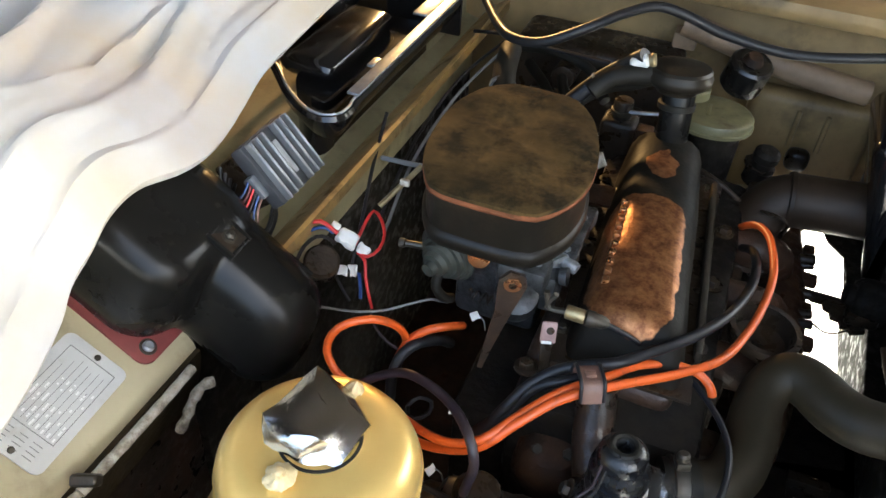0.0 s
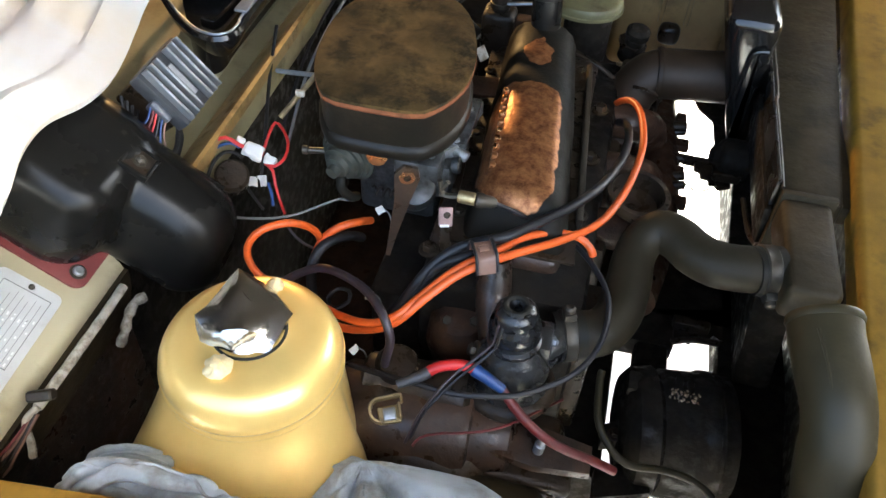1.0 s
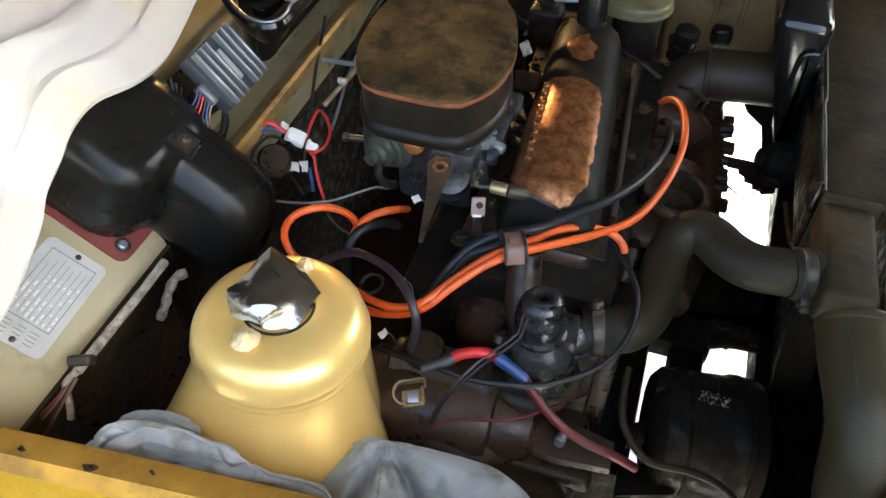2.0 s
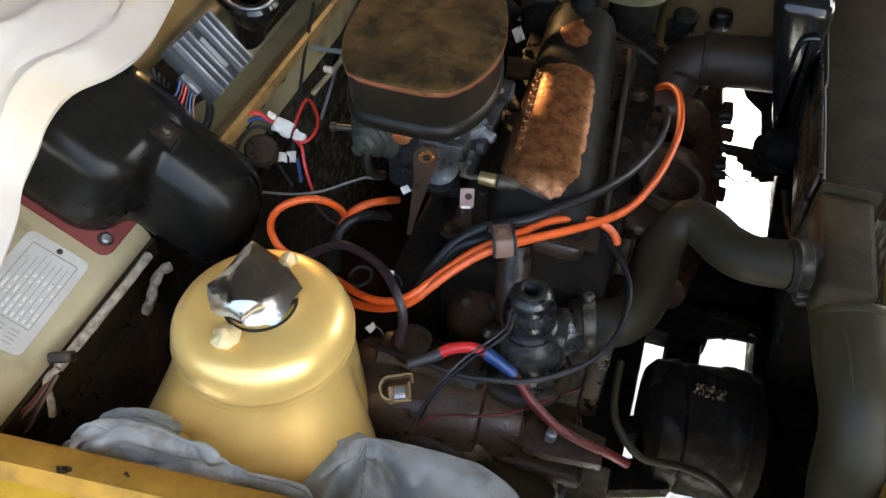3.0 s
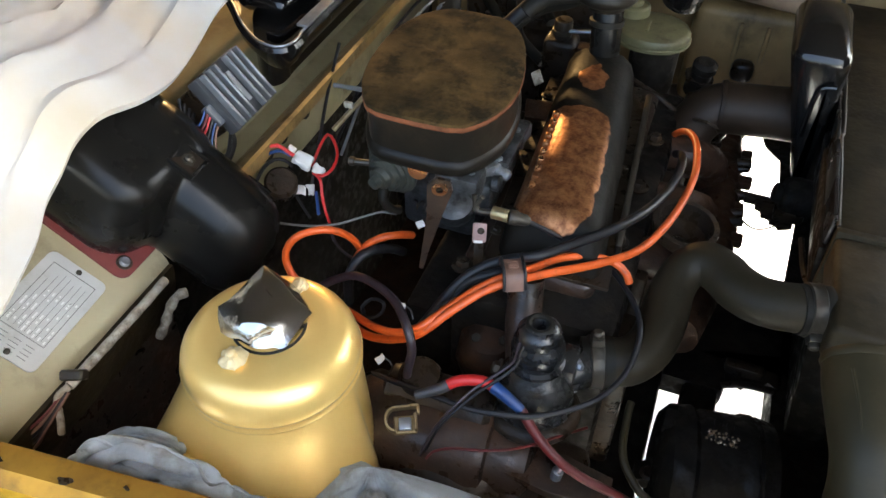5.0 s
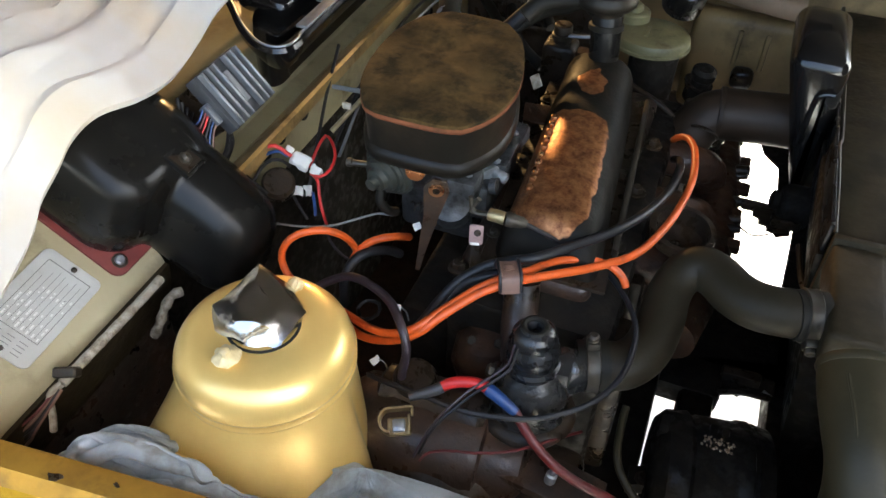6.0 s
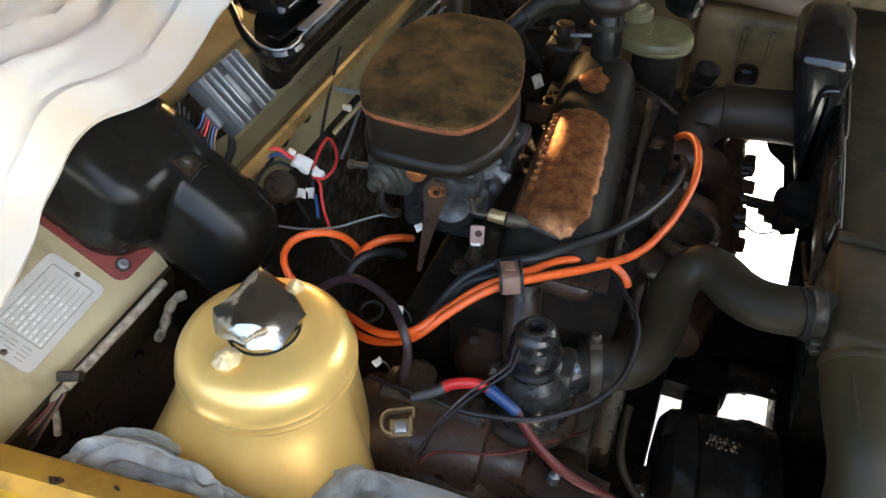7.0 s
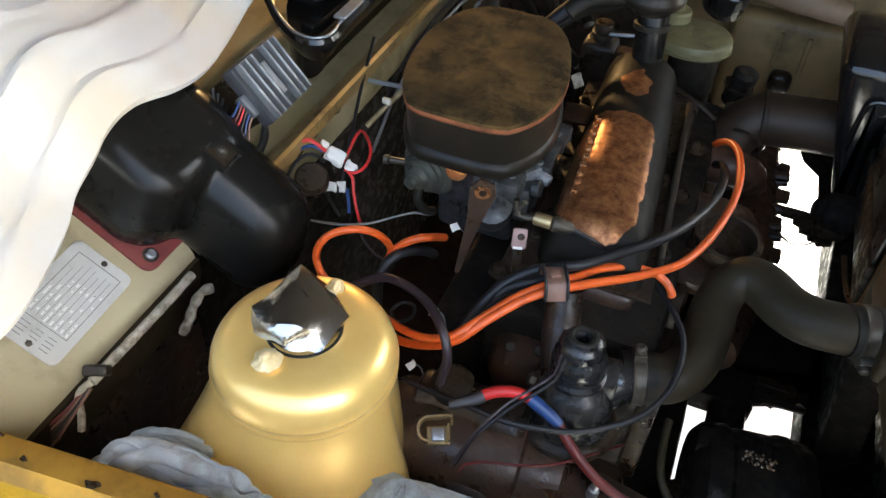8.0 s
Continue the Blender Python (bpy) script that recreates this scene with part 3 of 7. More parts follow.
def setting():
    # bulkhead: a sloped shelf for the plate, an upright wall behind the regulator
    tagged(part("wall_bulkhead_shelf", sheet([(-0.4030, 0.8170), (-0.4045, 0.8225), (-0.4085, 0.8285), (-0.56, 0.934), (-0.60, 0.938)], 0.10, 0.374, 0.004), M_CREAM),
           "olive-cream painted sloping bulkhead shelf", "bulkhead", kind="structure")
    # darker than the shelf: its grime and the shade on its face are both coloured in
    tagged(part("trim_shelf_lip", sheet([(-0.416, 0.760), (-0.406, 0.795), (-0.4035, 0.810), (-0.4032, 0.8167)], 0.10, 0.374, 0.004), M_OLIVE), "olive rolled lip of the bulkhead shelf, grime and shade in its colour", "lip", kind="structure")
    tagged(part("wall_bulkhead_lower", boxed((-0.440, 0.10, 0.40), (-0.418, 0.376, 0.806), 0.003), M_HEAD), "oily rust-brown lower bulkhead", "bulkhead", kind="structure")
    tagged(part("wall_bulkhead_strip", boxed((-0.424, 0.46, 0.765), (-0.411, 1.02, 0.834), 0.003), M_BULK), "dirty olive strip of bulkhead under the ledge", "bulkhead", kind="structure")
    # these two wall pieces are coloured black for the shade that lies there
    tagged(part("wall_bulkhead_engine", boxed((-0.424, 0.4595, 0.40), (-0.412, 1.02, 0.7645), 0.003), M_SHADEBLACK), "lower bulkhead behind the engine, shade put in as dead black", "bulkhead", kind="structure")
    tagged(part("wall_bulkhead_corner", boxed((-0.424, 0.3765, 0.40), (-0.412, 0.459, 0.842), 0.003), M_SHADEBLACK), "bulkhead corner under the motor cover, shade put in as dead black", "bulkhead", kind="structure")
    tagged(part("wall_bulkhead", sheet([(-0.402, 0.836), (-0.425, 0.842), (-0.428, 0.874), (-0.60, 0.880)], 0.445, 1.30, 0.004), M_BULK),
           "grimy olive painted engine bay bulkhead", "bulkhead", kind="structure")
    tagged(part("trim_bulkhead_ledge", sheet([(-0.400, 0.846), (-0.383, 0.862), (-0.370, 0.871), (-0.366, 0.870), (-0.366, 0.858)], 0.43, 1.20, 0.0025), M_LEDGE),
           "rubbed mustard coloured pressed ledge along the bulkhead", "ledge", kind="structure")
    # far inner wing
    bm = bmesh.new()
    box(bm, (-0.60, 1.02, 0.70), (0.30, 1.04, 0.96), 0.006)
    box(bm, (-0.60, 0.97, 0.93), (0.30, 1.03, 0.955), 0.010)
    tagged(part("wall_far_wing", bm, M_FAR), "grimy olive painted far inner wing panel", "inner wing", kind="structure")
    # near wing: outer skin, top rail and inner panel
    bm = bmesh.new()
    prof = [(0.158, 0.878), (0.158, 0.898), (0.154, 0.902), (0.140, 0.904), (0.137, 0.901), (0.133, 0.896)]
    rows = []
    for i in range(17):
        x = -0.75 + 1.05 * i / 16
        rows.append([bm.verts.new((x, y + 0.10 * (x + 0.27), z)) for y, z in prof])
    for a, c in zip(rows, rows[1:]):
        for j in range(len(prof) - 1):
            bm.faces.new((a[j], a[j + 1], c[j + 1], c[j]))
    bmesh.ops.recalc_face_normals(bm, faces=bm.faces)
    bmesh.ops.solidify(bm, geom=list(bm.faces), thickness=0.002)
    rail = tagged(part("trim_wing_rail", bm, M_MUSTARD), "scuffed mustard painted wing top rail with dark chips", "wing rail", kind="structure")
    for cx, cy, s in ((-0.286, 0.141, 1.0), (-0.330, 0.139, 0.5), (-0.252, 0.150, 0.4), (-0.352, 0.146, 0.35)):
        out = [(cx + 0.0042 * s * math.cos(a) * (1 + 0.35 * math.sin(a * 3 + cx * 90)), cy + 0.0028 * s * math.sin(a) * (1 + 0.3 * math.cos(a * 2 + cx * 70))) for a in [k * math.pi / 7 for k in range(14)]]
        part("paint_chip", prism(out, 0.9030, 0.90435), M_GRIME, rail, "dark chip in the paint")
    bm = bmesh.new()
    prof = [(0.1360, 0.8950), (0.110, 0.889), (0.05, 0.875), (0.00, 0.84), (-0.04, 0.77), (-0.05, 0.60)]
    rows = []
    for i in range(17):
        x = -0.75 + 1.05 * i / 16
        rows.append([bm.verts.new((x, y + 0.10 * (x + 0.27), z)) for y, z in prof])
    for a, c in zip(rows, rows[1:]):
        for j in range(len(prof) - 1):
            bm.faces.new((a[j], a[j + 1], c[j + 1], c[j]))
    bmesh.ops.recalc_face_normals(bm, faces=bm.faces)
    bmesh.ops.solidify(bm, geom=list(bm.faces), thickness=0.002)
    tagged(part("wall_near_wing", bm, M_YELLOW), "ochre yellow painted outer wing", "wing", kind="structure")
    bm = bmesh.new()
    box(bm, (-0.62, 0.150, 0.40), (0.02, 0.158, 0.79), 0.002)
    tagged(part("wall_near_inner_wing", bm, M_GRIME), "oily dark inner wing panel", "inner wing", kind="structure")
    # front panel
    bm = bmesh.new()
    box(bm, (0.190, 0.05, 0.838), (0.30, 1.15, 0.872), 0.006, 3)
    for v in bm.verts:
        v.co.x += 0.0845 * (v.co.y - 0.672)
    # duller than the wing yellow: the bonnet's shade is put into the paint colour
    tagged(part("wall_front_panel", bm, M_MUSTARD), "ochre yellow front panel ahead of the radiator, bonnet shade in its colour", "front panel", kind="structure")
    # added black sheet, mostly hidden, that keeps light from ahead out of the bay
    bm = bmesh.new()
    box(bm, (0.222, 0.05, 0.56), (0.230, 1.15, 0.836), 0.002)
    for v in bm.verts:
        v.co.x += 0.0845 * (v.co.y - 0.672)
    tagged(part("wall_front_valance", bm, M_SHADEBLACK), "added black panel below the front panel that blocks light from ahead", "valance", kind="structure")
    # unseen dark walls and ceiling added to shape the light, open towards the car's nose
    tagged(part("wall_garage_back", boxed((-3.3, -0.32, 0), (-3.2, 3.1, 1.90)), M_LIGHTBLOCK), "added dark wall, out of view, that limits the light", "wall", kind="structure")
    tagged(part("wall_garage_far", boxed((-3.2, 3.0, 0), (1.5, 3.1, 1.90)), M_LIGHTBLOCK), "added dark wall, out of view, that limits the light", "wall", kind="structure")
    tagged(part("wall_garage_near", boxed((-3.2, -0.32, 0), (-0.95, -0.22, 1.90)), M_LIGHTBLOCK), "added dark wall, out of view, that limits the light", "wall", kind="structure")
    tagged(part("wall_garage_side", boxed((1.4, -0.25, 0), (1.5, 1.25, 1.90)), M_LIGHTBLOCK), "added dark wall, out of view, that blocks light from the nose", "wall", kind="structure")
    tagged(part("ceiling", boxed((-3.3, -0.25, 1.904), (1.5, 3.1, 2.0)), M_LIGHTBLOCK), "added dark ceiling, out of view, that blocks the sky overhead", "ceiling", kind="structure")
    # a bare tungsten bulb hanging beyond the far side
    lamp = thing("hanging_bulb", (-0.59, 1.33, 1.14), "bare warm tungsten bulb hanging from the added ceiling", "lamp")
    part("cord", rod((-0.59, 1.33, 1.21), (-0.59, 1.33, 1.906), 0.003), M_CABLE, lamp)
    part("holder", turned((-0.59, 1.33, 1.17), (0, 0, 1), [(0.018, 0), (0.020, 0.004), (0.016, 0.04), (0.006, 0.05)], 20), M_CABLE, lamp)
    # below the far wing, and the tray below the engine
    tagged(part("wall_far_lower", boxed((-0.62, 1.022, 0.42), (0.052, 1.034, 0.697), 0.002), M_GRIME), "dark lower far wing panel", "inner wing", kind="structure")
    bm = bmesh.new()
    box(bm, (-0.62, 0.17, 0.42), (0.022, 1.02, 0.43), 0.002)
    # lighter brown in place of the faint light in the gaps between parts
    tagged(part("floor_undertray", bm, M_RUSTY), "oily undertray below the engine, rust brown to lift the dark gaps", "undertray", kind="structure")


# ---------------------------------------------------------------- engine
def engine_block():
    e = thing("engine_block", (-0.10, 0.6, 0.43), "oily dark cast-iron engine block under the rocker cover", "engine")
    # block sides in dead black, in place of the shade between the parts
    part("crankcase", boxed((-0.165, 0.425, 0.50), (-0.025, 0.80, 0.822), 0.010), M_SHADEBLACK, e)
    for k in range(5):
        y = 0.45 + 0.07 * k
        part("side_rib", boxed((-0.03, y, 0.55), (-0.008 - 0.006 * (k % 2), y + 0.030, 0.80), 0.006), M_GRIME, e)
    part("inlet_side", boxed((-0.215, 0.44, 0.55), (-0.163, 0.78, 0.775), 0.012), M_SHADEBLACK, e)
    bm = bmesh.new()
    box(bm, (-0.165, 0.457, 0.815), (-0.052, 0.775, 0.838), 0.010, 3)
    part("cylinder_head", bm, M_HEAD, e, "rusty brown cylinder head edge")
    for k, (x, y) in enumerate(((-0.045, 0.52), (-0.043, 0.60), (-0.042, 0.68), (-0.160, 0.445), (-0.16, 0.52))):
        part("head_bolt", bolt_bm((x, y, 0.836), r=0.006, h=0.007), M_GRIME, e)
    # exhaust side lumps
    bm = bmesh.new()
    for k in range(3):
        y = 0.55 + 0.085 * k
        tube(bm, [(-0.03, y, 0.80), (0.000, y + 0.006, 0.795), (0.018, y + 0.03, 0.77), (0.022, y + 0.05, 0.72)], 0.019, 12)
    tube(bm, [(0.020, 0.52, 0.745), (0.034, 0.60, 0.738), (0.038, 0.68, 0.735), (0.034, 0.78, 0.735), (0.024, 0.90, 0.73)], 0.023, 16)
    for k in range(4):
        box(bm, (0.050, 0.66 + 0.05 * k, 0.742), (0.066 - 0.004 * (k % 2), 0.675 + 0.05 * k, 0.752), 0.002)
    part("exhaust_manifold", bm, M_RUSTY, e, "rust-brown exhaust manifold")
    # oval cup casting beside the manifold
    bm = turned((0.003, 0.575, 0.805), (0.10, -0.05, 1), [(0.020, 0), (0.026, 0.010), (0.030, 0.022), (0.030, 0.026), (0.025, 0.026), (0.022, 0.010), (0.010, 0.004), (0, 0.004)], 28)
    part("water_outlet_cup", bm, M_GRIME, e)


def rocker_cover():
    global ROCKER_PATCH
    e = thing("rocker_cover", (-0.105, 0.60, 0.838), "black enamelled rocker cover worn to coppery rust", "rocker cover")
    cx, y0, y1 = -0.1035, 0.462, 0.742
    bm = bmesh.new()
    sect = [(-0.047, 0.0), (-0.046, 0.006), (-0.040, 0.026), (-0.034, 0.037), (-0.024, 0.044), (-0.008, 0.047), (0.010, 0.047), (0.024, 0.044), (0.035, 0.037), (0.041, 0.026), (0.046, 0.006), (0.047, 0.0)]
    rows = []
    n = 34
    for i in range(n + 1):
        u = i / n
        y = y0 + (y1 - y0) * u
        lift = min(1.0, (u / 0.10) ** 0.5, ((1 - u) / 0.06) ** 0.5) if 0 < u < 1 else 0.0
        narrow, sway = 0.97 - 0.14 * u, -0.075 * (y - 0.60)
        row = []
        for x, z in sect:
            w = 0.0012 * noise.noise((x * 30, y * 22, z * 10))
            row.append(bm.verts.new((cx + sway + x * narrow * (0.90 + 0.10 * lift) + w, y, 0.840 + z * (0.12 + 0.88 * lift) + (0.012 * u if z > 0.02 else 0) + w)))
        rows.append(row)
    for a, c in zip(rows, rows[1:]):
        for j in range(len(sect) - 1):
            bm.faces.new((a[j], a[j + 1], c[j + 1], c[j]))
    bm.faces.new(rows[0][::-1])
    bm.faces.new(rows[-1])
    def swung(bm):
        for v in bm.verts:
            v.co.x -= 0.075 * (v.co.y - 0.60)
        return bm

    ROCKER_PATCH = (-0.008, -0.053, -0.001, 0.074)
    part("cover_shell", bm, rocker_material(), e)
    bm = bmesh.new()
    box(bm, (cx - 0.054, y0 - 0.006, 0.8385), (cx + 0.052, y1 + 0.006, 0.8425), 0.0015)
    part("flange", swung(bm), M_GRIME, e)
    bm = bmesh.new()
    box(bm, (cx + 0.050, 0.50, 0.8385), (cx + 0.056, 0.74, 0.8505), 0.002)
    part("flange_lip", swung(bm), M_ZINC, e, "bare worn metal flange lip")
    for y in (0.49, 0.60, 0.71):
        part("cover_bolt", bolt_bm((cx - 0.050 - 0.075 * (y - 0.60), y, 0.842), r=0.004, h=0.004), M_ZINC, e)
    for k in range(10):
        part("crimp_tooth", swung(boxed((cx - 0.0295, 0.508 + 0.0112 * k, 0.872), (cx - 0.0235, 0.5145 + 0.0112 * k, 0.8866 + 0.0005 * k), 0.0018)), M_COPPER, e)
    # filler neck and breather
    t = thing("oil_filler_tube", (-0.112, 0.718, 0.885), "glossy black oil filler tube with a breather cap", "oil filler")
    part("tube", rod((-0.111, 0.722, 0.880), (-0.116, 0.733, 0.944), 0.0150, 0.001, 28), M_COVER, t)
    part("clamp_ring", turned((-0.1150, 0.7305, 0.922), (-0.07, 0.18, 1), [(0.0157, 0), (0.0172, 0.001), (0.0172, 0.006), (0.0157, 0.007)], 28), M_RUBBER, t)
    cap = part("breather_cap", turned((-0.1185, 0.733, 0.938), (-0.05, 0.10, 1), [(0.018, 0), (0.0195, 0.004), (0.026, 0.007), (0.0295, 0.011), (0.0300, 0.016), (0.0285, 0.0185), (0.0285, 0.021), (0.0265, 0.0235), (0.016, 0.0255), (0, 0.026)], 36), M_HOUSING, t)
    part("hose_stub", tubed([(-0.132, 0.728, 0.953), (-0.150, 0.722, 0.952), (-0.175, 0.712, 0.948), (-0.190, 0.700, 0.935)], 0.009, 12), M_RUBBER, t)
    part("white_plug", turned((-0.1475, 0.727, 0.963), (-1, -0.1, -0.35), [(0.0058, 0), (0.0080, 0.002), (0.0080, 0.011), (0.0066, 0.015), (0.0045, 0.017)], 18), M_WHITE, cap, "white plastic plug")
    part("gold_collar", turned((-0.142, 0.728, 0.965), (-1, -0.1, -0.35), [(0.0062, 0), (0.0072, 0.002), (0.0062, 0.006)], 18), M_BRASS, t)


def air_filter():
    e = thing("air_filter", (-0.22, 0.572, 0.89), "black air filter housing topped with dirty brown foam", "air filter")

    def outline(grow):
        pts = [(-0.268, 0.484), (-0.252, 0.474), (-0.188, 0.474), (-0.166, 0.487), (-0.150, 0.522), (-0.149, 0.568), (-0.163, 0.622), (-0.182, 0.655), (-0.205, 0.669),
               (-0.255, 0.668), (-0.280, 0.645), (-0.293, 0.600), (-0.290, 0.540), (-0.280, 0.505)]
        c = Vector((-0.222, 0.572, 0))
        line = smooth_line([(x, y, 0) for x, y in pts + pts[:1]], 0.012)[:-1]
        return [(c.x + (p.x - c.x) * grow * 0.93, c.y + 0.002 + (p.y - c.y) * grow * 0.93) for p in line]

    def stack(levels):
        bm = bmesh.new()
        rings = [[bm.verts.new((x, y, z)) for x, y in outline(g)] for g, z in levels]
        for a, c in zip(rings, rings[1:]):
            for i in range(len(a)):
                j = (i + 1) % len(a)
                bm.faces.new((a[i], a[j], c[j], c[i]))
        bm.faces.new(rings[0][::-1])
        bm.faces.new(rings[-1])
        return bm

    part("housing", stack([(0.80, 0.889), (0.92, 0.8905), (0.975, 0.8925), (0.992, 0.896), (0.992, 0.9005), (0.975, 0.904), (0.955, 0.9055), (0.952, 0.909), (0.962, 0.925), (0.980, 0.934), (0.99, 0.938)]), M_HOUSING, e)
    part("foam_lip", stack([(0.985, 0.9362), (1.003, 0.9380), (1.005, 0.9400), (1.0, 0.9418), (0.97, 0.9415), (0.90, 0.9400)]), M_FOAMEDGE, e, "orange-brown foam lip")
    # foam pad with gentle hollows
    bm = bmesh.new()
    ring = outline(1.0)
    c = Vector((-0.222, 0.572))
    rows = []
    n = 14
    for k in range(n, 0, -1):
        g = k / n
        row = []
        for x, y in ring:
            px, py = c.x + (x - c.x) * g, c.y + (y - c.y) * g
            z = 0.9478 + 0.0050 * noise.noise((px * 26, py * 26, 3.0)) * (1 - g ** 6) - 0.003 * g ** 10 + 0.0012 * noise.noise((px * 80, py * 80, 1.0))
            row.append(bm.verts.new((px, py, z)))
        rows.append(row)
    top = bm.verts.new((c.x, c.y, 0.948))
    for a, b in zip(rows, rows[1:]):
        for i in range(len(a)):
            j = (i + 1) % len(a)
            bm.faces.new((a[i], a[j], b[j], b[i]))
    for i in range(len(ring)):
        bm.faces.new((rows[-1][i], rows[-1][(i + 1) % len(ring)], top))
    base = [bm.verts.new((v.co.x, v.co.y, 0.9408)) for v in rows[0]]
    for i in range(len(ring)):
        j = (i + 1) % len(ring)
        bm.faces.new((base[i], base[j], rows[0][j], rows[0][i]))
    bm.faces.new(base[::-1])
    part("foam_pad", bm, M_FOAM, e, "dirty brown foam pad")
    part("side_tab", boxed((-0.2965, 0.514, 0.915), (-0.288, 0.518, 0.921), 0.0015), M_TAPE, e, "small pale tab")


def carburettor():
    e = thing("carburettor", (-0.21, 0.56, 0.80), "dirty cast aluminium carburettor under the air filter", "carburettor")
    bm = bmesh.new()
    box(bm, (-0.245, 0.515, 0.80), (-0.172, 0.63, 0.885), 0.008)
    box(bm, (-0.205, 0.492, 0.862), (-0.165, 0.52, 0.886), 0.005)
    box(bm, (-0.182, 0.508, 0.835), (-0.158, 0.60, 0.872), 0.006)
    part("body", bm, M_ALU, e)
    bm = turned((-0.186, 0.497, 0.845), (0.1, -0.5, 1), [(0.010, -0.004), (0.016, 0.004), (0.018, 0.014), (0.017, 0.024), (0.010, 0.028), (0, 0.028)], 20)
    part("float_bowl", bm, M_ALU, e)
    for y in (0.515, 0.545, 0.58):
        part("lug", turned((-0.158, y, 0.872), (1, 0, 0.2), [(0.003, 0), (0.007, 0.0), (0.0075, 0.006), (0.003, 0.007)], 14), M_ALU, e)
    part("lug_arm", boxed((-0.162, 0.53, 0.878), (-0.150, 0.60, 0.884), 0.002), M_ALU, e)
    m = [(-0.2103, 0.5146), (-0.1905, 0.4985), (-0.1820, 0.5010), (-0.1740, 0.4950), (-0.1690, 0.5040), (-0.1666, 0.5206), (-0.1600, 0.5260), (-0.1535, 0.5330), (-0.1525, 0.5450), (-0.1570, 0.5520), (-0.1530, 0.5750), (-0.1490, 0.5990), (-0.1900, 0.6100), (-0.2150, 0.5700)]
    part("top_flange", prism(m, 0.868, 0.8825, 0.002, 2), M_ALLOY, e, "bare grey alloy carburettor flange")
    for x, y in ((-0.1600, 0.5340), (-0.1745, 0.5040), (-0.1580, 0.5800)):
        part("flange_screw", bolt_bm((x, y, 0.8822), (0.2, -0.2, 1), 0.0032, 0.004), M_LEAD, e)
    part("vent_stub", rod((-0.163, 0.531, 0.876), (-0.1475, 0.5265, 0.873), 0.0050, 0.001, 16), M_ALLOY, e)
    part("lever_knob", tubed([(-0.2900, 0.5105, 0.862), (-0.2790, 0.5125, 0.862), (-0.2690, 0.5145, 0.862)], 0.0030, 10), M_ZINC, e)
    part("knob_end", turned((-0.2935, 0.5100, 0.862), (1, 0.16, 0), [(0.003, 0), (0.0042, 0.001), (0.0042, 0.005), (0.003, 0.006)], 12), M_ZINC, e)
    # dashpot, the round green-grey unit
    v = thing("vacuum_capsule", (-0.247, 0.505, 0.83), "round green-grey vacuum capsule beside the carburettor", "vacuum unit")
    part("capsule", turned((-0.2490, 0.5030, 0.870), (-0.30, -1, -0.10), [(0.012, -0.014), (0.022, -0.010), (0.0255, -0.005), (0.0262, -0.004), (0.0262, -0.001), (0.0240, 0.000), (0.0225, 0.003), (0.0205, 0.0035), (0.0195, 0.0065), (0.0165, 0.007), (0.0155, 0.0115), (0.0115, 0.0125), (0.010, 0.017), (0.006, 0.018), (0.0055, 0.024), (0, 0.024)], 32), M_VACUUM, v)
    part("spout", tubed([(-0.250, 0.490, 0.858), (-0.250, 0.486, 0.848), (-0.244, 0.490, 0.836), (-0.241, 0.500, 0.828)], 0.0042, 10), M_RUBBER, v)
    part("grommet", turned((-0.219, 0.497, 0.885), (0.1, -1, 0.3), [(0.004, 0), (0.009, 0.001), (0.009, 0.006), (0.004, 0.007)], 16), M_COPPER, v)
    s = thing("return_spring", (-0.215, 0.49, 0.83), "small dark coiled throttle spring", "spring")
    pts = [(-0.225 + 0.0016 * k / 2, 0.497 + 0.004 * math.sin(k * math.pi / 4), 0.842 + 0.004 * math.cos(k * math.pi / 4)) for k in range(29)]
    part("coil", tubed(pts, 0.0011, 6, 0.002), M_GRIME, s)
    # lever bracket with a hole
    b = thing("throttle_bracket", (-0.185, 0.435, 0.80), "dull zinc throttle bracket with an eyelet hole", "bracket")
    top, low = Vector((-0.177, 0.433, 0.922)), Vector((-0.1915, 0.4335, 0.838))
    axis = (top - low).normalized()
    side = Vector((0.85, 0.25, -0.05)).normalized()
    side = (side - axis * side.dot(axis)).normalized()
    m = frame_at(low, side, axis)
    bm = bmesh.new()
    L = (top - low).length
    prof = [(-0.0020, -0.004), (0.0016, -0.004), (0.0030, 0.02), (0.0070, L * 0.72), (0.0105, L + 0.002), (0.007, L + 0.011), (-0.004, L + 0.012), (-0.0095, L + 0.003), (-0.0050, L * 0.7)]
    lo_v = [bm.verts.new(m @ Vector((x, y, -0.0015))) for x, y in prof]
    hi_v = [bm.verts.new(m @ Vector((x, y, 0.0015))) for x, y in prof]
    bm.faces.new(lo_v[::-1])
    bm.faces.new(hi_v)
    for i in range(len(prof)):
        j = (i + 1) % len(prof)
        bm.faces.new((lo_v[i], lo_v[j], hi_v[j], hi_v[i]))
    arm = part("arm", bm, M_HEAD, b)
    nrm = m.to_3x3() @ Vector((0, 0, 1))
    part("eyelet", turned(m @ Vector((0.0005, L + 0.002, 0.001)), nrm, [(0.0025, 0), (0.0062, 0.0), (0.006, 0.0018), (0.003, 0.002)], 20), M_COPPER, arm)
    part("eyelet_hole", turned(m @ Vector((0.0005, L + 0.002, 0.0012)), nrm, [(0, 0.0), (0.0028, 0.0), (0.0028, 0.0022), (0, 0.0022)], 16), M_GRIME, b)
    # little primered tab
    t = thing("primed_tab", (-0.15, 0.462, 0.82), "salmon primered metal tab with a hole", "bracket")
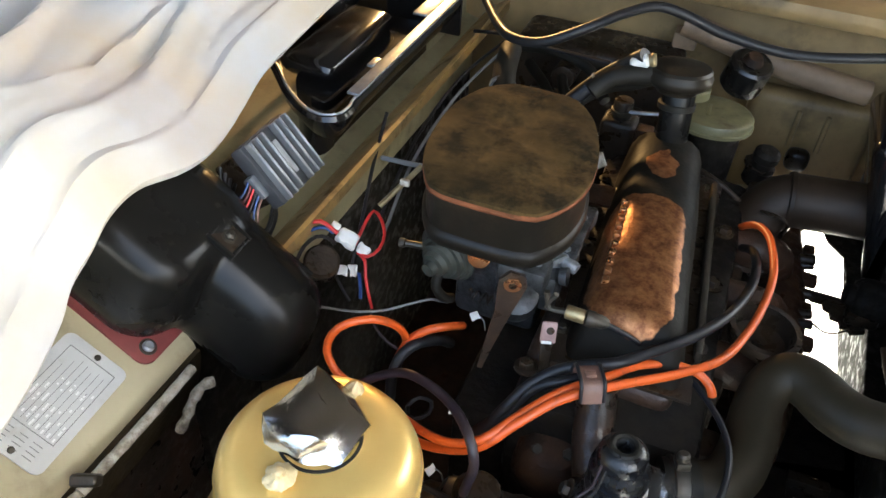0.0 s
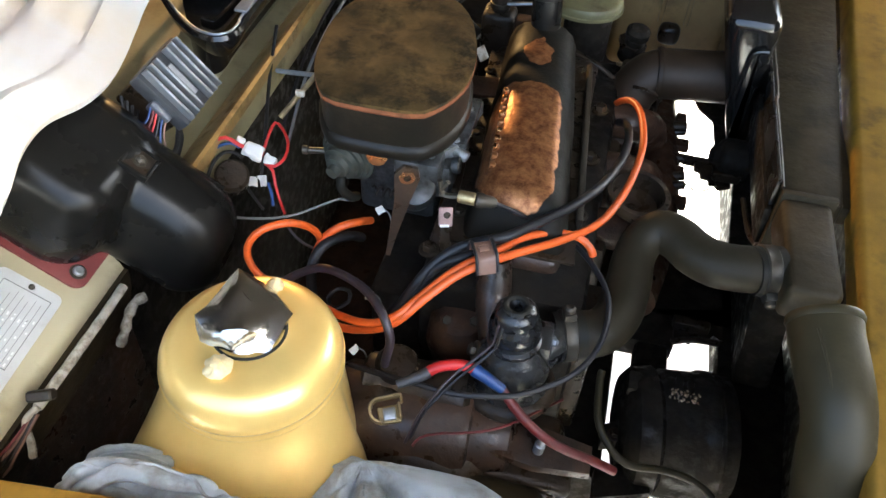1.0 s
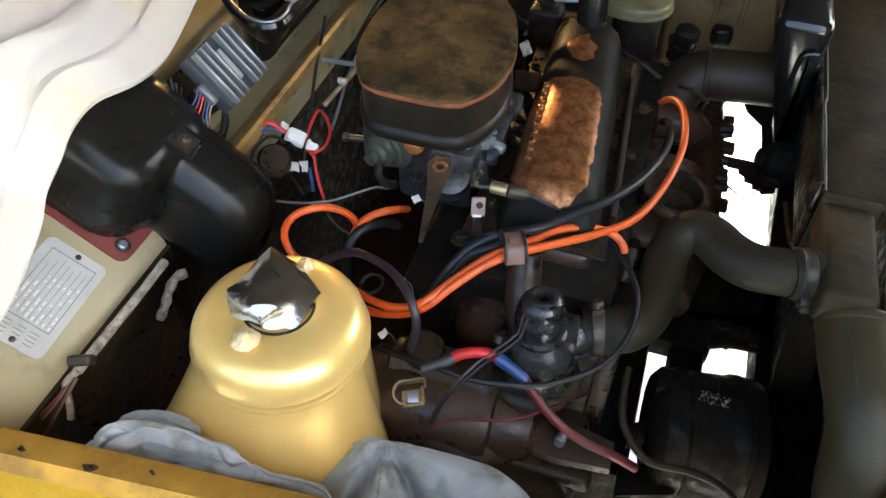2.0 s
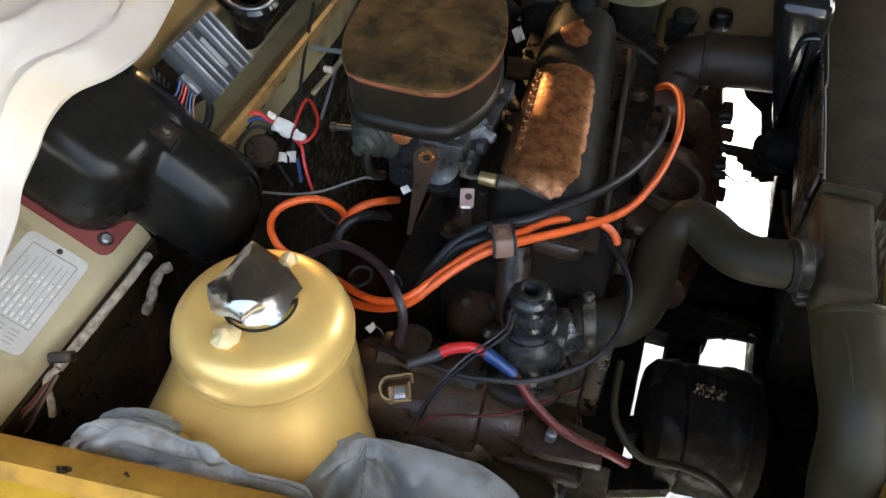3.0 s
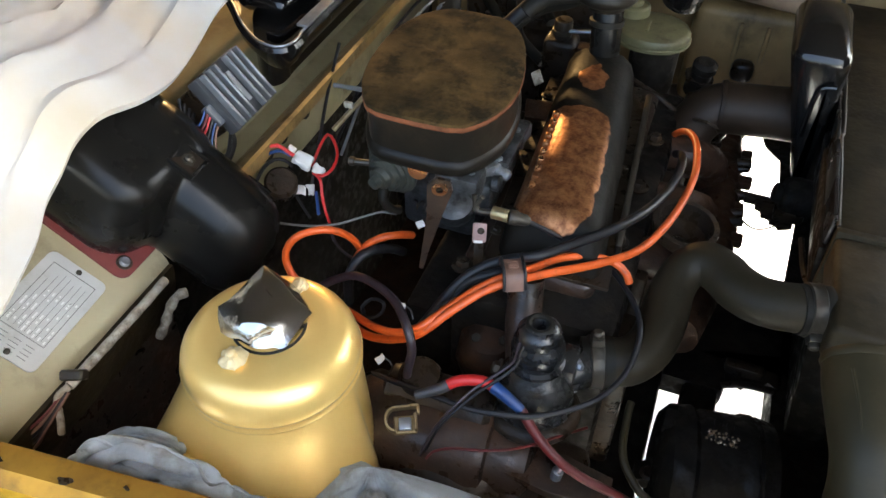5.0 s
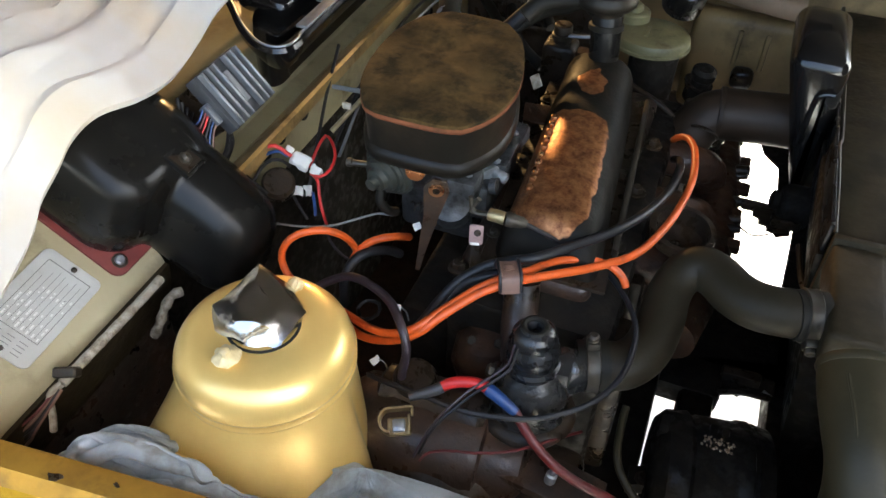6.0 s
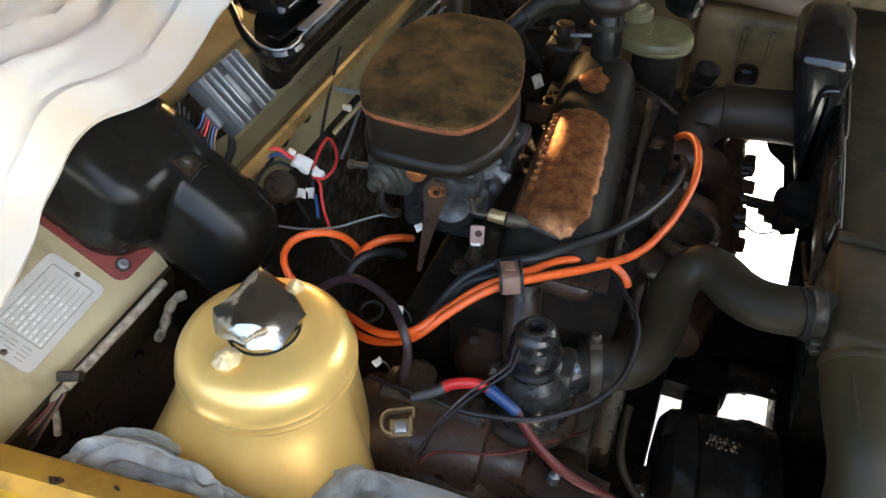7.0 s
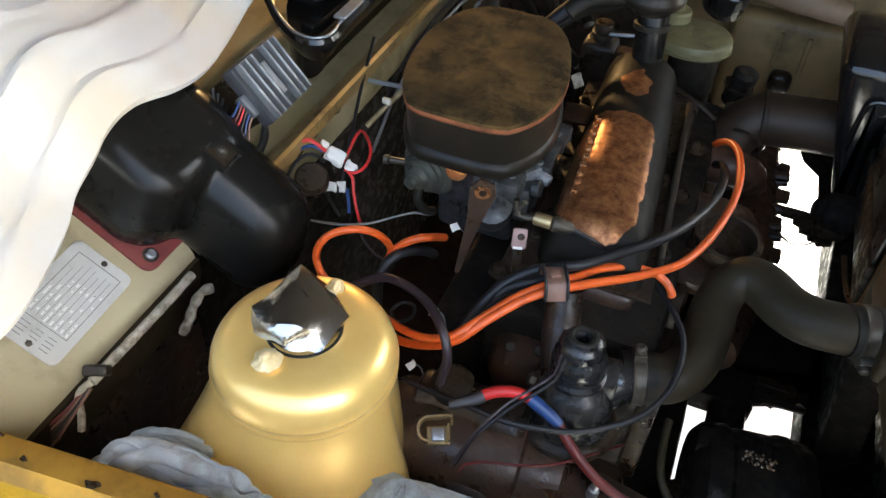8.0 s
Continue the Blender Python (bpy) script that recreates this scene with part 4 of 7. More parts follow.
    m = frame_at((-0.1491, 0.4522, 0.8710), (0.0112, 0.0033, 0.0000), (0.0019, 0.0059, 0.0160))
    w, h = 0.0058, 0.0086
    part("tab_plate", boxed((-w, -h, -0.0010), (w, h, 0.0010), 0.0018, 2, m), M_PINK, t)
    nrm = m.to_3x3() @ Vector((0, 0, 1))
    part("tab_hole", turned(m @ Vector((0.001, 0.002, 0.0004)), nrm, [(0, 0), (0.0030, 0), (0.0030, 0.0009), (0, 0.0009)], 14), M_GRIME, t)
    part("worn_edge", boxed((-w * 0.8, -h - 0.0004, -0.0012), (w * 0.5, -h + 0.0022, 0.0013), 0.0004, 1, m), M_WHITE, t, "chipped pale paint edge")
    part("tab_leg", boxed((-w * 0.75, -h - 0.045, -0.005), (w * 0.75, -h - 0.0005, -0.002), 0.001, 1, m), M_GRIME, t)
    # fork and cable end
    f = thing("cable_end", (-0.14, 0.452, 0.87), "choke cable end with a brass ferrule and fork", "cable")
    part("ferrule", rod((-0.1403, 0.4533, 0.895), (-0.1262, 0.4529, 0.895), 0.0052, 0.001), M_BRASS, f)
    part("sleeve", turned((-0.1264, 0.4529, 0.895), (0.0142, 0.0036, -0.003), [(0.0054, 0), (0.0060, 0.001), (0.0060, 0.006), (0.0052, 0.008), (0.0046, 0.014), (0.0030, 0.017)], 20), M_ZINC, f)
    part("inner_cable", tubed([(-0.1122, 0.4563, 0.8920), (-0.0975, 0.4645, 0.8800), (-0.0844, 0.4733, 0.8660), (-0.0754, 0.4825, 0.8500), (-0.0690, 0.4880, 0.8400)], 0.0019, 8), M_CABLE, f)
    for s in (0, 1):
        part("fork_prong", tubed([(-0.139, 0.453, 0.895), (-0.152 - 0.003 * s, 0.454, 0.893), (-0.156 + 0.007 * s, 0.455, 0.906)], 0.0022, 8), M_ZINC, f)


def thermostat():
    e = thing("thermostat_housing", (-0.073, 0.375, 0.775), "dirty grey thermostat housing with a black rubber boot", "thermostat")
    c = Vector((-0.073, 0.372, 0.0))
    lean = (-0.05, 0.04, 1)
    part("dome", turned((c.x, c.y, 0.785), lean, [(0.030, 0), (0.031, 0.006), (0.029, 0.014), (0.030, 0.022), (0.027, 0.032), (0.022, 0.040), (0.018, 0.046), (0.016, 0.050)], 36), M_OILYALU, e)
    part("seat_ring", turned((c.x, c.y, 0.775), lean, [(0.036, 0), (0.038, 0.004), (0.036, 0.009), (0.031, 0.012)], 36), M_GRIME, e)
    boot = turned((c.x - 0.002, c.y + 0.002, 0.829), lean, [(0.0185, 0), (0.0208, 0.003), (0.0208, 0.006), (0.0180, 0.0078), (0.0180, 0.0092), (0.0200, 0.012), (0.0200, 0.021), (0.0190, 0.0255), (0.0172, 0.0280), (0.0165, 0.0305),
                  (0.0168, 0.0330), (0.0158, 0.0375), (0.0120, 0.0415), (0.0085, 0.0425), (0.0065, 0.040), (0.005, 0.034), (0, 0.033)], 30)
    part("rubber_boot", boot, M_BOOT, e, "black rubber sensor boot")
    part("boot_lip", tubed([(c.x - 0.004 + 0.0085 * math.cos(a), c.y + 0.004 + 0.0085 * math.sin(a), 0.8705) for a in [k * math.pi / 5 for k in range(11)]], 0.0026, 8, 0.003), M_RUBBER, e)
    part("outlet", rod((-0.064, 0.382, 0.811), (-0.044, 0.400, 0.811), 0.0178, 0.001, 28), M_OILYALU, e)
    bm = bmesh.new()
    box(bm, (-0.062, 0.372, 0.790), (-0.046, 0.402, 0.832), 0.004)
    part("outlet_flange", bm, M_OILYALU, e)
    for at in ((-0.0465, 0.386, 0.826), (-0.047, 0.380, 0.806), (-0.047, 0.392, 0.797)):
        part("flange_bolt", bolt_bm(at, (0.9, -0.4, 0.3), 0.0032, 0.004), M_LEAD, e)
    part("side_nut", bolt_bm((-0.103, 0.374, 0.81), (-1, -0.2, 0.4), 0.0055, 0.006), M_ZINC, e)
    # top hose
    h = thing("radiator_hose", (0.03, 0.46, 0.82), "thick black rubber radiator top hose", "hose")
    part("hose", tubed([(-0.0430, 0.4050, 0.8100), (-0.0250, 0.4111, 0.8110), (-0.0107, 0.4171, 0.8120), (0.0013, 0.4360, 0.8140), (0.0062, 0.4655, 0.8190), (0.0075, 0.4911, 0.8270), (0.0140, 0.5081, 0.8360), (0.0263, 0.5146, 0.8420), (0.0398, 0.5090, 0.8430), (0.0552, 0.4948, 0.8430), (0.0733, 0.4850, 0.8450), (0.0967, 0.4835, 0.8480), (0.1180, 0.4900, 0.8480)], 0.0185, 30, 0.003,
                       lambda s: 1.04 - 0.10 * math.exp(-((s - 0.52) / 0.10) ** 2)), M_HOSE, h)

    for pts in ([(-0.046, 0.4040, 0.8098), (-0.036, 0.4073, 0.8105), (-0.0235, 0.4117, 0.8111)], [(0.099, 0.4825, 0.8483), (0.110, 0.486, 0.848), (0.122, 0.489, 0.848)]):
        part("cuff", tubed(pts, 0.0200, 28, 0.004), M_RUBBER, h, "thicker rubber hose end")

    def clip(p, d, r, screw):
        k = thing("hose_clip", p, "grimy steel worm-drive clip round the radiator hose", "hose clip", "hose clips")
        p, d = Vector(p), Vector(d).normalized()
        part("band", turned(p - d * 0.0055, d, [(r - 0.002, 0), (r, 0.0), (r + 0.0012, 0.001), (r + 0.0006, 0.003), (r + 0.0006, 0.008), (r + 0.0012, 0.010), (r, 0.011), (r - 0.002, 0.011)], 36), M_ZINC, k)
        s = Vector(screw).normalized()
        s = (s - d * s.dot(d)).normalized()
        q = p + s * (r + 0.003)
        w = d.cross(s)
        worm = part("worm_housing", boxed((-0.006, -0.005, -0.0035), (0.006, 0.005, 0.0035), 0.0015, 2, frame_at(q, w, d)), M_ZINC, k)
        part("screw_head", turned(q + s * 0.003, s, [(0.0045, 0), (0.0048, 0.001), (0.0045, 0.004), (0.003, 0.0055), (0, 0.0058)], 12), M_ZINC, worm)

    clip((-0.036, 0.4073, 0.8105), (0.94, 0.33, 0.03), 0.0205, (-0.1, 0.1, 1))
    clip((0.110, 0.486, 0.848), (0.95, 0.25, 0), 0.0205, (0.1, -0.8, -0.35))


def starter():
    e = thing("starter_motor", (-0.13, 0.33, 0.70), "grimy black starter motor with a brass terminal", "starter motor")
    part("body", turned((-0.215, 0.335, 0.745), (1, 0.05, 0), [(0.022, 0), (0.036, 0.004), (0.042, 0.014), (0.043, 0.11), (0.040, 0.118), (0.034, 0.120), (0.030, 0.150), (0.02, 0.155)], 36), M_HEAD, e)
    part("solenoid", turned((-0.19, 0.352, 0.775), (1, 0.03, -0.02), [(0.014, 0), (0.021, 0.004), (0.022, 0.05), (0.024, 0.056), (0.024, 0.085), (0.02, 0.09)], 30), M_GRIME, e)
    part("solenoid_cap", turned((-0.163, 0.357, 0.785), (0.1, -0.1, 1), [(0.017, 0), (0.018, 0.010), (0.015, 0.016), (0.009, 0.018), (0, 0.018)], 24), M_GRIME, e)
    rough = lambda d, h: 1 + 0.06 * noise.noise((d.x * 3, d.y * 3, h * 60)) + 0.03 * noise.noise((d.x * 9, d.y * 9, h * 160))
    part("drive_housing", turned((-0.1294, 0.3420, 0.700), (0.05, -0.12, 1), [(0.060, 0), (0.060, 0.030), (0.056, 0.048), (0.046, 0.060), (0.030, 0.067), (0.012, 0.070), (0, 0.070)], 56, rough), M_GRIME, e, "greasy rounded drive housing")
    part("end_dome", turned((-0.1680, 0.3480, 0.745), (0.05, -0.15, 1), [(0.034, 0), (0.034, 0.022), (0.030, 0.034), (0.020, 0.042), (0.008, 0.045), (0, 0.045)], 40, rough), M_GRIME, e)
    for x, y, z in ((-0.118, 0.330, 0.765), (-0.100, 0.350, 0.760), (-0.142, 0.318, 0.762)):
        part("housing_bolt", bolt_bm((x, y, z), (0.2, -0.2, 1), 0.004, 0.006), M_ZINC, e)
    w = thing("water_pump", (-0.115, 0.435, 0.72), "rust-streaked cast water pump body below the leads", "water pump")
    part("body", turned((-0.1240, 0.4330, 0.735), (0.0, -0.25, 1), [(0.030, 0), (0.031, 0.030), (0.027, 0.048), (0.018, 0.058), (0, 0.061)], 44, rough), M_RUSTY, w)
    part("neck", tubed([(-0.1060, 0.4460, 0.840), (-0.1030, 0.4380, 0.826), (-0.0990, 0.4230, 0.810), (-0.0910, 0.4020, 0.796)], 0.0150, 18), M_HEAD, w, "rusty cast neck")
    part("side_boss", turned((-0.1520, 0.4560, 0.765), (-0.2, -0.3, 1), [(0.017, 0), (0.018, 0.020), (0.013, 0.030), (0, 0.032)], 28, rough), M_GRIME, w)
    for x, y, z in ((-0.135, 0.415, 0.785), (-0.112, 0.418, 0.788)):
        part("pump_bolt", bolt_bm((x, y, z), (0, -0.4, 1), 0.005, 0.006), M_ZINC, w)
    # terminal clamp with square nut
    t = thing("terminal_clamp", (-0.16, 0.318, 0.80), "brass cable terminal clamp with a square nut", "terminal")
    bm = bmesh.new()
    m = frame_at((-0.154, 0.306, 0.803), (0.95, 0.42, 0.05), (-0.40, 0.85, 0.35)) @ Matrix.Scale(0.86, 4)
    box(bm, (-0.010, -0.009, -0.003), (0.010, 0.007, -0.0005), 0.001, 1, m)
    box(bm, (0.0075, -0.007, -0.003), (0.0105, 0.008, 0.0055), 0.001, 1, m)
    box(bm, (0.005, 0.012, -0.003), (0.0125, 0.0145, 0.010), 0.001, 1, m)
    box(bm, (0.0105, 0.006, 0.000), (0.0130, 0.0145, 0.008), 0.001, 1, m)
    bend = [Vector((-0.008 - 0.0085 * math.sin(k * math.pi / 12), 0.003 - 0.010 * math.cos(k * math.pi / 12), 0)) for k in range(13)] + [Vector((-0.001, 0.0132, 0)), Vector((0.006, 0.0135, 0))]
    rings = []
    for k, p in enumerate(bend):
        d = (bend[min(k + 1, len(bend) - 1)] - bend[max(k - 1, 0)]).normalized()
        side = Vector((-d.y, d.x, 0)) * 0.0010
        rings.append([bm.verts.new(m @ (p + o + Vector((0, 0, z)))) for o, z in ((side, -0.003), (side, 0.0075), (-side, 0.0075), (-side, -0.003))])
    for p, q in zip(rings, rings[1:]):
        for k in range(4):
            bm.faces.new((p[k], p[(k + 1) % 4], q[(k + 1) % 4], q[k]))
    bm.faces.new(rings[0][::-1])
    bm.faces.new(rings[-1])
    part("clamp", bm, M_BRASS, t)
    part("square_nut", boxed((-0.0055, -0.0065, -0.0005), (0.0055, 0.0045, 0.0050), 0.0014, 2, m), M_LEAD, t, "grey steel square nut")
    cbl = thing("starter_cable", (-0.10, 0.34, 0.76), "red battery cable with a blue taped splice", "cable")
    part("lug", tubed(STARTER_LUG, 0.0042, 12, 0.004, lambda s: 0.8 + 0.3 * s), M_DARKALU, cbl, "dark grey crimped lug")
    part("red_sleeve", tubed(STARTER_RED1, 0.0043, 12), M_RED, cbl, "bright red sleeve")
    part("blue_splice", tubed(STARTER_BLUE, 0.0050, 12, 0.003, lambda s: 1.05 - 0.25 * s), M_BLUE, cbl, "blue tape splice")
    part("red_lead", tubed(STARTER_RED2, 0.0038, 12), M_DULLRED, cbl, "dirty red lead")
    g = thing("gearbox", (-0.03, 0.33, 0.60), "oily brown gearbox casing", "gearbox")
    bm = bmesh.new()
    box(bm, (-0.112, 0.300, 0.60), (-0.020, 0.385, 0.735), 0.012, 3)
    box(bm, (-0.090, 0.308, 0.730), (-0.010, 0.352, 0.745), 0.006, 3)
    part("casing", bm, M_GRIME, g)
    part("flat_lug", prism([(-0.0866, 0.3398), (-0.0389, 0.3486), (0.0000, 0.3415), (0.0006, 0.3167), (-0.0420, 0.3120), (-0.0843, 0.3167)], 0.757, 0.765, 0.002, 2), M_HEAD, g, "rust-brown flat lug")
    part("casing_bolt", turned((-0.0410, 0.3265, 0.764), (0.1, 0.1, 1), [(0.0045, 0), (0.0045, 0.009), (0.003, 0.010), (0.003, 0.02), (0.0, 0.02)], 10), M_LEAD, g)
    part("front_casing", boxed((-0.115, 0.225, 0.60), (-0.025, 0.312, 0.748), 0.018, 4), M_OLIVE, g, "dusty olive front casing")


# ---------------------------------------------------------------- radiator side
def radiator_side():
    r = thing("radiator", (0.145, 0.75, 0.45), "dusty black radiator with an olive top tank", "radiator")

    def lean(bm, k=0.13, slant=0.0):
        for v in bm.verts:
            v.co.x += max(0.0, 0.86 - v.co.z) * k + slant * (v.co.y - 0.45)
        return bm

    # core coloured dead black for the shade behind the fan and duct
    part("core", lean(boxed((0.122, 0.562, 0.50), (0.160, 1.00, 0.832), 0.003)), M_SHADEBLACK, r)
    bm = bmesh.new()
    box(bm, (0.1225, 0.567, 0.830), (0.166, 1.01, 0.862), 0.005)
    for v in bm.verts:
        if v.co.x > 0.14:
            v.co.x += 0.075 * (v.co.y - 0.45)
    part("top_tank", bm, M_OLIVE, r, "grimy olive top tank")
    part("end_tank", boxed((0.120, 0.452, 0.832), (0.162, 0.560, 0.868), 0.006, 3), M_OLIVE, r, "dusty end tank with a folded seam")
    part("seam", boxed((0.1195, 0.558, 0.80), (0.166, 0.5655, 0.872), 0.002), M_OLIVE, r)
    part("inlet", rod((0.104, 0.485, 0.848), (0.125, 0.489, 0.848), 0.0185, 0.001, 28), M_ZINC, r)
    part("edge_strip", boxed((0.1165, 0.575, 0.842), (0.1205, 1.00, 0.870), 0.0012), M_BLACK, r)
    part("edge_wire", tubed([(0.1215, 0.57, 0.868), (0.1225, 0.66, 0.8665), (0.121, 0.70, 0.8695), (0.124, 0.73, 0.867), (0.1235, 0.90, 0.868)], 0.0016, 8), M_ZINC, r)
    part("side_bracket", boxed((0.164, 0.572, 0.836), (0.188, 0.715, 0.856), 0.003), M_OLIVE, r)
    # fan cowl and electric fan
    f = thing("radiator_fan", (0.09, 0.75, 0.60), "glossy black electric radiator fan with its cowl", "radiator fan")
    bm = bmesh.new()
    box(bm, (0.060, 0.748, 0.742), (0.116, 0.872, 0.926), 0.016, 4)
    for v in bm.verts:
        if v.co.x < 0.09:
            v.co.x = min(0.110, v.co.x + 0.30 * max(0.0, 0.905 - v.co.z))
    cowl = part("cowl", bm, M_GLOSS, f)
    part("cowl_back", boxed((0.110, 0.840, 0.690), (0.172, 1.000, 0.800), 0.004), M_SHADEBLACK, f)
    part("cowl_rib", tubed([(0.108, 0.745, 0.893), (0.098, 0.744, 0.892), (0.093, 0.744, 0.884), (0.092, 0.744, 0.862), (0.092, 0.744, 0.835)], 0.0026, 8), M_GLOSS, cowl)
    part("cowl_side", lean(boxed((0.112, 0.57, 0.790), (0.119, 0.75, 0.842), 0.002), 0.10), M_SHADEBLACK, f)
    part("motor", turned((0.094, 0.728, 0.772), (1, 0.05, -0.1), [(0.006, -0.010), (0.010, -0.008), (0.011, -0.002), (0.017, 0.0), (0.020, 0.004), (0.021, 0.010), (0.022, 0.03)], 30), M_SHADEBLACK, f)
    part("motor_stay", boxed((0.060, 0.735, 0.744), (0.10, 0.747, 0.752), 0.002), M_GRIME, f)
    part("motor_tab", boxed((0.090, 0.706, 0.752), (0.120, 0.722, 0.764), 0.003), M_GRIME, f)
    part("lower_shield", prism([(0.1163, 0.7305), (0.1518, 0.7579), (0.1540, 0.6167), (0.1098, 0.6050)], 0.742, 0.748, 0.001, 1), M_SHADEBLACK, f)
    part("strut", tubed([(0.112, 0.64, 0.79), (0.118, 0.60, 0.785), (0.121, 0.565, 0.80)], 0.003, 8), M_GRIME, f)
    n = thing("intake_pipe", (0.03, 0.76, 0.80), "brown-black dusty intake pipe behind the fan", "pipe")
    part("pipe", turned((0.012, 0.782, 0.826), (1, 0.10, 0.05), [(0.024, -0.003), (0.028, -0.002), (0.029, 0.002), (0.0275, 0.005), (0.0275, 0.050), (0.029, 0.088), (0.027, 0.091)], 36), M_PIPE, n)
    part("bend", tubed([(0.018, 0.7825, 0.8262), (0.004, 0.780, 0.822), (-0.010, 0.768, 0.809), (-0.018, 0.748, 0.79), (-0.020, 0.735, 0.765)], 0.0262, 24), M_PIPE, n)
    part("clip_wire", tubed([(-0.012, 0.745, 0.828), (0.000, 0.738, 0.832), (0.012, 0.738, 0.828), (0.016, 0.745, 0.818)], 0.0018, 7), M_GRIME, n)
    # air duct elbow
    d = thing("air_duct", (0.16, 0.29, 0.70), "dusty black rubber air duct elbow", "air duct")
    part("elbow", tubed([(0.1288, 0.3925, 0.9010), (0.1308, 0.3792, 0.8960), (0.1357, 0.3584, 0.8890), (0.1403, 0.3392, 0.8810), (0.1440, 0.3251, 0.8660), (0.1472, 0.3136, 0.8460), (0.1574, 0.2958, 0.8110), (0.1710, 0.2817, 0.7660), (0.1750, 0.2760, 0.7060)], 0.0245, 40, 0.003,
                        lambda s: 1.0 - 0.06 * math.exp(-((s - 0.26) / 0.10) ** 2) + 0.42 * max(0.0, s - 0.36)), M_DUCT, d)
    part("duct_rim", turned((0.1287, 0.3932, 0.9013), (-0.14, 0.93, 0.33), [(0.020, -0.004), (0.0248, -0.003), (0.0258, 0.0), (0.0248, 0.003), (0.020, 0.004)], 40), M_DUCT, d)
    part("mould_line", tubed([(0.1180, 0.3720, 0.9160), (0.1240, 0.3520, 0.9090), (0.1290, 0.3330, 0.9000), (0.1320, 0.3190, 0.8840)], 0.0012, 6), M_DUCT, d)
    # alternator below
    a = thing("alternator", (0.09, 0.45, 0.56), "oily black alternator with a worn belt pulley", "alternator")
    part("case", turned((0.030, 0.435, 0.655), (1, 0.15, 0), [(0.03, 0), (0.052, 0.004), (0.060, 0.012), (0.062, 0.03), (0.058, 0.034), (0.060, 0.038), (0.060, 0.07), (0.062, 0.074), (0.062, 0.082), (0.0595, 0.083), (0.0595, 0.086), (0.061, 0.087), (0.058, 0.10), (0.03, 0.108)], 44), M_SHADEBLACK, a)
    up = Vector((-0.02, 0.07, 0.997)).normalized()
    mid = Vector((0.0815, 0.4430, 0.6555)) + up * 0.0600
    back = Vector((0, 0.997, -0.07))
    rnd = random.Random(21)
    for k in range(36):
        i, j = k % 9, k // 9
        q = mid + Vector((0.0030 * (i - 4) + 0.0012 * rnd.uniform(-1, 1), 0, 0)) + back * (0.0048 * (j - 1.5) + 0.0012 * rnd.uniform(-1, 1)) + up * (-0.0012 * (j - 1) ** 2 - 0.0006 + 0.0008 * rnd.random())
        w, h = rnd.uniform(0.0006, 0.0014), rnd.uniform(0.0010, 0.0024)
        part("cooling_fin", boxed((-w, -h, -0.002), (w, h, 0.0014), 0.0006, 1, frame_at(q, (1, rnd.uniform(-0.5, 0.5), rnd.uniform(-0.3, 0.3)), back)), M_WORN, a, "rubbed bright cooling fin")
    for out_line in ([(0.0169, 0.4331), (0.0455, 0.4496), (0.0492, 0.4246), (0.0177, 0.4135)], [(0.0152, 0.3857), (0.0615, 0.4080), (0.0664, 0.3728), (0.0160, 0.3549)]):
        part("mounting_ear", prism(out_line, 0.645, 0.660, 0.002, 2), M_SHADEBLACK, a)
    part("ear_bolt", bolt_bm((0.030, 0.424, 0.660), r=0.005, h=0.006), M_GRIME, a)
    rnd = random.Random(8)
    for k in range(9):
        x = 0.030 + 0.0105 * k
        part("case_lug", boxed((x, 0.440 + 0.010 * rnd.random(), 0.700), (x + 0.006 + 0.006 * rnd.random(), 0.462 + 0.010 * rnd.random(), 0.706 + 0.009 * rnd.random()), 0.002), M_SHADEBLACK, a)
    part("belt", turned((0.118, 0.450, 0.645), (1, 0.15, 0), [(0.044, 0), (0.048, 0.002), (0.048, 0.010), (0.044, 0.012)], 40), M_RUBBER, a)
    b = thing("subframe", (0.05, 0.5, 0.45), "dark oily subframe member with brackets", "subframe")
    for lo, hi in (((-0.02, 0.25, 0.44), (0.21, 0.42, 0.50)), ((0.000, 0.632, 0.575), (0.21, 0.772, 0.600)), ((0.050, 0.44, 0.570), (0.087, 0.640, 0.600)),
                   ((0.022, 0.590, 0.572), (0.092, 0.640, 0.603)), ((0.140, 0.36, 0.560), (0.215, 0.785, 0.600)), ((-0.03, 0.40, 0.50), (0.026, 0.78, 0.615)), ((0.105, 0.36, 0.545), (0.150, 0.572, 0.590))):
        # members carry the shade of the lower bay in their colour
        part("member", boxed(lo, hi, 0.006), M_SHADEBLACK, b)
    part("torn_edge", prism([(0.070, 0.645), (0.150, 0.665), (0.150, 0.612), (0.136, 0.622), (0.128, 0.612), (0.120, 0.618), (0.110, 0.606), (0.098, 0.611), (0.090, 0.600), (0.076, 0.602)], 0.594, 0.600), M_GRIME, b)
    part("web", boxed((0.088, 0.620, 0.585), (0.130, 0.634, 0.612), 0.003), M_GRIME, b)
    part("cross_tie", tubed([(0.088, 0.600, 0.60), (0.110, 0.606, 0.604), (0.142, 0.612, 0.60)], 0.004, 8), M_GRIME, b)
    k = thing("steady_bracket", (0.08, 0.70, 0.74), "dark stepped bracket of the engine steady", "bracket")
    part("stepped_plate", prism([(0.0720, 0.7400), (0.1100, 0.7520), (0.1120, 0.7060), (0.0990, 0.6990), (0.0950, 0.7060), (0.0890, 0.7050), (0.0880, 0.7130), (0.0800, 0.7140), (0.0790, 0.7230), (0.0730, 0.7260)], 0.746, 0.751, 0.001, 1), M_GRIME, k)
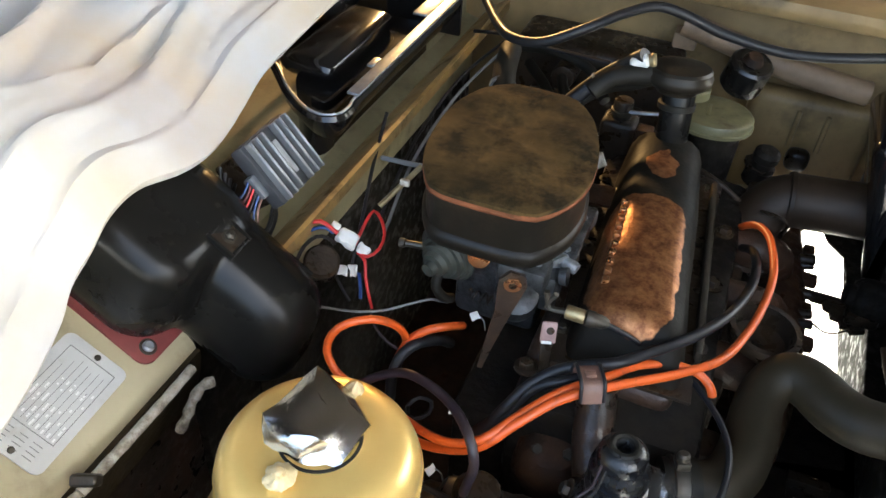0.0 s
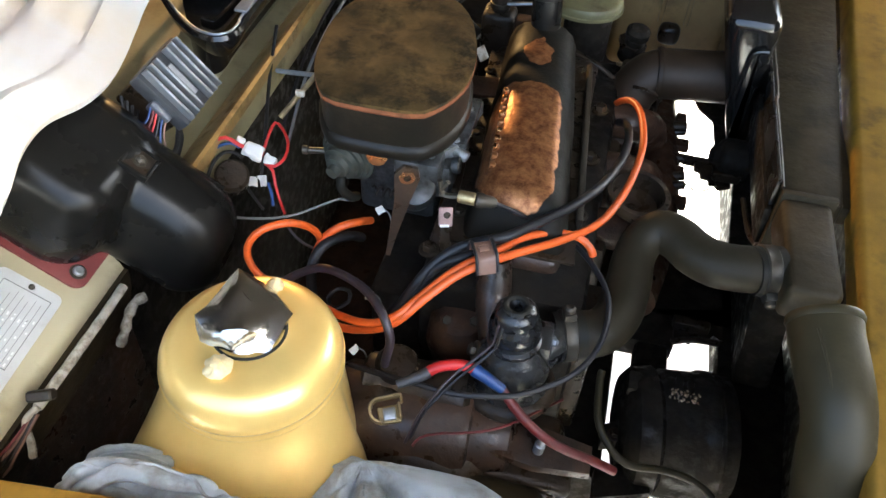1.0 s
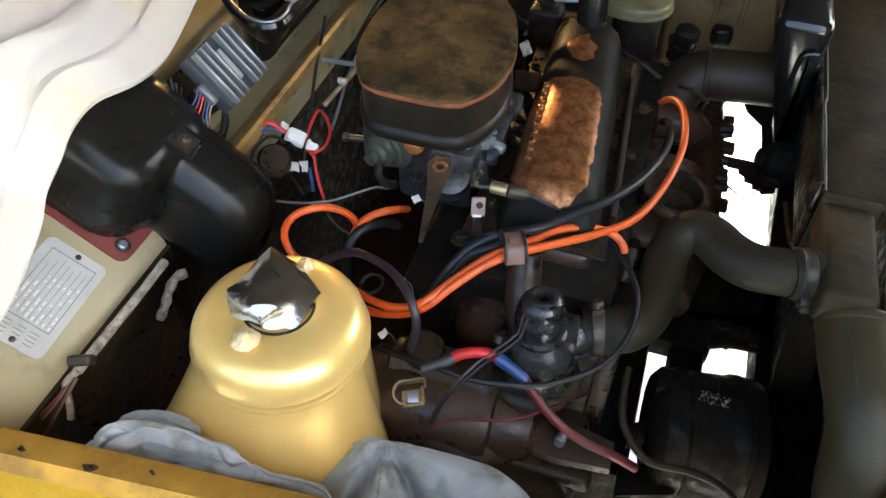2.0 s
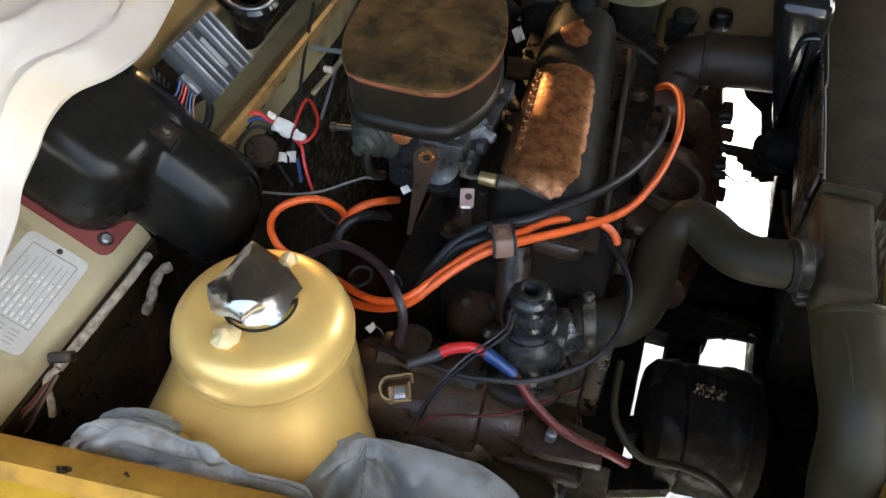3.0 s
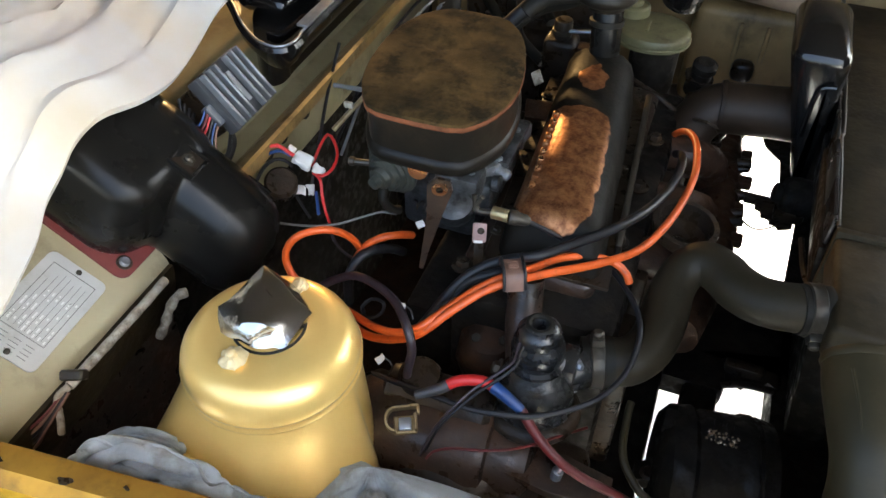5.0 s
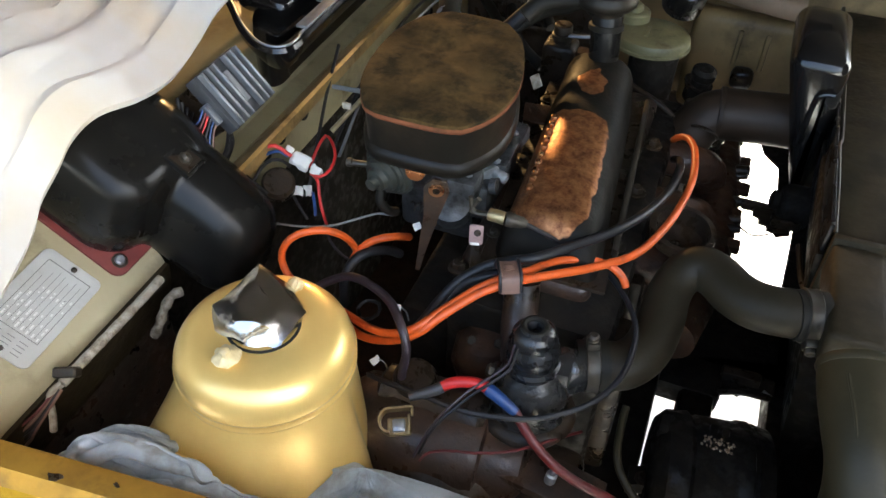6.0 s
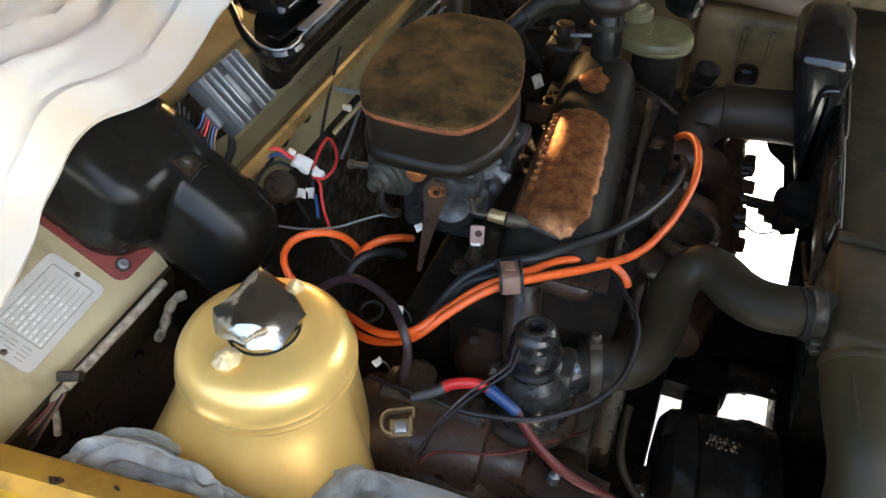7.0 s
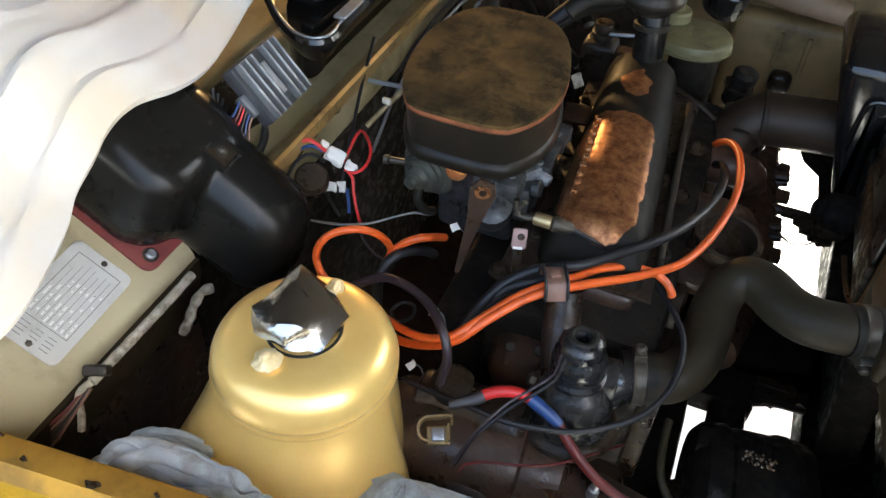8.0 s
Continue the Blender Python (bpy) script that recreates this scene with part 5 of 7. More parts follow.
    part("corner_plate", prism([(0.0700, 0.8600), (0.1150, 0.8600), (0.1150, 0.7600), (0.0960, 0.7560), (0.0935, 0.7960), (0.0925, 0.8200), (0.0750, 0.8420)], 0.748, 0.752, 0.001, 1), M_SHADEBLACK, k)
    for x, y, r in ((0.0545, 0.7960, 0.0075), (0.0560, 0.7850, 0.005), (0.0560, 0.7050, 0.006), (0.0570, 0.6900, 0.006)):
        part("stud", rod((x - 0.008, y, 0.750), (x + r, y + 0.002, 0.752), r * 0.8, 0.001, 10), M_GRIME, k)
    part("stay_wire", tubed([(0.062, 0.694, 0.753), (0.072, 0.684, 0.754), (0.084, 0.688, 0.753), (0.098, 0.703, 0.751)], 0.0010, 6), M_GRIME, k)
    # dark bar across the open slot
    s = thing("engine_steady_bar", (0.05, 0.74, 0.74), "dark steel engine steady bar", "steady bar")
    part("bar", tubed([(0.045, 0.742, 0.748), (0.070, 0.742, 0.748), (0.100, 0.742, 0.748)], 0.0055, 10), M_GRIME, s)


# ---------------------------------------------------------------- bulkhead side
def cover_box():
    """The black moulded cover: a broad hump on the sloping shelf and a rounded nose that juts past its edge."""
    e = thing("wiper_motor_cover", (-0.37, 0.39, 0.84), "glossy black moulded motor cover on a red gasket", "motor cover")
    root, along, up, out = Vector((-0.404, 0, 0.826)), Vector((0, 1, 0)), Vector((-0.822, 0, 0.569)), Vector((0.569, 0, 0.822))

    def slab(u, v, u0, u1, v0, v1, r):
        a, c = abs(u - (u0 + u1) / 2) - (u1 - u0) / 2 + r, abs(v - (v0 + v1) / 2) - (v1 - v0) / 2 + r
        return math.hypot(max(a, 0), max(c, 0)) + min(max(a, c), 0) - r

    def hump(u, v):
        return slab(u, v, 0.339, 0.4525, 0.022, 0.128, 0.032)

    def nose(u, v):
        return slab(u, v, 0.376, 0.4525, -0.066, 0.10, 0.030)

    def soft_min(a, c, k):
        h = max(0.0, k - abs(a - c)) / k
        return min(a, c) - h * h * k * 0.25

    def gap(u, v):
        return soft_min(hump(u, v), nose(u, v), 0.012)

    def dome(s, top, r, drop):
        if s >= 0:
            return top - r - drop * s
        return top if s <= -r else top - r + math.sqrt(max(0.0, r * r - (s + r) ** 2))

    def crown(u, v):
        a = dome(hump(u, v), 0.085, 0.024, 2.0)
        c = dome(nose(u, v), 0.083, 0.036, 2.5) - 0.014 * min(1.0, max(0.0, 0.02 - v) / 0.086) ** 2
        return -soft_min(-a, -c, 0.016)

    n = 180
    u0, v0 = 0.412, 0.045

    def edge(a, off):
        lo_r, hi_r = 0.0, 0.30
        for k in range(24):
            mid = (lo_r + hi_r) / 2
            if gap(u0 + mid * math.cos(a), v0 + mid * math.sin(a)) < off:
                lo_r = mid
            else:
                hi_r = mid
        return lo_r

    bm = bmesh.new()
    turns = [2 * math.pi * i / n for i in range(n)]
    inner = [edge(a, -0.016) for a in turns]
    rows = [([r * k / 16 for r in inner], 1.0) for k in range(1, 17)]
    rows += [([edge(a, off) for a in turns], 1.0) for off in (-0.0135, -0.011, -0.009, -0.007, -0.005, -0.0035, -0.002, -0.001, 0.0)]
    rim = rows[-1][0]
    rows += [([edge(a, off) for a in turns], k) for off, k in ((0.0030, 0.80), (0.0060, 0.58), (0.0070, 0.36), (0.0050, 0.15), (0.0030, 0.03), (0.0005, -0.03))]
    rings = []
    for row, k in rows:
        ring = []
        for a, r, r0 in zip(turns, row, rim):
            q = r if k == 1.0 else r0
            h = crown(u0 + q * math.cos(a), v0 + q * math.sin(a)) * k
            ring.append(bm.verts.new(root + along * (u0 + r * math.cos(a)) + up * (v0 + r * math.sin(a)) + out * h))
        rings.append(ring)
    for a, c in zip(rings, rings[1:]):
        for i in range(n):
            bm.faces.new((a[i], a[(i + 1) % n], c[(i + 1) % n], c[i]))
    centre = bm.verts.new(root + along * u0 + up * v0 + out * crown(u0, v0))
    for i in range(n):
        bm.faces.new((rings[0][i], rings[0][(i + 1) % n], centre))
    bmesh.ops.smooth_vert(bm, verts=[v for ring in rings[:26] for v in ring] + [centre], factor=0.5, use_axis_x=True, use_axis_y=True, use_axis_z=True)
    bm.faces.new(rings[-1])
    shell = part("shell", bm, M_COVER, e)
    shell.data.set_sharp_from_angle(angle=radians(80))
    m = frame_at(root + along * 0.404 + up * 0.030 + out * 0.0858, along, up)
    for a, c in (((-0.0125, -0.0125), (-0.0095, 0.0125)), ((0.0095, -0.0125), (0.0125, 0.0125)), ((-0.0095, -0.0125), (0.0095, -0.0095)), ((-0.0095, 0.0095), (0.0095, 0.0125))):
        part("recess_rim", boxed((*a, -0.004), (*c, 0.0016), 0.0012, 2, m), M_COVER, e)
    part("recess_floor", boxed((-0.0095, -0.0095, -0.004), (0.0095, 0.0095, 0.0004), 0.0002, 1, m), M_GRIME, e)
    part("fixing_nut", turned(m @ Vector((0, 0, 0)), out, [(0.0062, 0), (0.0062, 0.0008), (0.0042, 0.001), (0.0042, 0.0035), (0.003, 0.0042), (0.002, 0.0055), (0, 0.0055)], 6), M_ZINC, e, "dull steel nut")
    # flange bead along the far edge of the moulding
    part("edge_bead", tubed([root + along * 0.4575 + up * k + out * 0.050 for k in (0.11, 0.06, 0.02, -0.02, -0.035)], 0.0022, 8), M_COVER, e)
    g = thing("gasket_plate", (-0.43, 0.35, 0.85), "dull red gasket plate with a screw", "gasket")
    m = frame_at(root, along, up)
    outline = []
    for cx, cy, a0 in ((0.452, 0.10, 0), (0.340, 0.10, 90), (0.340, 0.020, 180), (0.452, 0.020, 270)):
        outline += [(cx + 0.010 * math.cos(radians(a0 + 18 * k)), cy + 0.010 * math.sin(radians(a0 + 18 * k))) for k in range(6)]
    bm = prism(outline, 0.0005, 0.0032, 0.0008, 2)
    bmesh.ops.transform(bm, matrix=m, verts=bm.verts)
    part("plate", bm, M_REDPAD, g)
    at = root + along * 0.3435 + up * 0.0205 + out * 0.003
    part("washer", turned(at, out, [(0.0066, 0), (0.0066, 0.0008), (0.005, 0.0012), (0, 0.0012)], 20), M_ZINC, g)
    part("screw", turned(at + out * 0.001, out, [(0.0046, 0), (0.0043, 0.002), (0.003, 0.003), (0.0015, 0.0024), (0, 0.0024)], 16), M_LEAD, g)


def id_plate():
    e = thing("maker_plate", (-0.43, 0.27, 0.84), "stamped aluminium vehicle data plate on the bulkhead", "data plate")
    m = frame_at((-0.4140, 0.2265, 0.8340), (-0.035, 1, 0.02), (-0.82, 0, 0.57))
    w, h = 0.092, 0.051
    bm = bmesh.new()
    r = 0.006
    out = []
    for cx, cy, a0 in ((w - r, h - r, 0), (r, h - r, 90), (r, r, 180), (w - r, r, 270)):
        for k in range(5):
            a = radians(a0 + 22.5 * k)
            out.append((cx + r * math.cos(a), cy + r * math.sin(a)))
    lo_v = [bm.verts.new(m @ Vector((x, y, 0.0005))) for x, y in out]
    hi_v = [bm.verts.new(m @ Vector((x, y, 0.0018))) for x, y in out]
    bm.faces.new(hi_v)
    bm.faces.new(lo_v[::-1])
    for i in range(len(out)):
        j = (i + 1) % len(out)
        bm.faces.new((lo_v[i], lo_v[j], hi_v[j], hi_v[i]))
    part("plate", bm, M_PLATE, e)
    rnd = random.Random(4)
    x0, x1, y0, y1 = 0.021, 0.083, 0.006, 0.043
    for a, b in (((x0, y0), (x1, y0 + 0.0006)), ((x0, y1), (x1, y1 + 0.0006)), ((x0, y0), (x0 + 0.0006, y1)), ((x1, y0), (x1 + 0.0006, y1))):
        part("printed_rule", boxed((*a, 0.0018), (*b, 0.0021), 0, 1, m), M_INK, e)
    for k in range(7):
        y = y0 + (y1 - y0) * (k + 1) / 8
        part("printed_rule", boxed((x0 + 0.003, y, 0.0018), (x1 - 0.003 - 0.012 * rnd.random(), y + 0.0004, 0.0020), 0, 1, m), M_INK, e)
    for k in range(64):
        x, y = 0.023 + 0.040 * rnd.random() ** 1.5, y0 + (y1 - y0) * (rnd.randrange(8) + 0.5) / 8
        part("stamped_bar", boxed((x, y - 0.0007, 0.0018), (x + 0.001 + 0.0025 * rnd.random(), y + 0.0007, 0.00215), 0, 1, m), M_STAMP, e)
    for k in range(4):
        x = 0.0055 + 0.0035 * k
        for s in range(3):
            y = 0.010 + 0.011 * s
            part("printed_bar", boxed((x, y, 0.0018), (x + 0.0006, y + 0.006 + 0.003 * rnd.random(), 0.0020), 0, 1, m), M_INK, e)
    nrm = m.to_3x3() @ Vector((0, 0, 1))
    for x, y in ((0.0045, 0.024), (w - 0.0045, 0.024)):
        part("rivet", turned(m @ Vector((x, y, 0.0018)), nrm, [(0.0024, 0), (0.0022, 0.0008), (0.0012, 0.0014), (0, 0.0015)], 14), M_ZINC, e)


def regulator():
    e = thing("voltage_regulator", (-0.39, 0.495, 0.90), "grey finned aluminium regulator with coloured wires", "regulator")
    m = frame_at((-0.405, 0.4645, 0.9475), (0.035, 0.0, -0.0405), (0.0, 1, 0.02))
    L, Wd = 0.0545, 0.060
    part("base", boxed((0, 0, -0.016), (L, Wd, -0.002), 0.0015, 2, m), M_DARKALU, e)
    for k in range(7):
        y = 0.004 + 0.0083 * k
        if k == 3:
            part("label_strip", boxed((0.012, y - 0.001, -0.002), (L - 0.012, y + 0.005, 0.001), 0.0006, 1, m), M_FINS, e)
            continue
        part("fin", boxed((0.001, y, -0.002), (L - 0.001, y + 0.0027, 0.0055), 0.0007, 1, m), M_FINS, e)
    part("connector", boxed((0.022, -0.006, -0.018), (0.042, 0.002, -0.008), 0.002, 2, m), M_LEAD, e, "grey wire connector block")
    part("bracket", boxed((0.004, 0.006, -0.050), (0.050, 0.054, -0.016), 0.002, 1, m), M_GRIME, e)
    cols = (M_BLUE, M_DULLRED, M_RED, M_CABLE, M_BLUE, M_TANCLIP)
    for k, c in enumerate(cols):
        a = m @ Vector((0.024 + 0.0033 * k, -0.008, -0.010))
        z = Vector((0.004 * (k - 3), -0.018, -0.035))
        part("wire", tubed([a, a + Vector((0.0, -0.006, -0.006)), a + z * 0.6 + Vector((0, -0.004, 0)), a + z + Vector((0.004, 0.004, -0.02)), a + z + Vector((0.012, 0.012, -0.05))], 0.0010, 7), c, e)
    w = thing("black_wire_bundle", (-0.41, 0.47, 0.85), "looped thin black wires beside the regulator", "wires")
    for k in range(4):
        part("loop", tubed([(-0.425 + 0.004 * k, 0.462, 0.925 - 0.004 * k), (-0.418 + 0.004 * k, 0.452 - 0.003 * k, 0.905), (-0.408 + 0.004 * k, 0.446, 0.885), (-0.396 + 0.003 * k, 0.452, 0.868), (-0.39, 0.466 + 0.004 * k, 0.875), (-0.385, 0.472, 0.90)], 0.0016, 7), M_CABLE, w)


def tray():
    e = thing("battery_tray", (-0.44, 0.70, 0.886), "glossy black moulded tray with a rubbed rounded rim", "tray")
    rim = [(-0.3790, 0.850), (-0.3785, 0.620), (-0.3755, 0.585), (-0.3775, 0.568), (-0.3880, 0.5605), (-0.4010, 0.5620), (-0.4132, 0.568), (-0.4375, 0.587), (-0.4614, 0.612), (-0.4900, 0.645), (-0.5050, 0.690), (-0.5080, 0.850)]
    line = smooth_line([Vector((x, y, 0.930)) for x, y in rim], 0.006)
    bm = bmesh.new()
    rows = []
    for k, p in enumerate(line):
        d = (line[min(k + 1, len(line) - 1)] - line[max(k - 1, 0)]).normalized()
        w = Vector((-d.y, d.x, 0))
        rows.append([bm.verts.new(p + w * o + Vector((0, 0, h))) for o, h in ((-0.0060, -0.026), (0.0030, -0.012), (0.0050, -0.004), (0.0030, 0.0), (0.0005, -0.001), (-0.0020, -0.006), (-0.0090, -0.026))])
    for a, c in zip(rows, rows[1:]):
        for j in range(6):
            bm.faces.new((a[j], a[j + 1], c[j + 1], c[j]))
    bmesh.ops.recalc_face_normals(bm, faces=bm.faces)
    bmesh.ops.solidify(bm, geom=list(bm.faces), thickness=0.0016)
    part("tray_wall", bm, M_GLOSS, e)
    part("tray_floor", prism([(-0.440 + (p.x + 0.440) * 0.58, 0.700 + (p.y - 0.700) * 0.86) for p in line], 0.872, 0.9050), M_GLOSS, e)
    part("rubbed_rim", tubed([p + Vector((0, 0, 0.0008)) for p in line[2:]], 0.0013, 8), M_LEAD, e, "rubbed grey rim")
    part("end_wall", boxed((-0.506, 0.8515, 0.886), (-0.374, 0.858, 0.931), 0.002), M_GLOSS, e)
    bm = bmesh.new()
    box(bm, (-0.3865, 0.600, 0.9315), (-0.3745, 0.850, 0.9345), 0.001)
    box(bm, (-0.404, 0.785, 0.9315), (-0.3867, 0.850, 0.9345), 0.001)
    box(bm, (-0.394, 0.655, 0.9315), (-0.3867, 0.673, 0.9345), 0.001)
    part("metal_edge", bm, M_LEAD, e, "bare bright metal flange")
    part("moulded_box", boxed((-0.488, 0.650, 0.9035), (-0.428, 0.80, 0.926), 0.012, 3), M_GLOSS, e)
    part("moulded_rib", tubed([(-0.414, 0.660, 0.9075), (-0.4146, 0.630, 0.9075), (-0.418, 0.614, 0.9075), (-0.430, 0.616, 0.9075)], 0.0032, 10), M_GLOSS, e)


def gold_canister():
    e = thing("gold_canister", (-0.246, 0.289, 0.66), "gold spray-painted dented metal canister", "canister")
    ax = (0.0, 0.0, 1)
    prof = [(0.030, 0.005), (0.050, 0.018), (0.060, 0.042), (0.0665, 0.068), (0.0685, 0.090), (0.0680, 0.110), (0.0668, 0.128), (0.0652, 0.145), (0.0638, 0.160), (0.0626, 0.172), (0.0617, 0.1815), (0.0614, 0.186), (0.0615, 0.191),
            (0.0618, 0.1955), (0.0628, 0.1965), (0.0629, 0.1977), (0.0620, 0.1989), (0.0619, 0.2025), (0.0631, 0.2037), (0.0633, 0.2053), (0.0622, 0.2069), (0.0620, 0.2105), (0.0612, 0.2145), (0.0594, 0.2188), (0.0566, 0.2232), (0.0526, 0.2270), (0.0470, 0.2295), (0.040, 0.2304), (0.030, 0.2294), (0, 0.2285)]
    heart, lobe = Vector((-0.246, 0.289, 0.660)), Vector((0.06, -0.998, 0)).normalized()

    def dent(d, h):
        k = 1.0 + 0.003 * noise.noise((d.x * 2.5, d.y * 2.5, h * 16)) + 0.0016 * noise.noise((d.x * 7, d.y * 7, h * 40))
        if h < 0.194:
            side, fall = max(0.0, d.dot(lobe)) ** 0.8, min(1.0, (0.194 - h) / 0.072)
            k += 0.95 * side * fall ** 0.92 - 0.05 * max(0.0, -d.dot(lobe)) * fall
        return k

    drum = part("drum", turned(heart, ax, prof, 128, dent), M_GOLD, e)

    def on_drum(deg, h, lift=0.0):
        d = Vector((math.cos(radians(deg)), math.sin(radians(deg)), 0))
        r = next(r0 + (r1 - r0) * (h - h0) / (h1 - h0) for (r0, h0), (r1, h1) in zip(prof, prof[1:]) if h0 <= h <= h1)
        return heart + d * (r * dent(d, h) + lift) + Vector((0, 0, h))

    part("embossed_arch", tubed([on_drum(237, 0.130), on_drum(238, 0.146), on_drum(241, 0.158), on_drum(247, 0.167), on_drum(255, 0.171), on_drum(260, 0.167), on_drum(262, 0.156), on_drum(262, 0.140), on_drum(261, 0.115)], 0.0040, 12), M_GOLD, drum, "gold embossed arch")
    bm = turned((-0.252, 0.257, 0.8875), (0.0, -0.1, 1), [(0.0078 - 0.0016 * math.sin(k * 0.45) - 0.0074 * (k / 24) ** 4, 0.013 * k / 24) for k in range(24)] + [(0, 0.0133)], 40, lambda d, h: 1 + 0.22 * noise.noise((d.x * 2.2, d.y * 2.2, h * 170)) + 0.10 * noise.noise((d.x * 5, d.y * 5, h * 420)))
    part("filler_knob", bm, M_GOLDDULL, e, "lumpy gold-daubed knob")
    bm = turned((-0.244, 0.331, 0.887), (0.1, 0.2, 1), [(0.0062 - 0.0058 * (k / 16) ** 3.5, 0.011 * k / 16) for k in range(16)] + [(0, 0.0112)], 36, lambda d, h: 1 + 0.2 * noise.noise((d.x * 2.5, d.y * 2.5, h * 200)))
    part("rear_knob", bm, M_GOLDDULL, e)
    for a, z in ((-0.9, 0.835), (-0.6, 0.842), (-0.2, 0.83), (-0.75, 0.82)):
        part("paint_run", turned((-0.246 + 0.0628 * math.cos(a), 0.289 + 0.0628 * math.sin(a), z), (math.cos(a), math.sin(a), 0), [(0.0026, -0.001), (0.0018, 0.0001), (0, 0.0005)], 10), M_GOLD, e)
    # foil over its mouth
    f = thing("foil_cap", (-0.246, 0.29, 0.889), "crumpled silver foil tape over the canister mouth", "foil")
    c = Vector((-0.246, 0.292, 0.0))
    bm = bmesh.new()
    shape = [(-0.2634, 0.3236, 0.9140), (-0.2804, 0.2850, 0.9000), (-0.2699, 0.2784, 0.8990), (-0.2455, 0.2808, 0.9030), (-0.2295, 0.3023, 0.9030), (-0.2188, 0.3036, 0.9000),
             (-0.2725, 0.2745, 0.8895), (-0.2504, 0.2715, 0.8890), (-0.2266, 0.2753, 0.8890), (-0.2232, 0.3034, 0.8890), (-0.2417, 0.3279, 0.8905), (-0.2780, 0.3100, 0.8905), (-0.2520, 0.3000, 0.9105), (-0.2340, 0.2850, 0.8990)]
    v = [bm.verts.new(p) for p in shape]
    for t in ((0, 1, 12), (1, 2, 12), (2, 3, 12), (0, 12, 4), (12, 3, 4), (0, 4, 5), (2, 1, 6), (2, 6, 7), (3, 2, 7), (3, 7, 13), (13, 7, 8), (4, 3, 13), (4, 13, 8), (4, 8, 5), (5, 8, 9), (0, 5, 10), (5, 9, 10), (0, 10, 11), (0, 11, 1), (1, 11, 6)):
        bm.faces.new([v[k] for k in t])
    bmesh.ops.subdivide_edges(bm, edges=list(bm.edges), cuts=3, use_grid_fill=True)
    for q in bm.verts:
        q.co += Vector((noise.noise(q.co * 75), noise.noise(q.co * 75 + Vector((5, 0, 0))), noise.noise(q.co * 75 + Vector((0, 9, 0))))) * 0.0027
        q.co += Vector((noise.noise(q.co * 210), noise.noise(q.co * 210 + Vector((3, 0, 0))), noise.noise(q.co * 210 + Vector((0, 4, 0))))) * 0.0005
    ob = part("crumpled_foil", bm, M_FOIL, f)
    ob.data.set_sharp_from_angle(angle=radians(24))
    part("mouth_ring", tubed([(c.x + 0.0245 * math.cos(k * math.pi / 16), c.y + 0.0245 * math.sin(k * math.pi / 16), 0.8895) for k in range(33)], 0.0011, 8, 0.003), M_RUBBER, f)


# ---------------------------------------------------------------- cloths
def twisted(name, label, spine, width, seed, pleats=4, turns=2.2):
    """A rag wrung into a loose roll: pleats wind round a soft spine."""
    line = smooth_line(spine, 0.0016)
    bm = bmesh.new()
    rings, seg = [], 110
    x = (line[1] - line[0]).normalized().orthogonal().normalized()
    for i, p in enumerate(line):
        u = i / (len(line) - 1)
        t = (line[min(i + 1, len(line) - 1)] - line[max(i - 1, 0)]).normalized()
        x = (x - t * x.dot(t)).normalized()
        y = t.cross(x)
        body = width * (0.30 + 0.70 * min(1.0, (u / 0.10) ** 0.6, ((1 - u) / 0.06) ** 0.6)) * (1 + 0.22 * noise.noise((u * 5, 1.0, seed)))
        ring = []
        for j in range(seg):
            a = 2 * math.pi * j / seg
            d = x * math.cos(a) + y * math.sin(a)
            q = p + d * body
            warp = 1.5 * noise.noise((q.x * 22, q.y * 22, seed)) + 0.6 * noise.noise((q.x * 60, q.y * 60, seed + 3))
            f = 0.5 + 0.5 * math.sin(pleats * a + turns * 2 * math.pi * u + warp * 2.2)
            crease = 0.62 * (1 - f) ** 5.0 - 0.12 * f + 0.16 * math.exp(-abs(noise.noise((q.x * 48, q.y * 30, seed + 7))) / 0.06)
            k = 1 - crease + 0.10 * noise.noise((q.x * 70, q.y * 70, q.z * 70 + seed)) + 0.03 * noise.noise((q.x * 230, q.y * 230, q.z * 230))
            ring.append(bm.verts.new(p + d * body * k))
        rings.append(ring)
    for a, c in zip(rings, rings[1:]):
        for j in range(seg):
            bm.faces.new((a[j], a[(j + 1) % seg], c[(j + 1) % seg], c[j]))
    bm.faces.new(rings[0][::-1])
    bm.faces.new(rings[-1])
    mid = rings[len(rings) // 2]
    crest = max(range(seg), key=lambda j: mid[j].co.z)
    hem = [ring[crest].co.copy() for ring in rings[3:-3:3]]
    rag = solo(name, bm, M_RAG, label, "rag")
    part("hem", tubed(hem, width * 0.11, 8, 0.003), M_RAG, rag, "rolled stitched hem")
    return rag


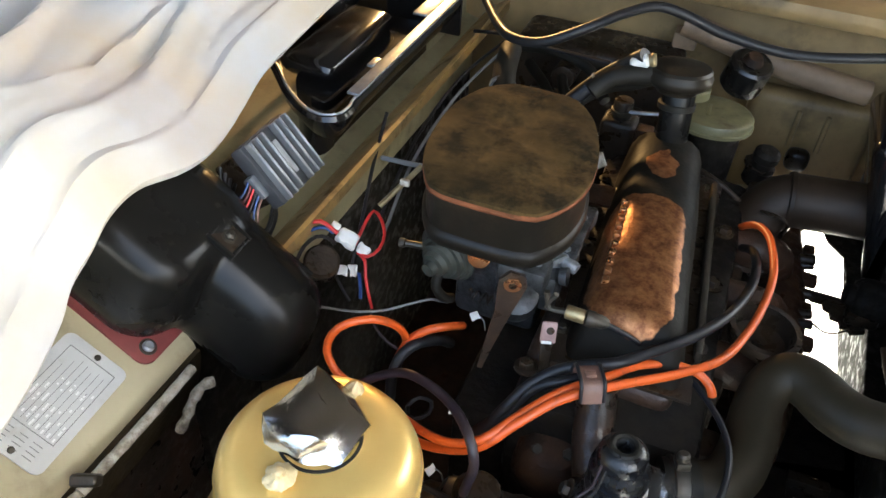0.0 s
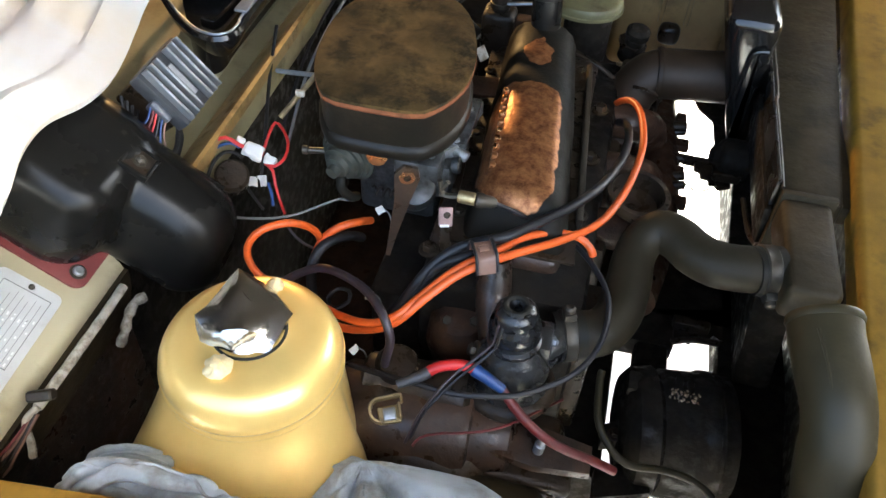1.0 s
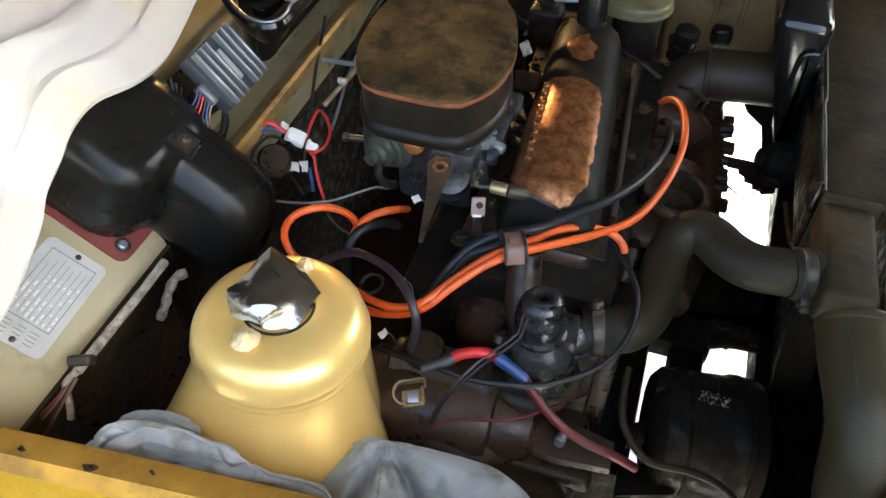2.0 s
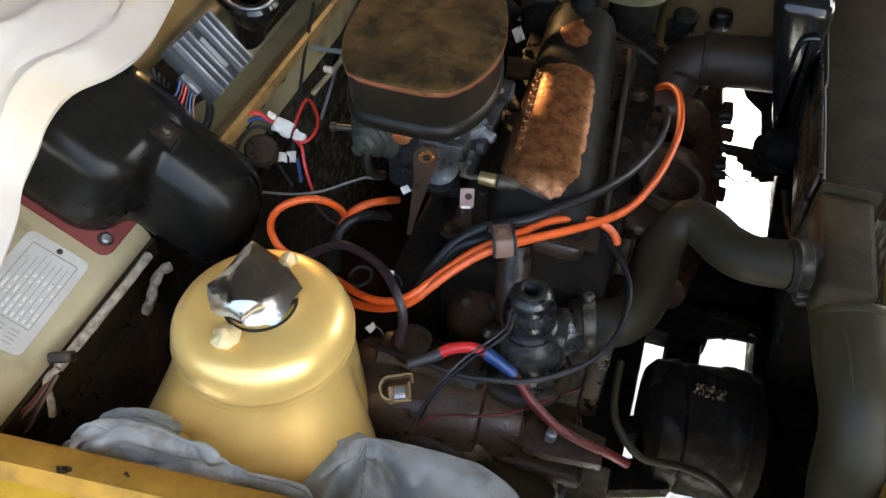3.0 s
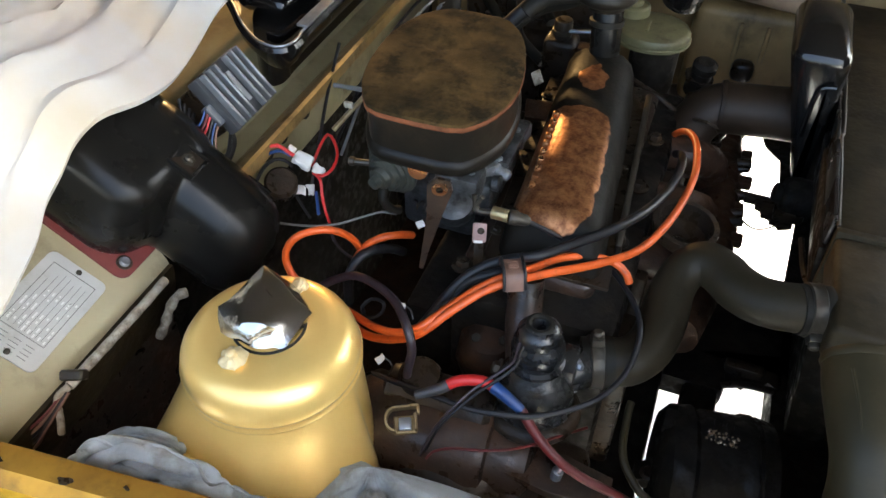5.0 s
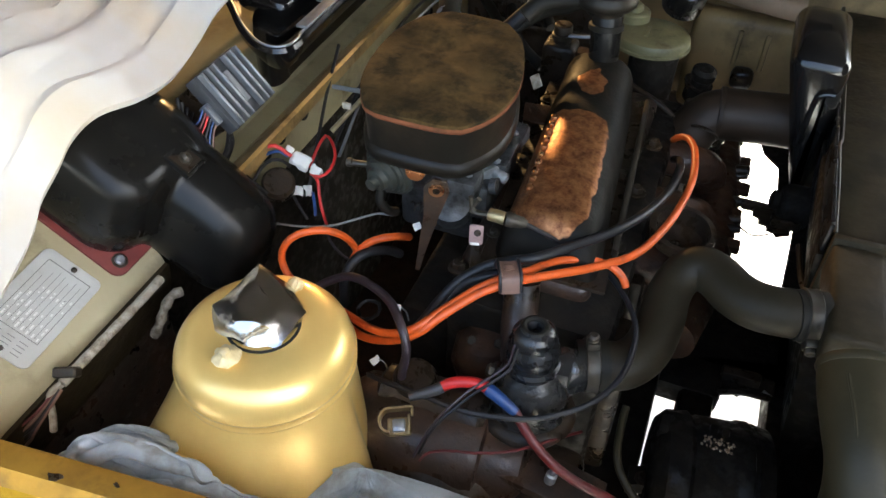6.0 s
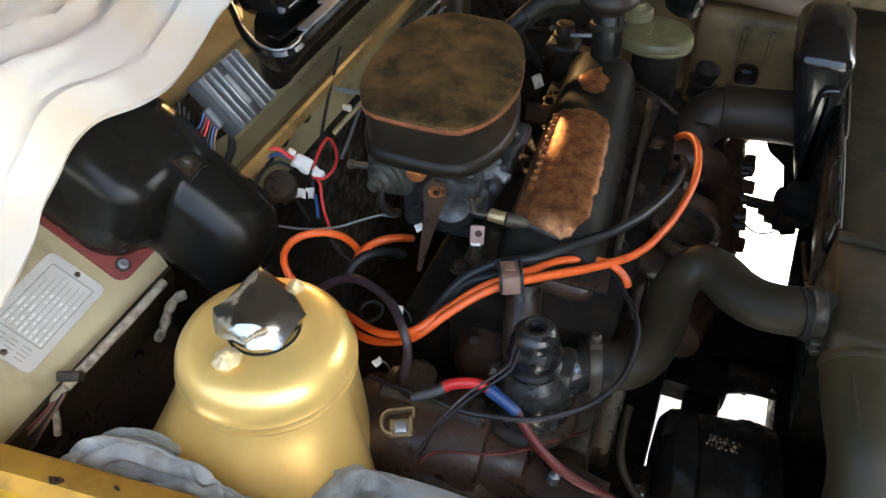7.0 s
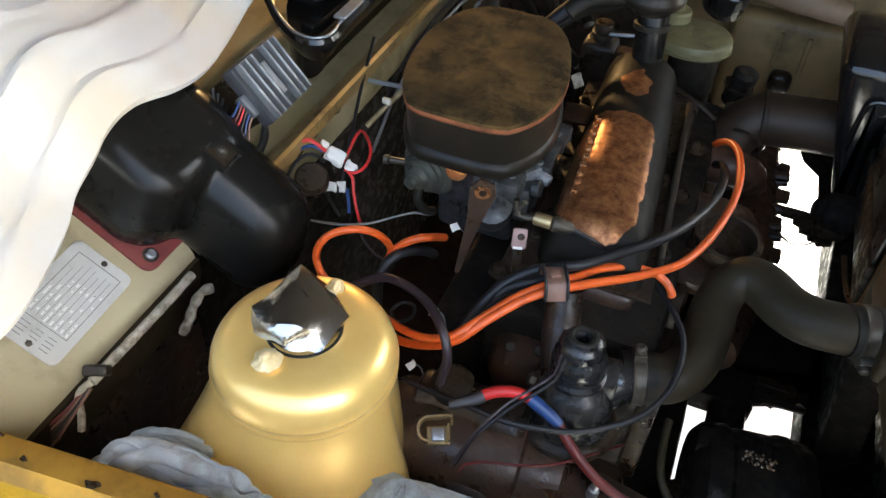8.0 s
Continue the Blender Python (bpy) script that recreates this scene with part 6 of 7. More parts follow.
def gathered(name, label, peak, seed):
    """A rag pinched up at one point, its folds falling away from there like a tent."""
    bm = bmesh.new()
    peak = Vector(peak)
    turns, rows = 260, 70
    deep = [(-1.98, 0.08, 0.003), (-1.55, 0.09, 0.017), (-1.22, 0.06, 0.008), (-0.82, 0.10, 0.018), (-0.52, 0.06, 0.007), (-0.18, 0.12, 0.005)]

    def lift(r, a):
        w = a + 0.30 * noise.noise((r * 16, a * 0.8, seed)) + 0.8 * max(0.0, r - 0.02) * math.sin(a * 2.0)
        z = -0.10 * r - 0.9 * max(0.0, r - 0.075) - 2.4 * max(0.0, r - 0.11) + 0.0085 * math.cos(w * 5.3 + 0.7) * min(1.0, r / 0.06)
        for c, s, h in deep:
            g = (w - c) * max(r, 0.010) / (s * 0.06)
            z -= h * min(1.0, r / 0.014) * math.exp(-g * g) * (1.0 - 0.35 * min(1.0, r / 0.09))
            g = (w - c - 0.16) * max(r, 0.010) / (s * 0.05)
            z += 0.30 * h * min(1.0, r / 0.050) * math.exp(-g * g)
        z -= 0.0080 * math.exp(-abs(noise.noise((r * 26, w * 2.6, seed + 2))) / 0.07) * min(1.0, r / 0.02)
        z -= 0.011 * math.exp(-(r / 0.016) ** 2)
        z += 0.0022 * noise.noise((r * 90, w * 4, seed)) + 0.0010 * noise.noise((r * 200, w * 11, seed + 5))
        return z

    def reach(a):
        return 0.022 + 0.096 / (1 + math.exp(-(a + 2.12) / 0.10)) / (1 + math.exp((a - 0.30) / 0.12)) + 0.012 * max(0.0, math.cos(a + 0.6)) + 0.010 * noise.noise((math.cos(a) * 2, math.sin(a) * 2, seed))

    def spot(r, a):
        back = max(0.0, math.sin(a))
        k = 1.0 - 0.82 * back ** 0.8
        return Vector((peak.x + r * math.cos(a) * (1 - 0.25 * back), peak.y + r * math.sin(a) * k, peak.z + lift(r, a) - 1.6 * r * back ** 1.5))

    rings = []
    for i in range(1, rows + 1):
        rings.append([bm.verts.new(spot(reach(-math.pi + 2 * math.pi * j / turns) * (i / rows) ** 1.25, -math.pi + 2 * math.pi * j / turns)) for j in range(turns)])
    top = bm.verts.new(peak - Vector((0, 0, 0.011)))
    for j in range(turns):
        bm.faces.new((rings[0][j], rings[0][(j + 1) % turns], top))
    for a, c in zip(rings, rings[1:]):
        for j in range(turns):
            bm.faces.new((a[j], a[(j + 1) % turns], c[(j + 1) % turns], c[j]))
    for v in bm.verts:
        v.co.z = min(v.co.z, peak.z - 0.008 - 0.9 * max(0.0, v.co.y - peak.y + 0.010) - 0.5 * max(0.0, peak.x - 0.006 - v.co.x))
    for k in range(8):
        bmesh.ops.smooth_vert(bm, verts=bm.verts, factor=0.5, use_axis_x=True, use_axis_y=True, use_axis_z=True)
    bmesh.ops.recalc_face_normals(bm, faces=bm.faces)
    bmesh.ops.solidify(bm, geom=list(bm.faces), thickness=0.0020)
    rag = solo(name, bm, M_RAG, label, "rag")
    for k in range(13):
        a, b = spot(0.022 + 0.006 * k, -1.28), spot(0.0255 + 0.006 * k, -1.27)
        part("stitch", tubed([a + Vector((0, 0, 0.0005)), (a + b) / 2 + Vector((0, 0, 0.001)), b + Vector((0, 0, 0.0005))], 0.0007, 6, 0.002), M_STITCH, rag, "grey-blue stitch")
    return rag


def white_cloth():
    """A sheet over the scuttle: its hem hangs over the bulkhead, long folds run away from it."""
    hem = smooth_line([(-0.385, 0.130, 0.925), (-0.386, 0.170, 0.925), (-0.384, 0.208, 0.929), (-0.401, 0.266, 0.936), (-0.412, 0.294, 0.946), (-0.413, 0.318, 0.958), (-0.416, 0.341, 0.968), (-0.417, 0.371, 0.970), (-0.411, 0.410, 0.962), (-0.423, 0.462, 0.948), (-0.442, 0.525, 0.943), (-0.452, 0.575, 0.950), (-0.455, 0.63, 0.955), (-0.46, 0.70, 0.958), (-0.465, 0.80, 0.96)], 0.006)
    bm = bmesh.new()
    rows = []
    n = 105
    for i, p in enumerate(hem):
        row = []
        for j in range(-2, n + 1):
            s = max(0, j) / n
            reach = 0.42 * s ** 1.1
            q = p + Vector((-reach, -0.10 * s, 0))
            lift = 0.030 * (1 - math.exp(-reach / 0.03)) + 0.22 * reach
            along = i * 0.006
            drift = 0.005 * noise.noise((along * 3.0, 0.0, 4.0)) + 0.002 * noise.noise((along * 9.0, 1.0, 4.0))
            fold = 0.014 * noise.noise((reach * 9 - along * 1.5, along * 1.6, 4.0)) + 0.006 * noise.noise((reach * 24, along * 7.0, 9.0))
            for k, (c, w, h, tilt) in enumerate(((0.018, 0.006, 0.006, 0.01), (0.050, 0.010, 0.009, 0.06), (0.092, 0.007, 0.008, -0.09), (0.125, 0.014, 0.015, 0.12), (0.180, 0.009, 0.010, -0.05), (0.225, 0.016, 0.016, 0.16), (0.285, 0.010, 0.012, 0.02), (0.335, 0.015, 0.014, -0.12))):
                d = (reach - c - drift * (0.3 + 8 * c) - tilt * (along - 0.25)) / (0.75 * w)
                fade = 0.55 + 0.45 * noise.noise((along * 5 + 3 * k, k * 2.7, 1.0))
                fold += 1.7 * h * fade * (math.exp(-d * d) - 0.8 * math.exp(-(d - 1.5) ** 2 * 2.2))
            fold -= 0.0042 * math.exp(-abs(noise.noise((reach * 30 - along * 5, along * 3.0, 13.0))) / 0.05)
            z = q.z + lift + fold * min(1.0, 0.25 + reach / 0.05)
            if j < 0:
                q = p + Vector((0.002 * j, 0, 0))
                z = p.z + 0.004 * j
            row.append(bm.verts.new((q.x, q.y, z)))
        rows.append(row)
    for a, c in zip(rows, rows[1:]):
        for j in range(len(a) - 1):
            bm.faces.new((a[j], a[j + 1], c[j + 1], c[j]))
    bmesh.ops.smooth_vert(bm, verts=bm.verts, factor=0.5, use_axis_x=False, use_axis_y=False, use_axis_z=True)
    bmesh.ops.recalc_face_normals(bm, faces=bm.faces)
    bmesh.ops.solidify(bm, geom=list(bm.faces), thickness=0.0018)
    solo("dust_sheet", bm, M_CLOTH, "creased white cotton sheet draped over the scuttle", "sheet")


def rags():
    twisted("rag", "twisted pale blue-grey rag tucked beside the canister", [(-0.3155, 0.1715, 0.8580), (-0.3090, 0.1759, 0.8640), (-0.2927, 0.1834, 0.8640), (-0.2725, 0.1871, 0.8640), (-0.2500, 0.1859, 0.8620), (-0.2267, 0.1827, 0.8600), (-0.2053, 0.1817, 0.8570), (-0.1836, 0.1824, 0.8520), (-0.1637, 0.1862, 0.8450)], 0.0108, 3.0, 3, 2.6)
    twisted("rag", "pale blue-grey rag squeezed against the wing rail", [(-0.3071, 0.1706, 0.8560), (-0.2911, 0.1696, 0.8580), (-0.2758, 0.1681, 0.8580), (-0.2597, 0.1682, 0.8580), (-0.2421, 0.1708, 0.8560), (-0.2162, 0.1723, 0.8530), (-0.1912, 0.1736, 0.8470)], 0.0105, 8.0, 3, 1.8)
    twisted("rag", "grubby grey rag end in the shade behind the canister", [(-0.3274, 0.1976, 0.8300), (-0.3155, 0.2055, 0.8350), (-0.3011, 0.2106, 0.8350), (-0.2875, 0.2122, 0.8320), (-0.2765, 0.2128, 0.8250)], 0.0085, 5.0, 3, 0.8)
    twisted("rag", "frayed strip of pale rag over the wing rail", [(-0.3165, 0.1636, 0.8700), (-0.3123, 0.1688, 0.8720), (-0.3116, 0.1758, 0.8680), (-0.3110, 0.1799, 0.8620)], 0.0026, 6.0, 2, 0.6)
    gathered("rag", "bunched pale blue-grey rag with a stitched seam", (-0.1567, 0.2560, 0.8360), 12.0)


# ---------------------------------------------------------------- wiring
def cables():
    t = thing("ignition_lead", LEAD_A[0], "bright orange silicone ignition lead", "ignition lead", "ignition leads")
    part("lead", tubed(LEAD_A, 0.0035, 12), M_ORANGE, t)
    part("plug_boot", rod((-0.047, 0.752, 0.790), (-0.026, 0.735, 0.806), 0.009, 0.002), M_RUBBER, t)
    for pts, r in ((LEAD_B, 0.0033), (LEAD_C, 0.0036)):
        t = thing("ignition_lead", pts[0], "bright orange silicone ignition lead", "ignition lead", "ignition leads")
        part("lead", tubed(pts, r, 12), M_ORANGE, t)
    for pts in (BLACK_A, BLACK_B):
        t = thing("ignition_lead", pts[0], "dull black ignition lead in the brown clip", "ignition lead", "ignition leads")
        part("lead", tubed(pts, 0.0040, 12), M_CABLE, t)
    # the clip that gathers them
    c = thing("lead_clip", (-0.112, 0.43, 0.85), "brown leather-like clip gathering the ignition leads", "cable clip")
    m = frame_at((-0.1113, 0.4192, 0.8735), (0.0161, 0.0078, 0.0000), (-0.0192, 0.0371, 0.0000))
    bm = bmesh.new()
    rows = []
    for i in range(17):
        y = 0.0142 * (i - 8) / 8
        z = 0.0045 - 0.0135 * abs(y / 0.0142) ** 5
        rows.append([bm.verts.new(m @ Vector((x, y * (1 + 0.03 * (z < -0.004)), z + dz))) for x, dz in ((-0.0078, 0.0012), (-0.0066, 0.0), (0.0066, 0.0), (0.0078, 0.0012))])
    for p, q in zip(rows, rows[1:]):
        for k in range(3):
            bm.faces.new((p[k], p[k + 1], q[k + 1], q[k]))
    bmesh.ops.recalc_face_normals(bm, faces=bm.faces)
    bmesh.ops.solidify(bm, geom=list(bm.faces), thickness=0.0014)
    part("strap", bm, M_TANCLIP, c)
    for x in (-0.0080, 0.0080):
        part("rim", tubed([m @ Vector((x, 0.0142 * (i - 6) / 6, 0.0058 - 0.0135 * abs((i - 6) / 6) ** 5)) for i in range(13)], 0.0013, 8, 0.003), M_CABLE, c, "dark rolled rim")
    part("buckle", boxed((-0.0040, -0.0030, 0.0044), (0.0040, 0.0030, 0.0058), 0.0012, 2, m), M_TANCLIP, c)

    def wire(name, pts, r, mat, label, cat="wire", seg=8):
        t = solo(name, tubed(pts, r, seg), mat, label, cat)
        return t

    wire("thin_cable", THIN_LOOP, 0.0024, M_CABLE, "thin black cable looped round the thermostat", "cable")
    wire("breather_tube", PURPLE, 0.0036, M_PURPLE, "faded purple-black breather tube", "tube", 12)
    wire("rubber_tube", ARC, 0.0046, M_CABLE, "black rubber tube bent in an arc", "tube", 12)
    wire("small_tube", ARC2, 0.0018, M_CABLE, "small black coiled tube", "tube")
    wire("sensor_wire", TWIN_A, 0.0012, M_PURPLE, "thin sensor wire out of the rubber boot", "wire")
    wire("sensor_wire", TWIN_B, 0.0012, M_CABLE, "thin sensor wire out of the rubber boot", "wire")
    wire("thin_red_wire", RED_THIN, 0.0011, M_DULLRED, "thin dirty red wire across the gearbox", "wire")
    wire("thin_grey_wire", GREY_THIN, 0.0012, M_GREYWIRE, "thin grey wire to the vacuum capsule", "wire")
    wire("overhead_cable", BIG_CABLE, 0.0050, M_CABLE, "thick black cable strung across the bay", "cable", 14)
    wire("overhead_wire", GREY_TOP, 0.0022, M_CABLE, "thin black wire across the bay", "wire")
    wire("violet_wire", VIOLET, 0.0014, M_PURPLE, "thin violet wire behind the canister", "wire")
    h = thing("wire_connector", (-0.343, 0.508, 0.84), "white taped connector with red and blue wires", "connector")
    m = frame_at((-0.340, 0.508, 0.852), (0.75, 0.05, -0.35), (0.1, 0.9, 0.3))
    part("shell", crumpled(boxed((-0.009, -0.007, -0.004), (0.009, 0.006, 0.004), 0.002, 2, m)), M_WHITE, h)
    part("tape_tail", crumpled(boxed((-0.017, -0.001, -0.003), (-0.010, 0.005, 0.003), 0.0015, 1, m)), M_WHITE, h)
    part("tape_tail", crumpled(boxed((0.011, -0.006, -0.003), (0.022, 0.003, 0.003), 0.0015, 1, m)), M_WHITE, h)
    part("red_wire", tubed(RED_ARC, 0.0019, 8), M_RED, h)
    part("blue_wire", tubed(BLUE_ARC, 0.0017, 8), M_BLUE, h)
    part("black_wire", tubed(DARK_ARC, 0.0017, 8), M_CABLE, h)
    part("red_loop", tubed(RED_LOOP, 0.0015, 8), M_RED, h)
    part("red_drop", tubed(RED_DOWN, 0.0016, 8), M_RED, h)
    part("blue_drop", tubed(BLUE_DOWN, 0.0016, 8), M_BLUE, h)
    part("black_loop", tubed(BLACK_LOOP, 0.0015, 8), M_CABLE, h)
    m = frame_at((-0.340, 0.500, 0.822), (0.9, 0.1, 0.1), (0, 0.6, 0.8))
    part("paper_flag", crumpled(boxed((-0.012, -0.005, -0.001), (0.002, 0.004, 0.001), 0.0005, 1, m)), M_WHITE, h)
    part("paper_flag", crumpled(boxed((0.004, -0.005, -0.001), (0.012, 0.006, 0.001), 0.0005, 1, m)), M_WHITE, h)
    part("brass_spade", boxed((-0.378, 0.478, 0.848), (-0.370, 0.486, 0.856), 0.001), M_BRASS, h)
    n = thing("relay_drum", (-0.356, 0.49, 0.82), "round black relay under the wires", "relay")
    part("drum", turned((-0.358, 0.492, 0.825), (0.3, -0.4, 0.8), [(0.013, 0), (0.0155, 0.003), (0.0155, 0.014), (0.013, 0.017), (0, 0.017)], 30), M_GRIME, n)
    for at in ((-0.3930, 0.5550, 0.835), (-0.3925, 0.5250, 0.834), (-0.3920, 0.6000, 0.836)):
        g = thing("grommet", at, "black rubber grommet in the bulkhead", "grommet", "bulkhead grommets")
        part("ring", turned(at, (1, 0, 0.2), [(0.006, 0), (0.0095, 0.0), (0.0095, 0.003), (0.006, 0.004), (0, 0.002)], 22), M_RUBBER, g)
    t = thing("taped_harness", (-0.388, 0.29, 0.80), "wiring harness wrapped in grubby white tape", "wiring harness")
    part("wrap", tubed(TAPED, 0.0038, 12, 0.004, lambda s: 1 + 0.05 * math.sin(s * 41)), M_TAPE, t)
    part("loose_end", tubed(TAPED_LOOSE, 0.0028, 8), M_TAPE, t)
    part("second_wrap", tubed(TAPED_2, 0.0042, 10, 0.004, lambda s: 1 + 0.2 * math.sin(s * 23)), M_TAPE, t)
    m = frame_at((-0.388, 0.239, 0.832), (0.9, 0.3, 0.1), (0.1, 0.6, 0.5))
    part("p_clip", boxed((-0.008, -0.004, -0.005), (0.010, 0.004, 0.006), 0.0015, 1, m), M_ZINC, t)
    for k in range(5):
        part("bare_wire", tubed([(-0.389 + 0.001 * k, 0.228, 0.826), (-0.394, 0.212 - 0.002 * k, 0.818 - 0.003 * k), (-0.402, 0.196, 0.812 - 0.005 * k), (-0.425, 0.175, 0.80 - 0.006 * k)], 0.0013, 7), (M_DULLRED, M_TANCLIP, M_CABLE, M_PURPLE, M_TANCLIP)[k], t)
    for k, (pts, mat) in enumerate((([(-0.375, 0.66, 0.885), (-0.365, 0.61, 0.86), (-0.352, 0.56, 0.835), (-0.345, 0.52, 0.80)], M_CABLE),
                                   ([(-0.340, 0.92, 0.86), (-0.352, 0.80, 0.862), (-0.352, 0.68, 0.85), (-0.345, 0.58, 0.82)], M_CABLE),
                                   ([(-0.335, 0.92, 0.855), (-0.345, 0.78, 0.855), (-0.344, 0.66, 0.842), (-0.335, 0.57, 0.815)], M_GREYWIRE))):
        wire("loom_wire", pts, 0.0018, mat, "dark wire of the loom along the bulkhead", "wire")
    wire("low_cable", [(-0.0013, 0.4072, 0.7750), (-0.0015, 0.3978, 0.7720), (0.0013, 0.3680, 0.7650), (0.0110, 0.3524, 0.7580), (0.0295, 0.3418, 0.7500), (0.0607, 0.3486, 0.7420), (0.0841, 0.3488, 0.7360), (0.0999, 0.3429, 0.7300), (0.1077, 0.3359, 0.7220)], 0.0032, M_DUCT, "dusty tan-black cable beside the alternator", "cable", 10)


# ---------------------------------------------------------------- far side
def far_side():
    e = thing("brake_reservoir", (-0.075, 0.86, 0.78), "brake fluid reservoir with a sage green lid", "reservoir")
    c = (-0.074, 0.860)
    part("bowl", turned((c[0], c[1], 0.775), (0, 0, 1), [(0.024, 0), (0.027, 0.004), (0.028, 0.06), (0.028, 0.0762)], 32), M_SHADEBLACK, e)
    lid = part("lid", turned((-0.081, 0.858, 0.850), (0, 0, 1), [(0.037, 0), (0.040, 0.001), (0.040, 0.004), (0.0385, 0.005), (0.0385, 0.011), (0.037, 0.0135), (0.033, 0.015), (0, 0.0155)], 48, lambda d, h: 1 + 0.12 * d.x * d.x), M_GREENCAP, e, "sage green plastic lid")
    part("lid_boss", turned((-0.108, 0.882, 0.863), (0, 0, 1), [(0.019, 0), (0.0185, 0.011), (0.016, 0.013), (0.010, 0.013), (0.0095, 0.018), (0.007, 0.020), (0, 0.020)], 28), M_GREENCAP, lid)
    part("lid_bead", boxed((-0.088, 0.842, 0.864), (-0.084, 0.868, 0.8668), 0.001), M_GREENCAP, lid)
    m = thing("master_cylinder", (-0.03, 0.80, 0.76), "oily dark master cylinder behind the engine", "master cylinder")
    part("cylinder", rod((-0.09, 0.80, 0.79), (0.00, 0.805, 0.79), 0.018, 0.004, 24), M_GRIME, m)
    part("end_cap", turned((0.0, 0.805, 0.79), (1, 0, 0.2), [(0.020, 0), (0.024, 0.004), (0.024, 0.018), (0.016, 0.024), (0.010, 0.025)], 24), M_GRIME, m)
    part("union", bolt_bm((-0.02, 0.80, 0.808), r=0.007, h=0.014), M_ZINC, m)
    p = thing("brake_pipe", (-0.06, 0.79, 0.82), "thin dark brake pipe", "pipe")
    part("pipe", tubed([(-0.085, 0.775, 0.842), (-0.055, 0.765, 0.835), (-0.03, 0.765, 0.82), (-0.005, 0.78, 0.805)], 0.0026, 8), M_GRIME, p)
    g = thing("ignition_coil", (-0.045, 0.945, 0.88), "dark ignition coil with a white rim", "coil")
    part("can", turned((-0.062, 0.94, 0.86), (0.2, -0.3, 1), [(0.020, 0), (0.024, 0.003), (0.024, 0.035), (0.021, 0.038)], 28), M_BLACK, g)
    part("terminal", turned((-0.056, 0.930, 0.894), (0.2, -0.3, 1), [(0.010, 0), (0.012, 0.003), (0.008, 0.010), (0.004, 0.011)], 18), M_RUSTY, g)
    b = thing("far_bracket", (0.01, 1.0, 0.74), "pressed tan bracket on the far inner wing", "bracket")
    bm = bmesh.new()
    box(bm, (-0.045, 0.985, 0.70), (0.10, 1.018, 0.84), 0.012, 3)
    for x in (0.012, 0.045):
        box(bm, (x, 0.981, 0.775), (x + 0.006, 0.992, 0.825), 0.002)
    part("pressing", bm, M_FAR, b)
    part("dark_lug", boxed((0.016, 0.968, 0.750), (0.044, 0.99, 0.778), 0.009, 3), M_GRIME, b)
    r = thing("tan_rail", (0.0, 0.97, 0.87), "faded tan painted rail on the far wing", "rail")
    part("rail", tubed([(-0.14, 0.975, 0.905), (-0.08, 0.972, 0.893), (-0.02, 0.970, 0.880), (0.04, 0.970, 0.872), (0.075, 0.972, 0.868)], 0.014, 14), M_TAN, r)
    h = thing("heater_hose", (-0.27, 0.74, 0.85), "black heater hose with a clip", "hose")
    part("hose", tubed([(-0.262, 0.68, 0.865), (-0.275, 0.72, 0.885), (-0.290, 0.76, 0.90), (-0.300, 0.81, 0.905)], 0.012, 14), M_RUBBER, h)
    part("clip", turned((-0.286, 0.745, 0.893), (-0.3, 0.85, 0.35), [(0.0122, 0), (0.0135, 0.001), (0.0135, 0.006), (0.0122, 0.007)], 24), M_LEAD, h)
    q = thing("link_rod", (-0.32, 0.52, 0.87), "thin pale throttle link rod", "rod")
    part("rod", tubed([(-0.352, 0.600, 0.875), (-0.325, 0.595, 0.880), (-0.295, 0.590, 0.886)], 0.0024, 8), M_GREYWIRE, q)
    s = thing("brass_link", (-0.315, 0.55, 0.85), "bright brass coloured linkage bar", "linkage")
    part("bar", tubed([(-0.335, 0.560, 0.852), (-0.322, 0.575, 0.868), (-0.308, 0.590, 0.885)], 0.0026, 8), M_BRASS, s)
    k = thing("exhaust_pipe", (0.0, 0.80, 0.70), "sooty black exhaust down-pipe", "exhaust")
    part("pipe", tubed([(0.0, 0.80, 0.76), (0.012, 0.83, 0.735), (0.018, 0.87, 0.70), (0.018, 0.90, 0.62)], 0.021, 16), M_GRIME, k)
    j = thing("pale_gusset", (-0.005, 0.90, 0.70), "pale grey triangular gusset plate", "gusset")
    part("plate", prism([(-0.02, 0.84), (0.05, 0.86), (0.01, 0.93), (-0.03, 0.92)], 0.742, 0.746), M_CREAM, j)


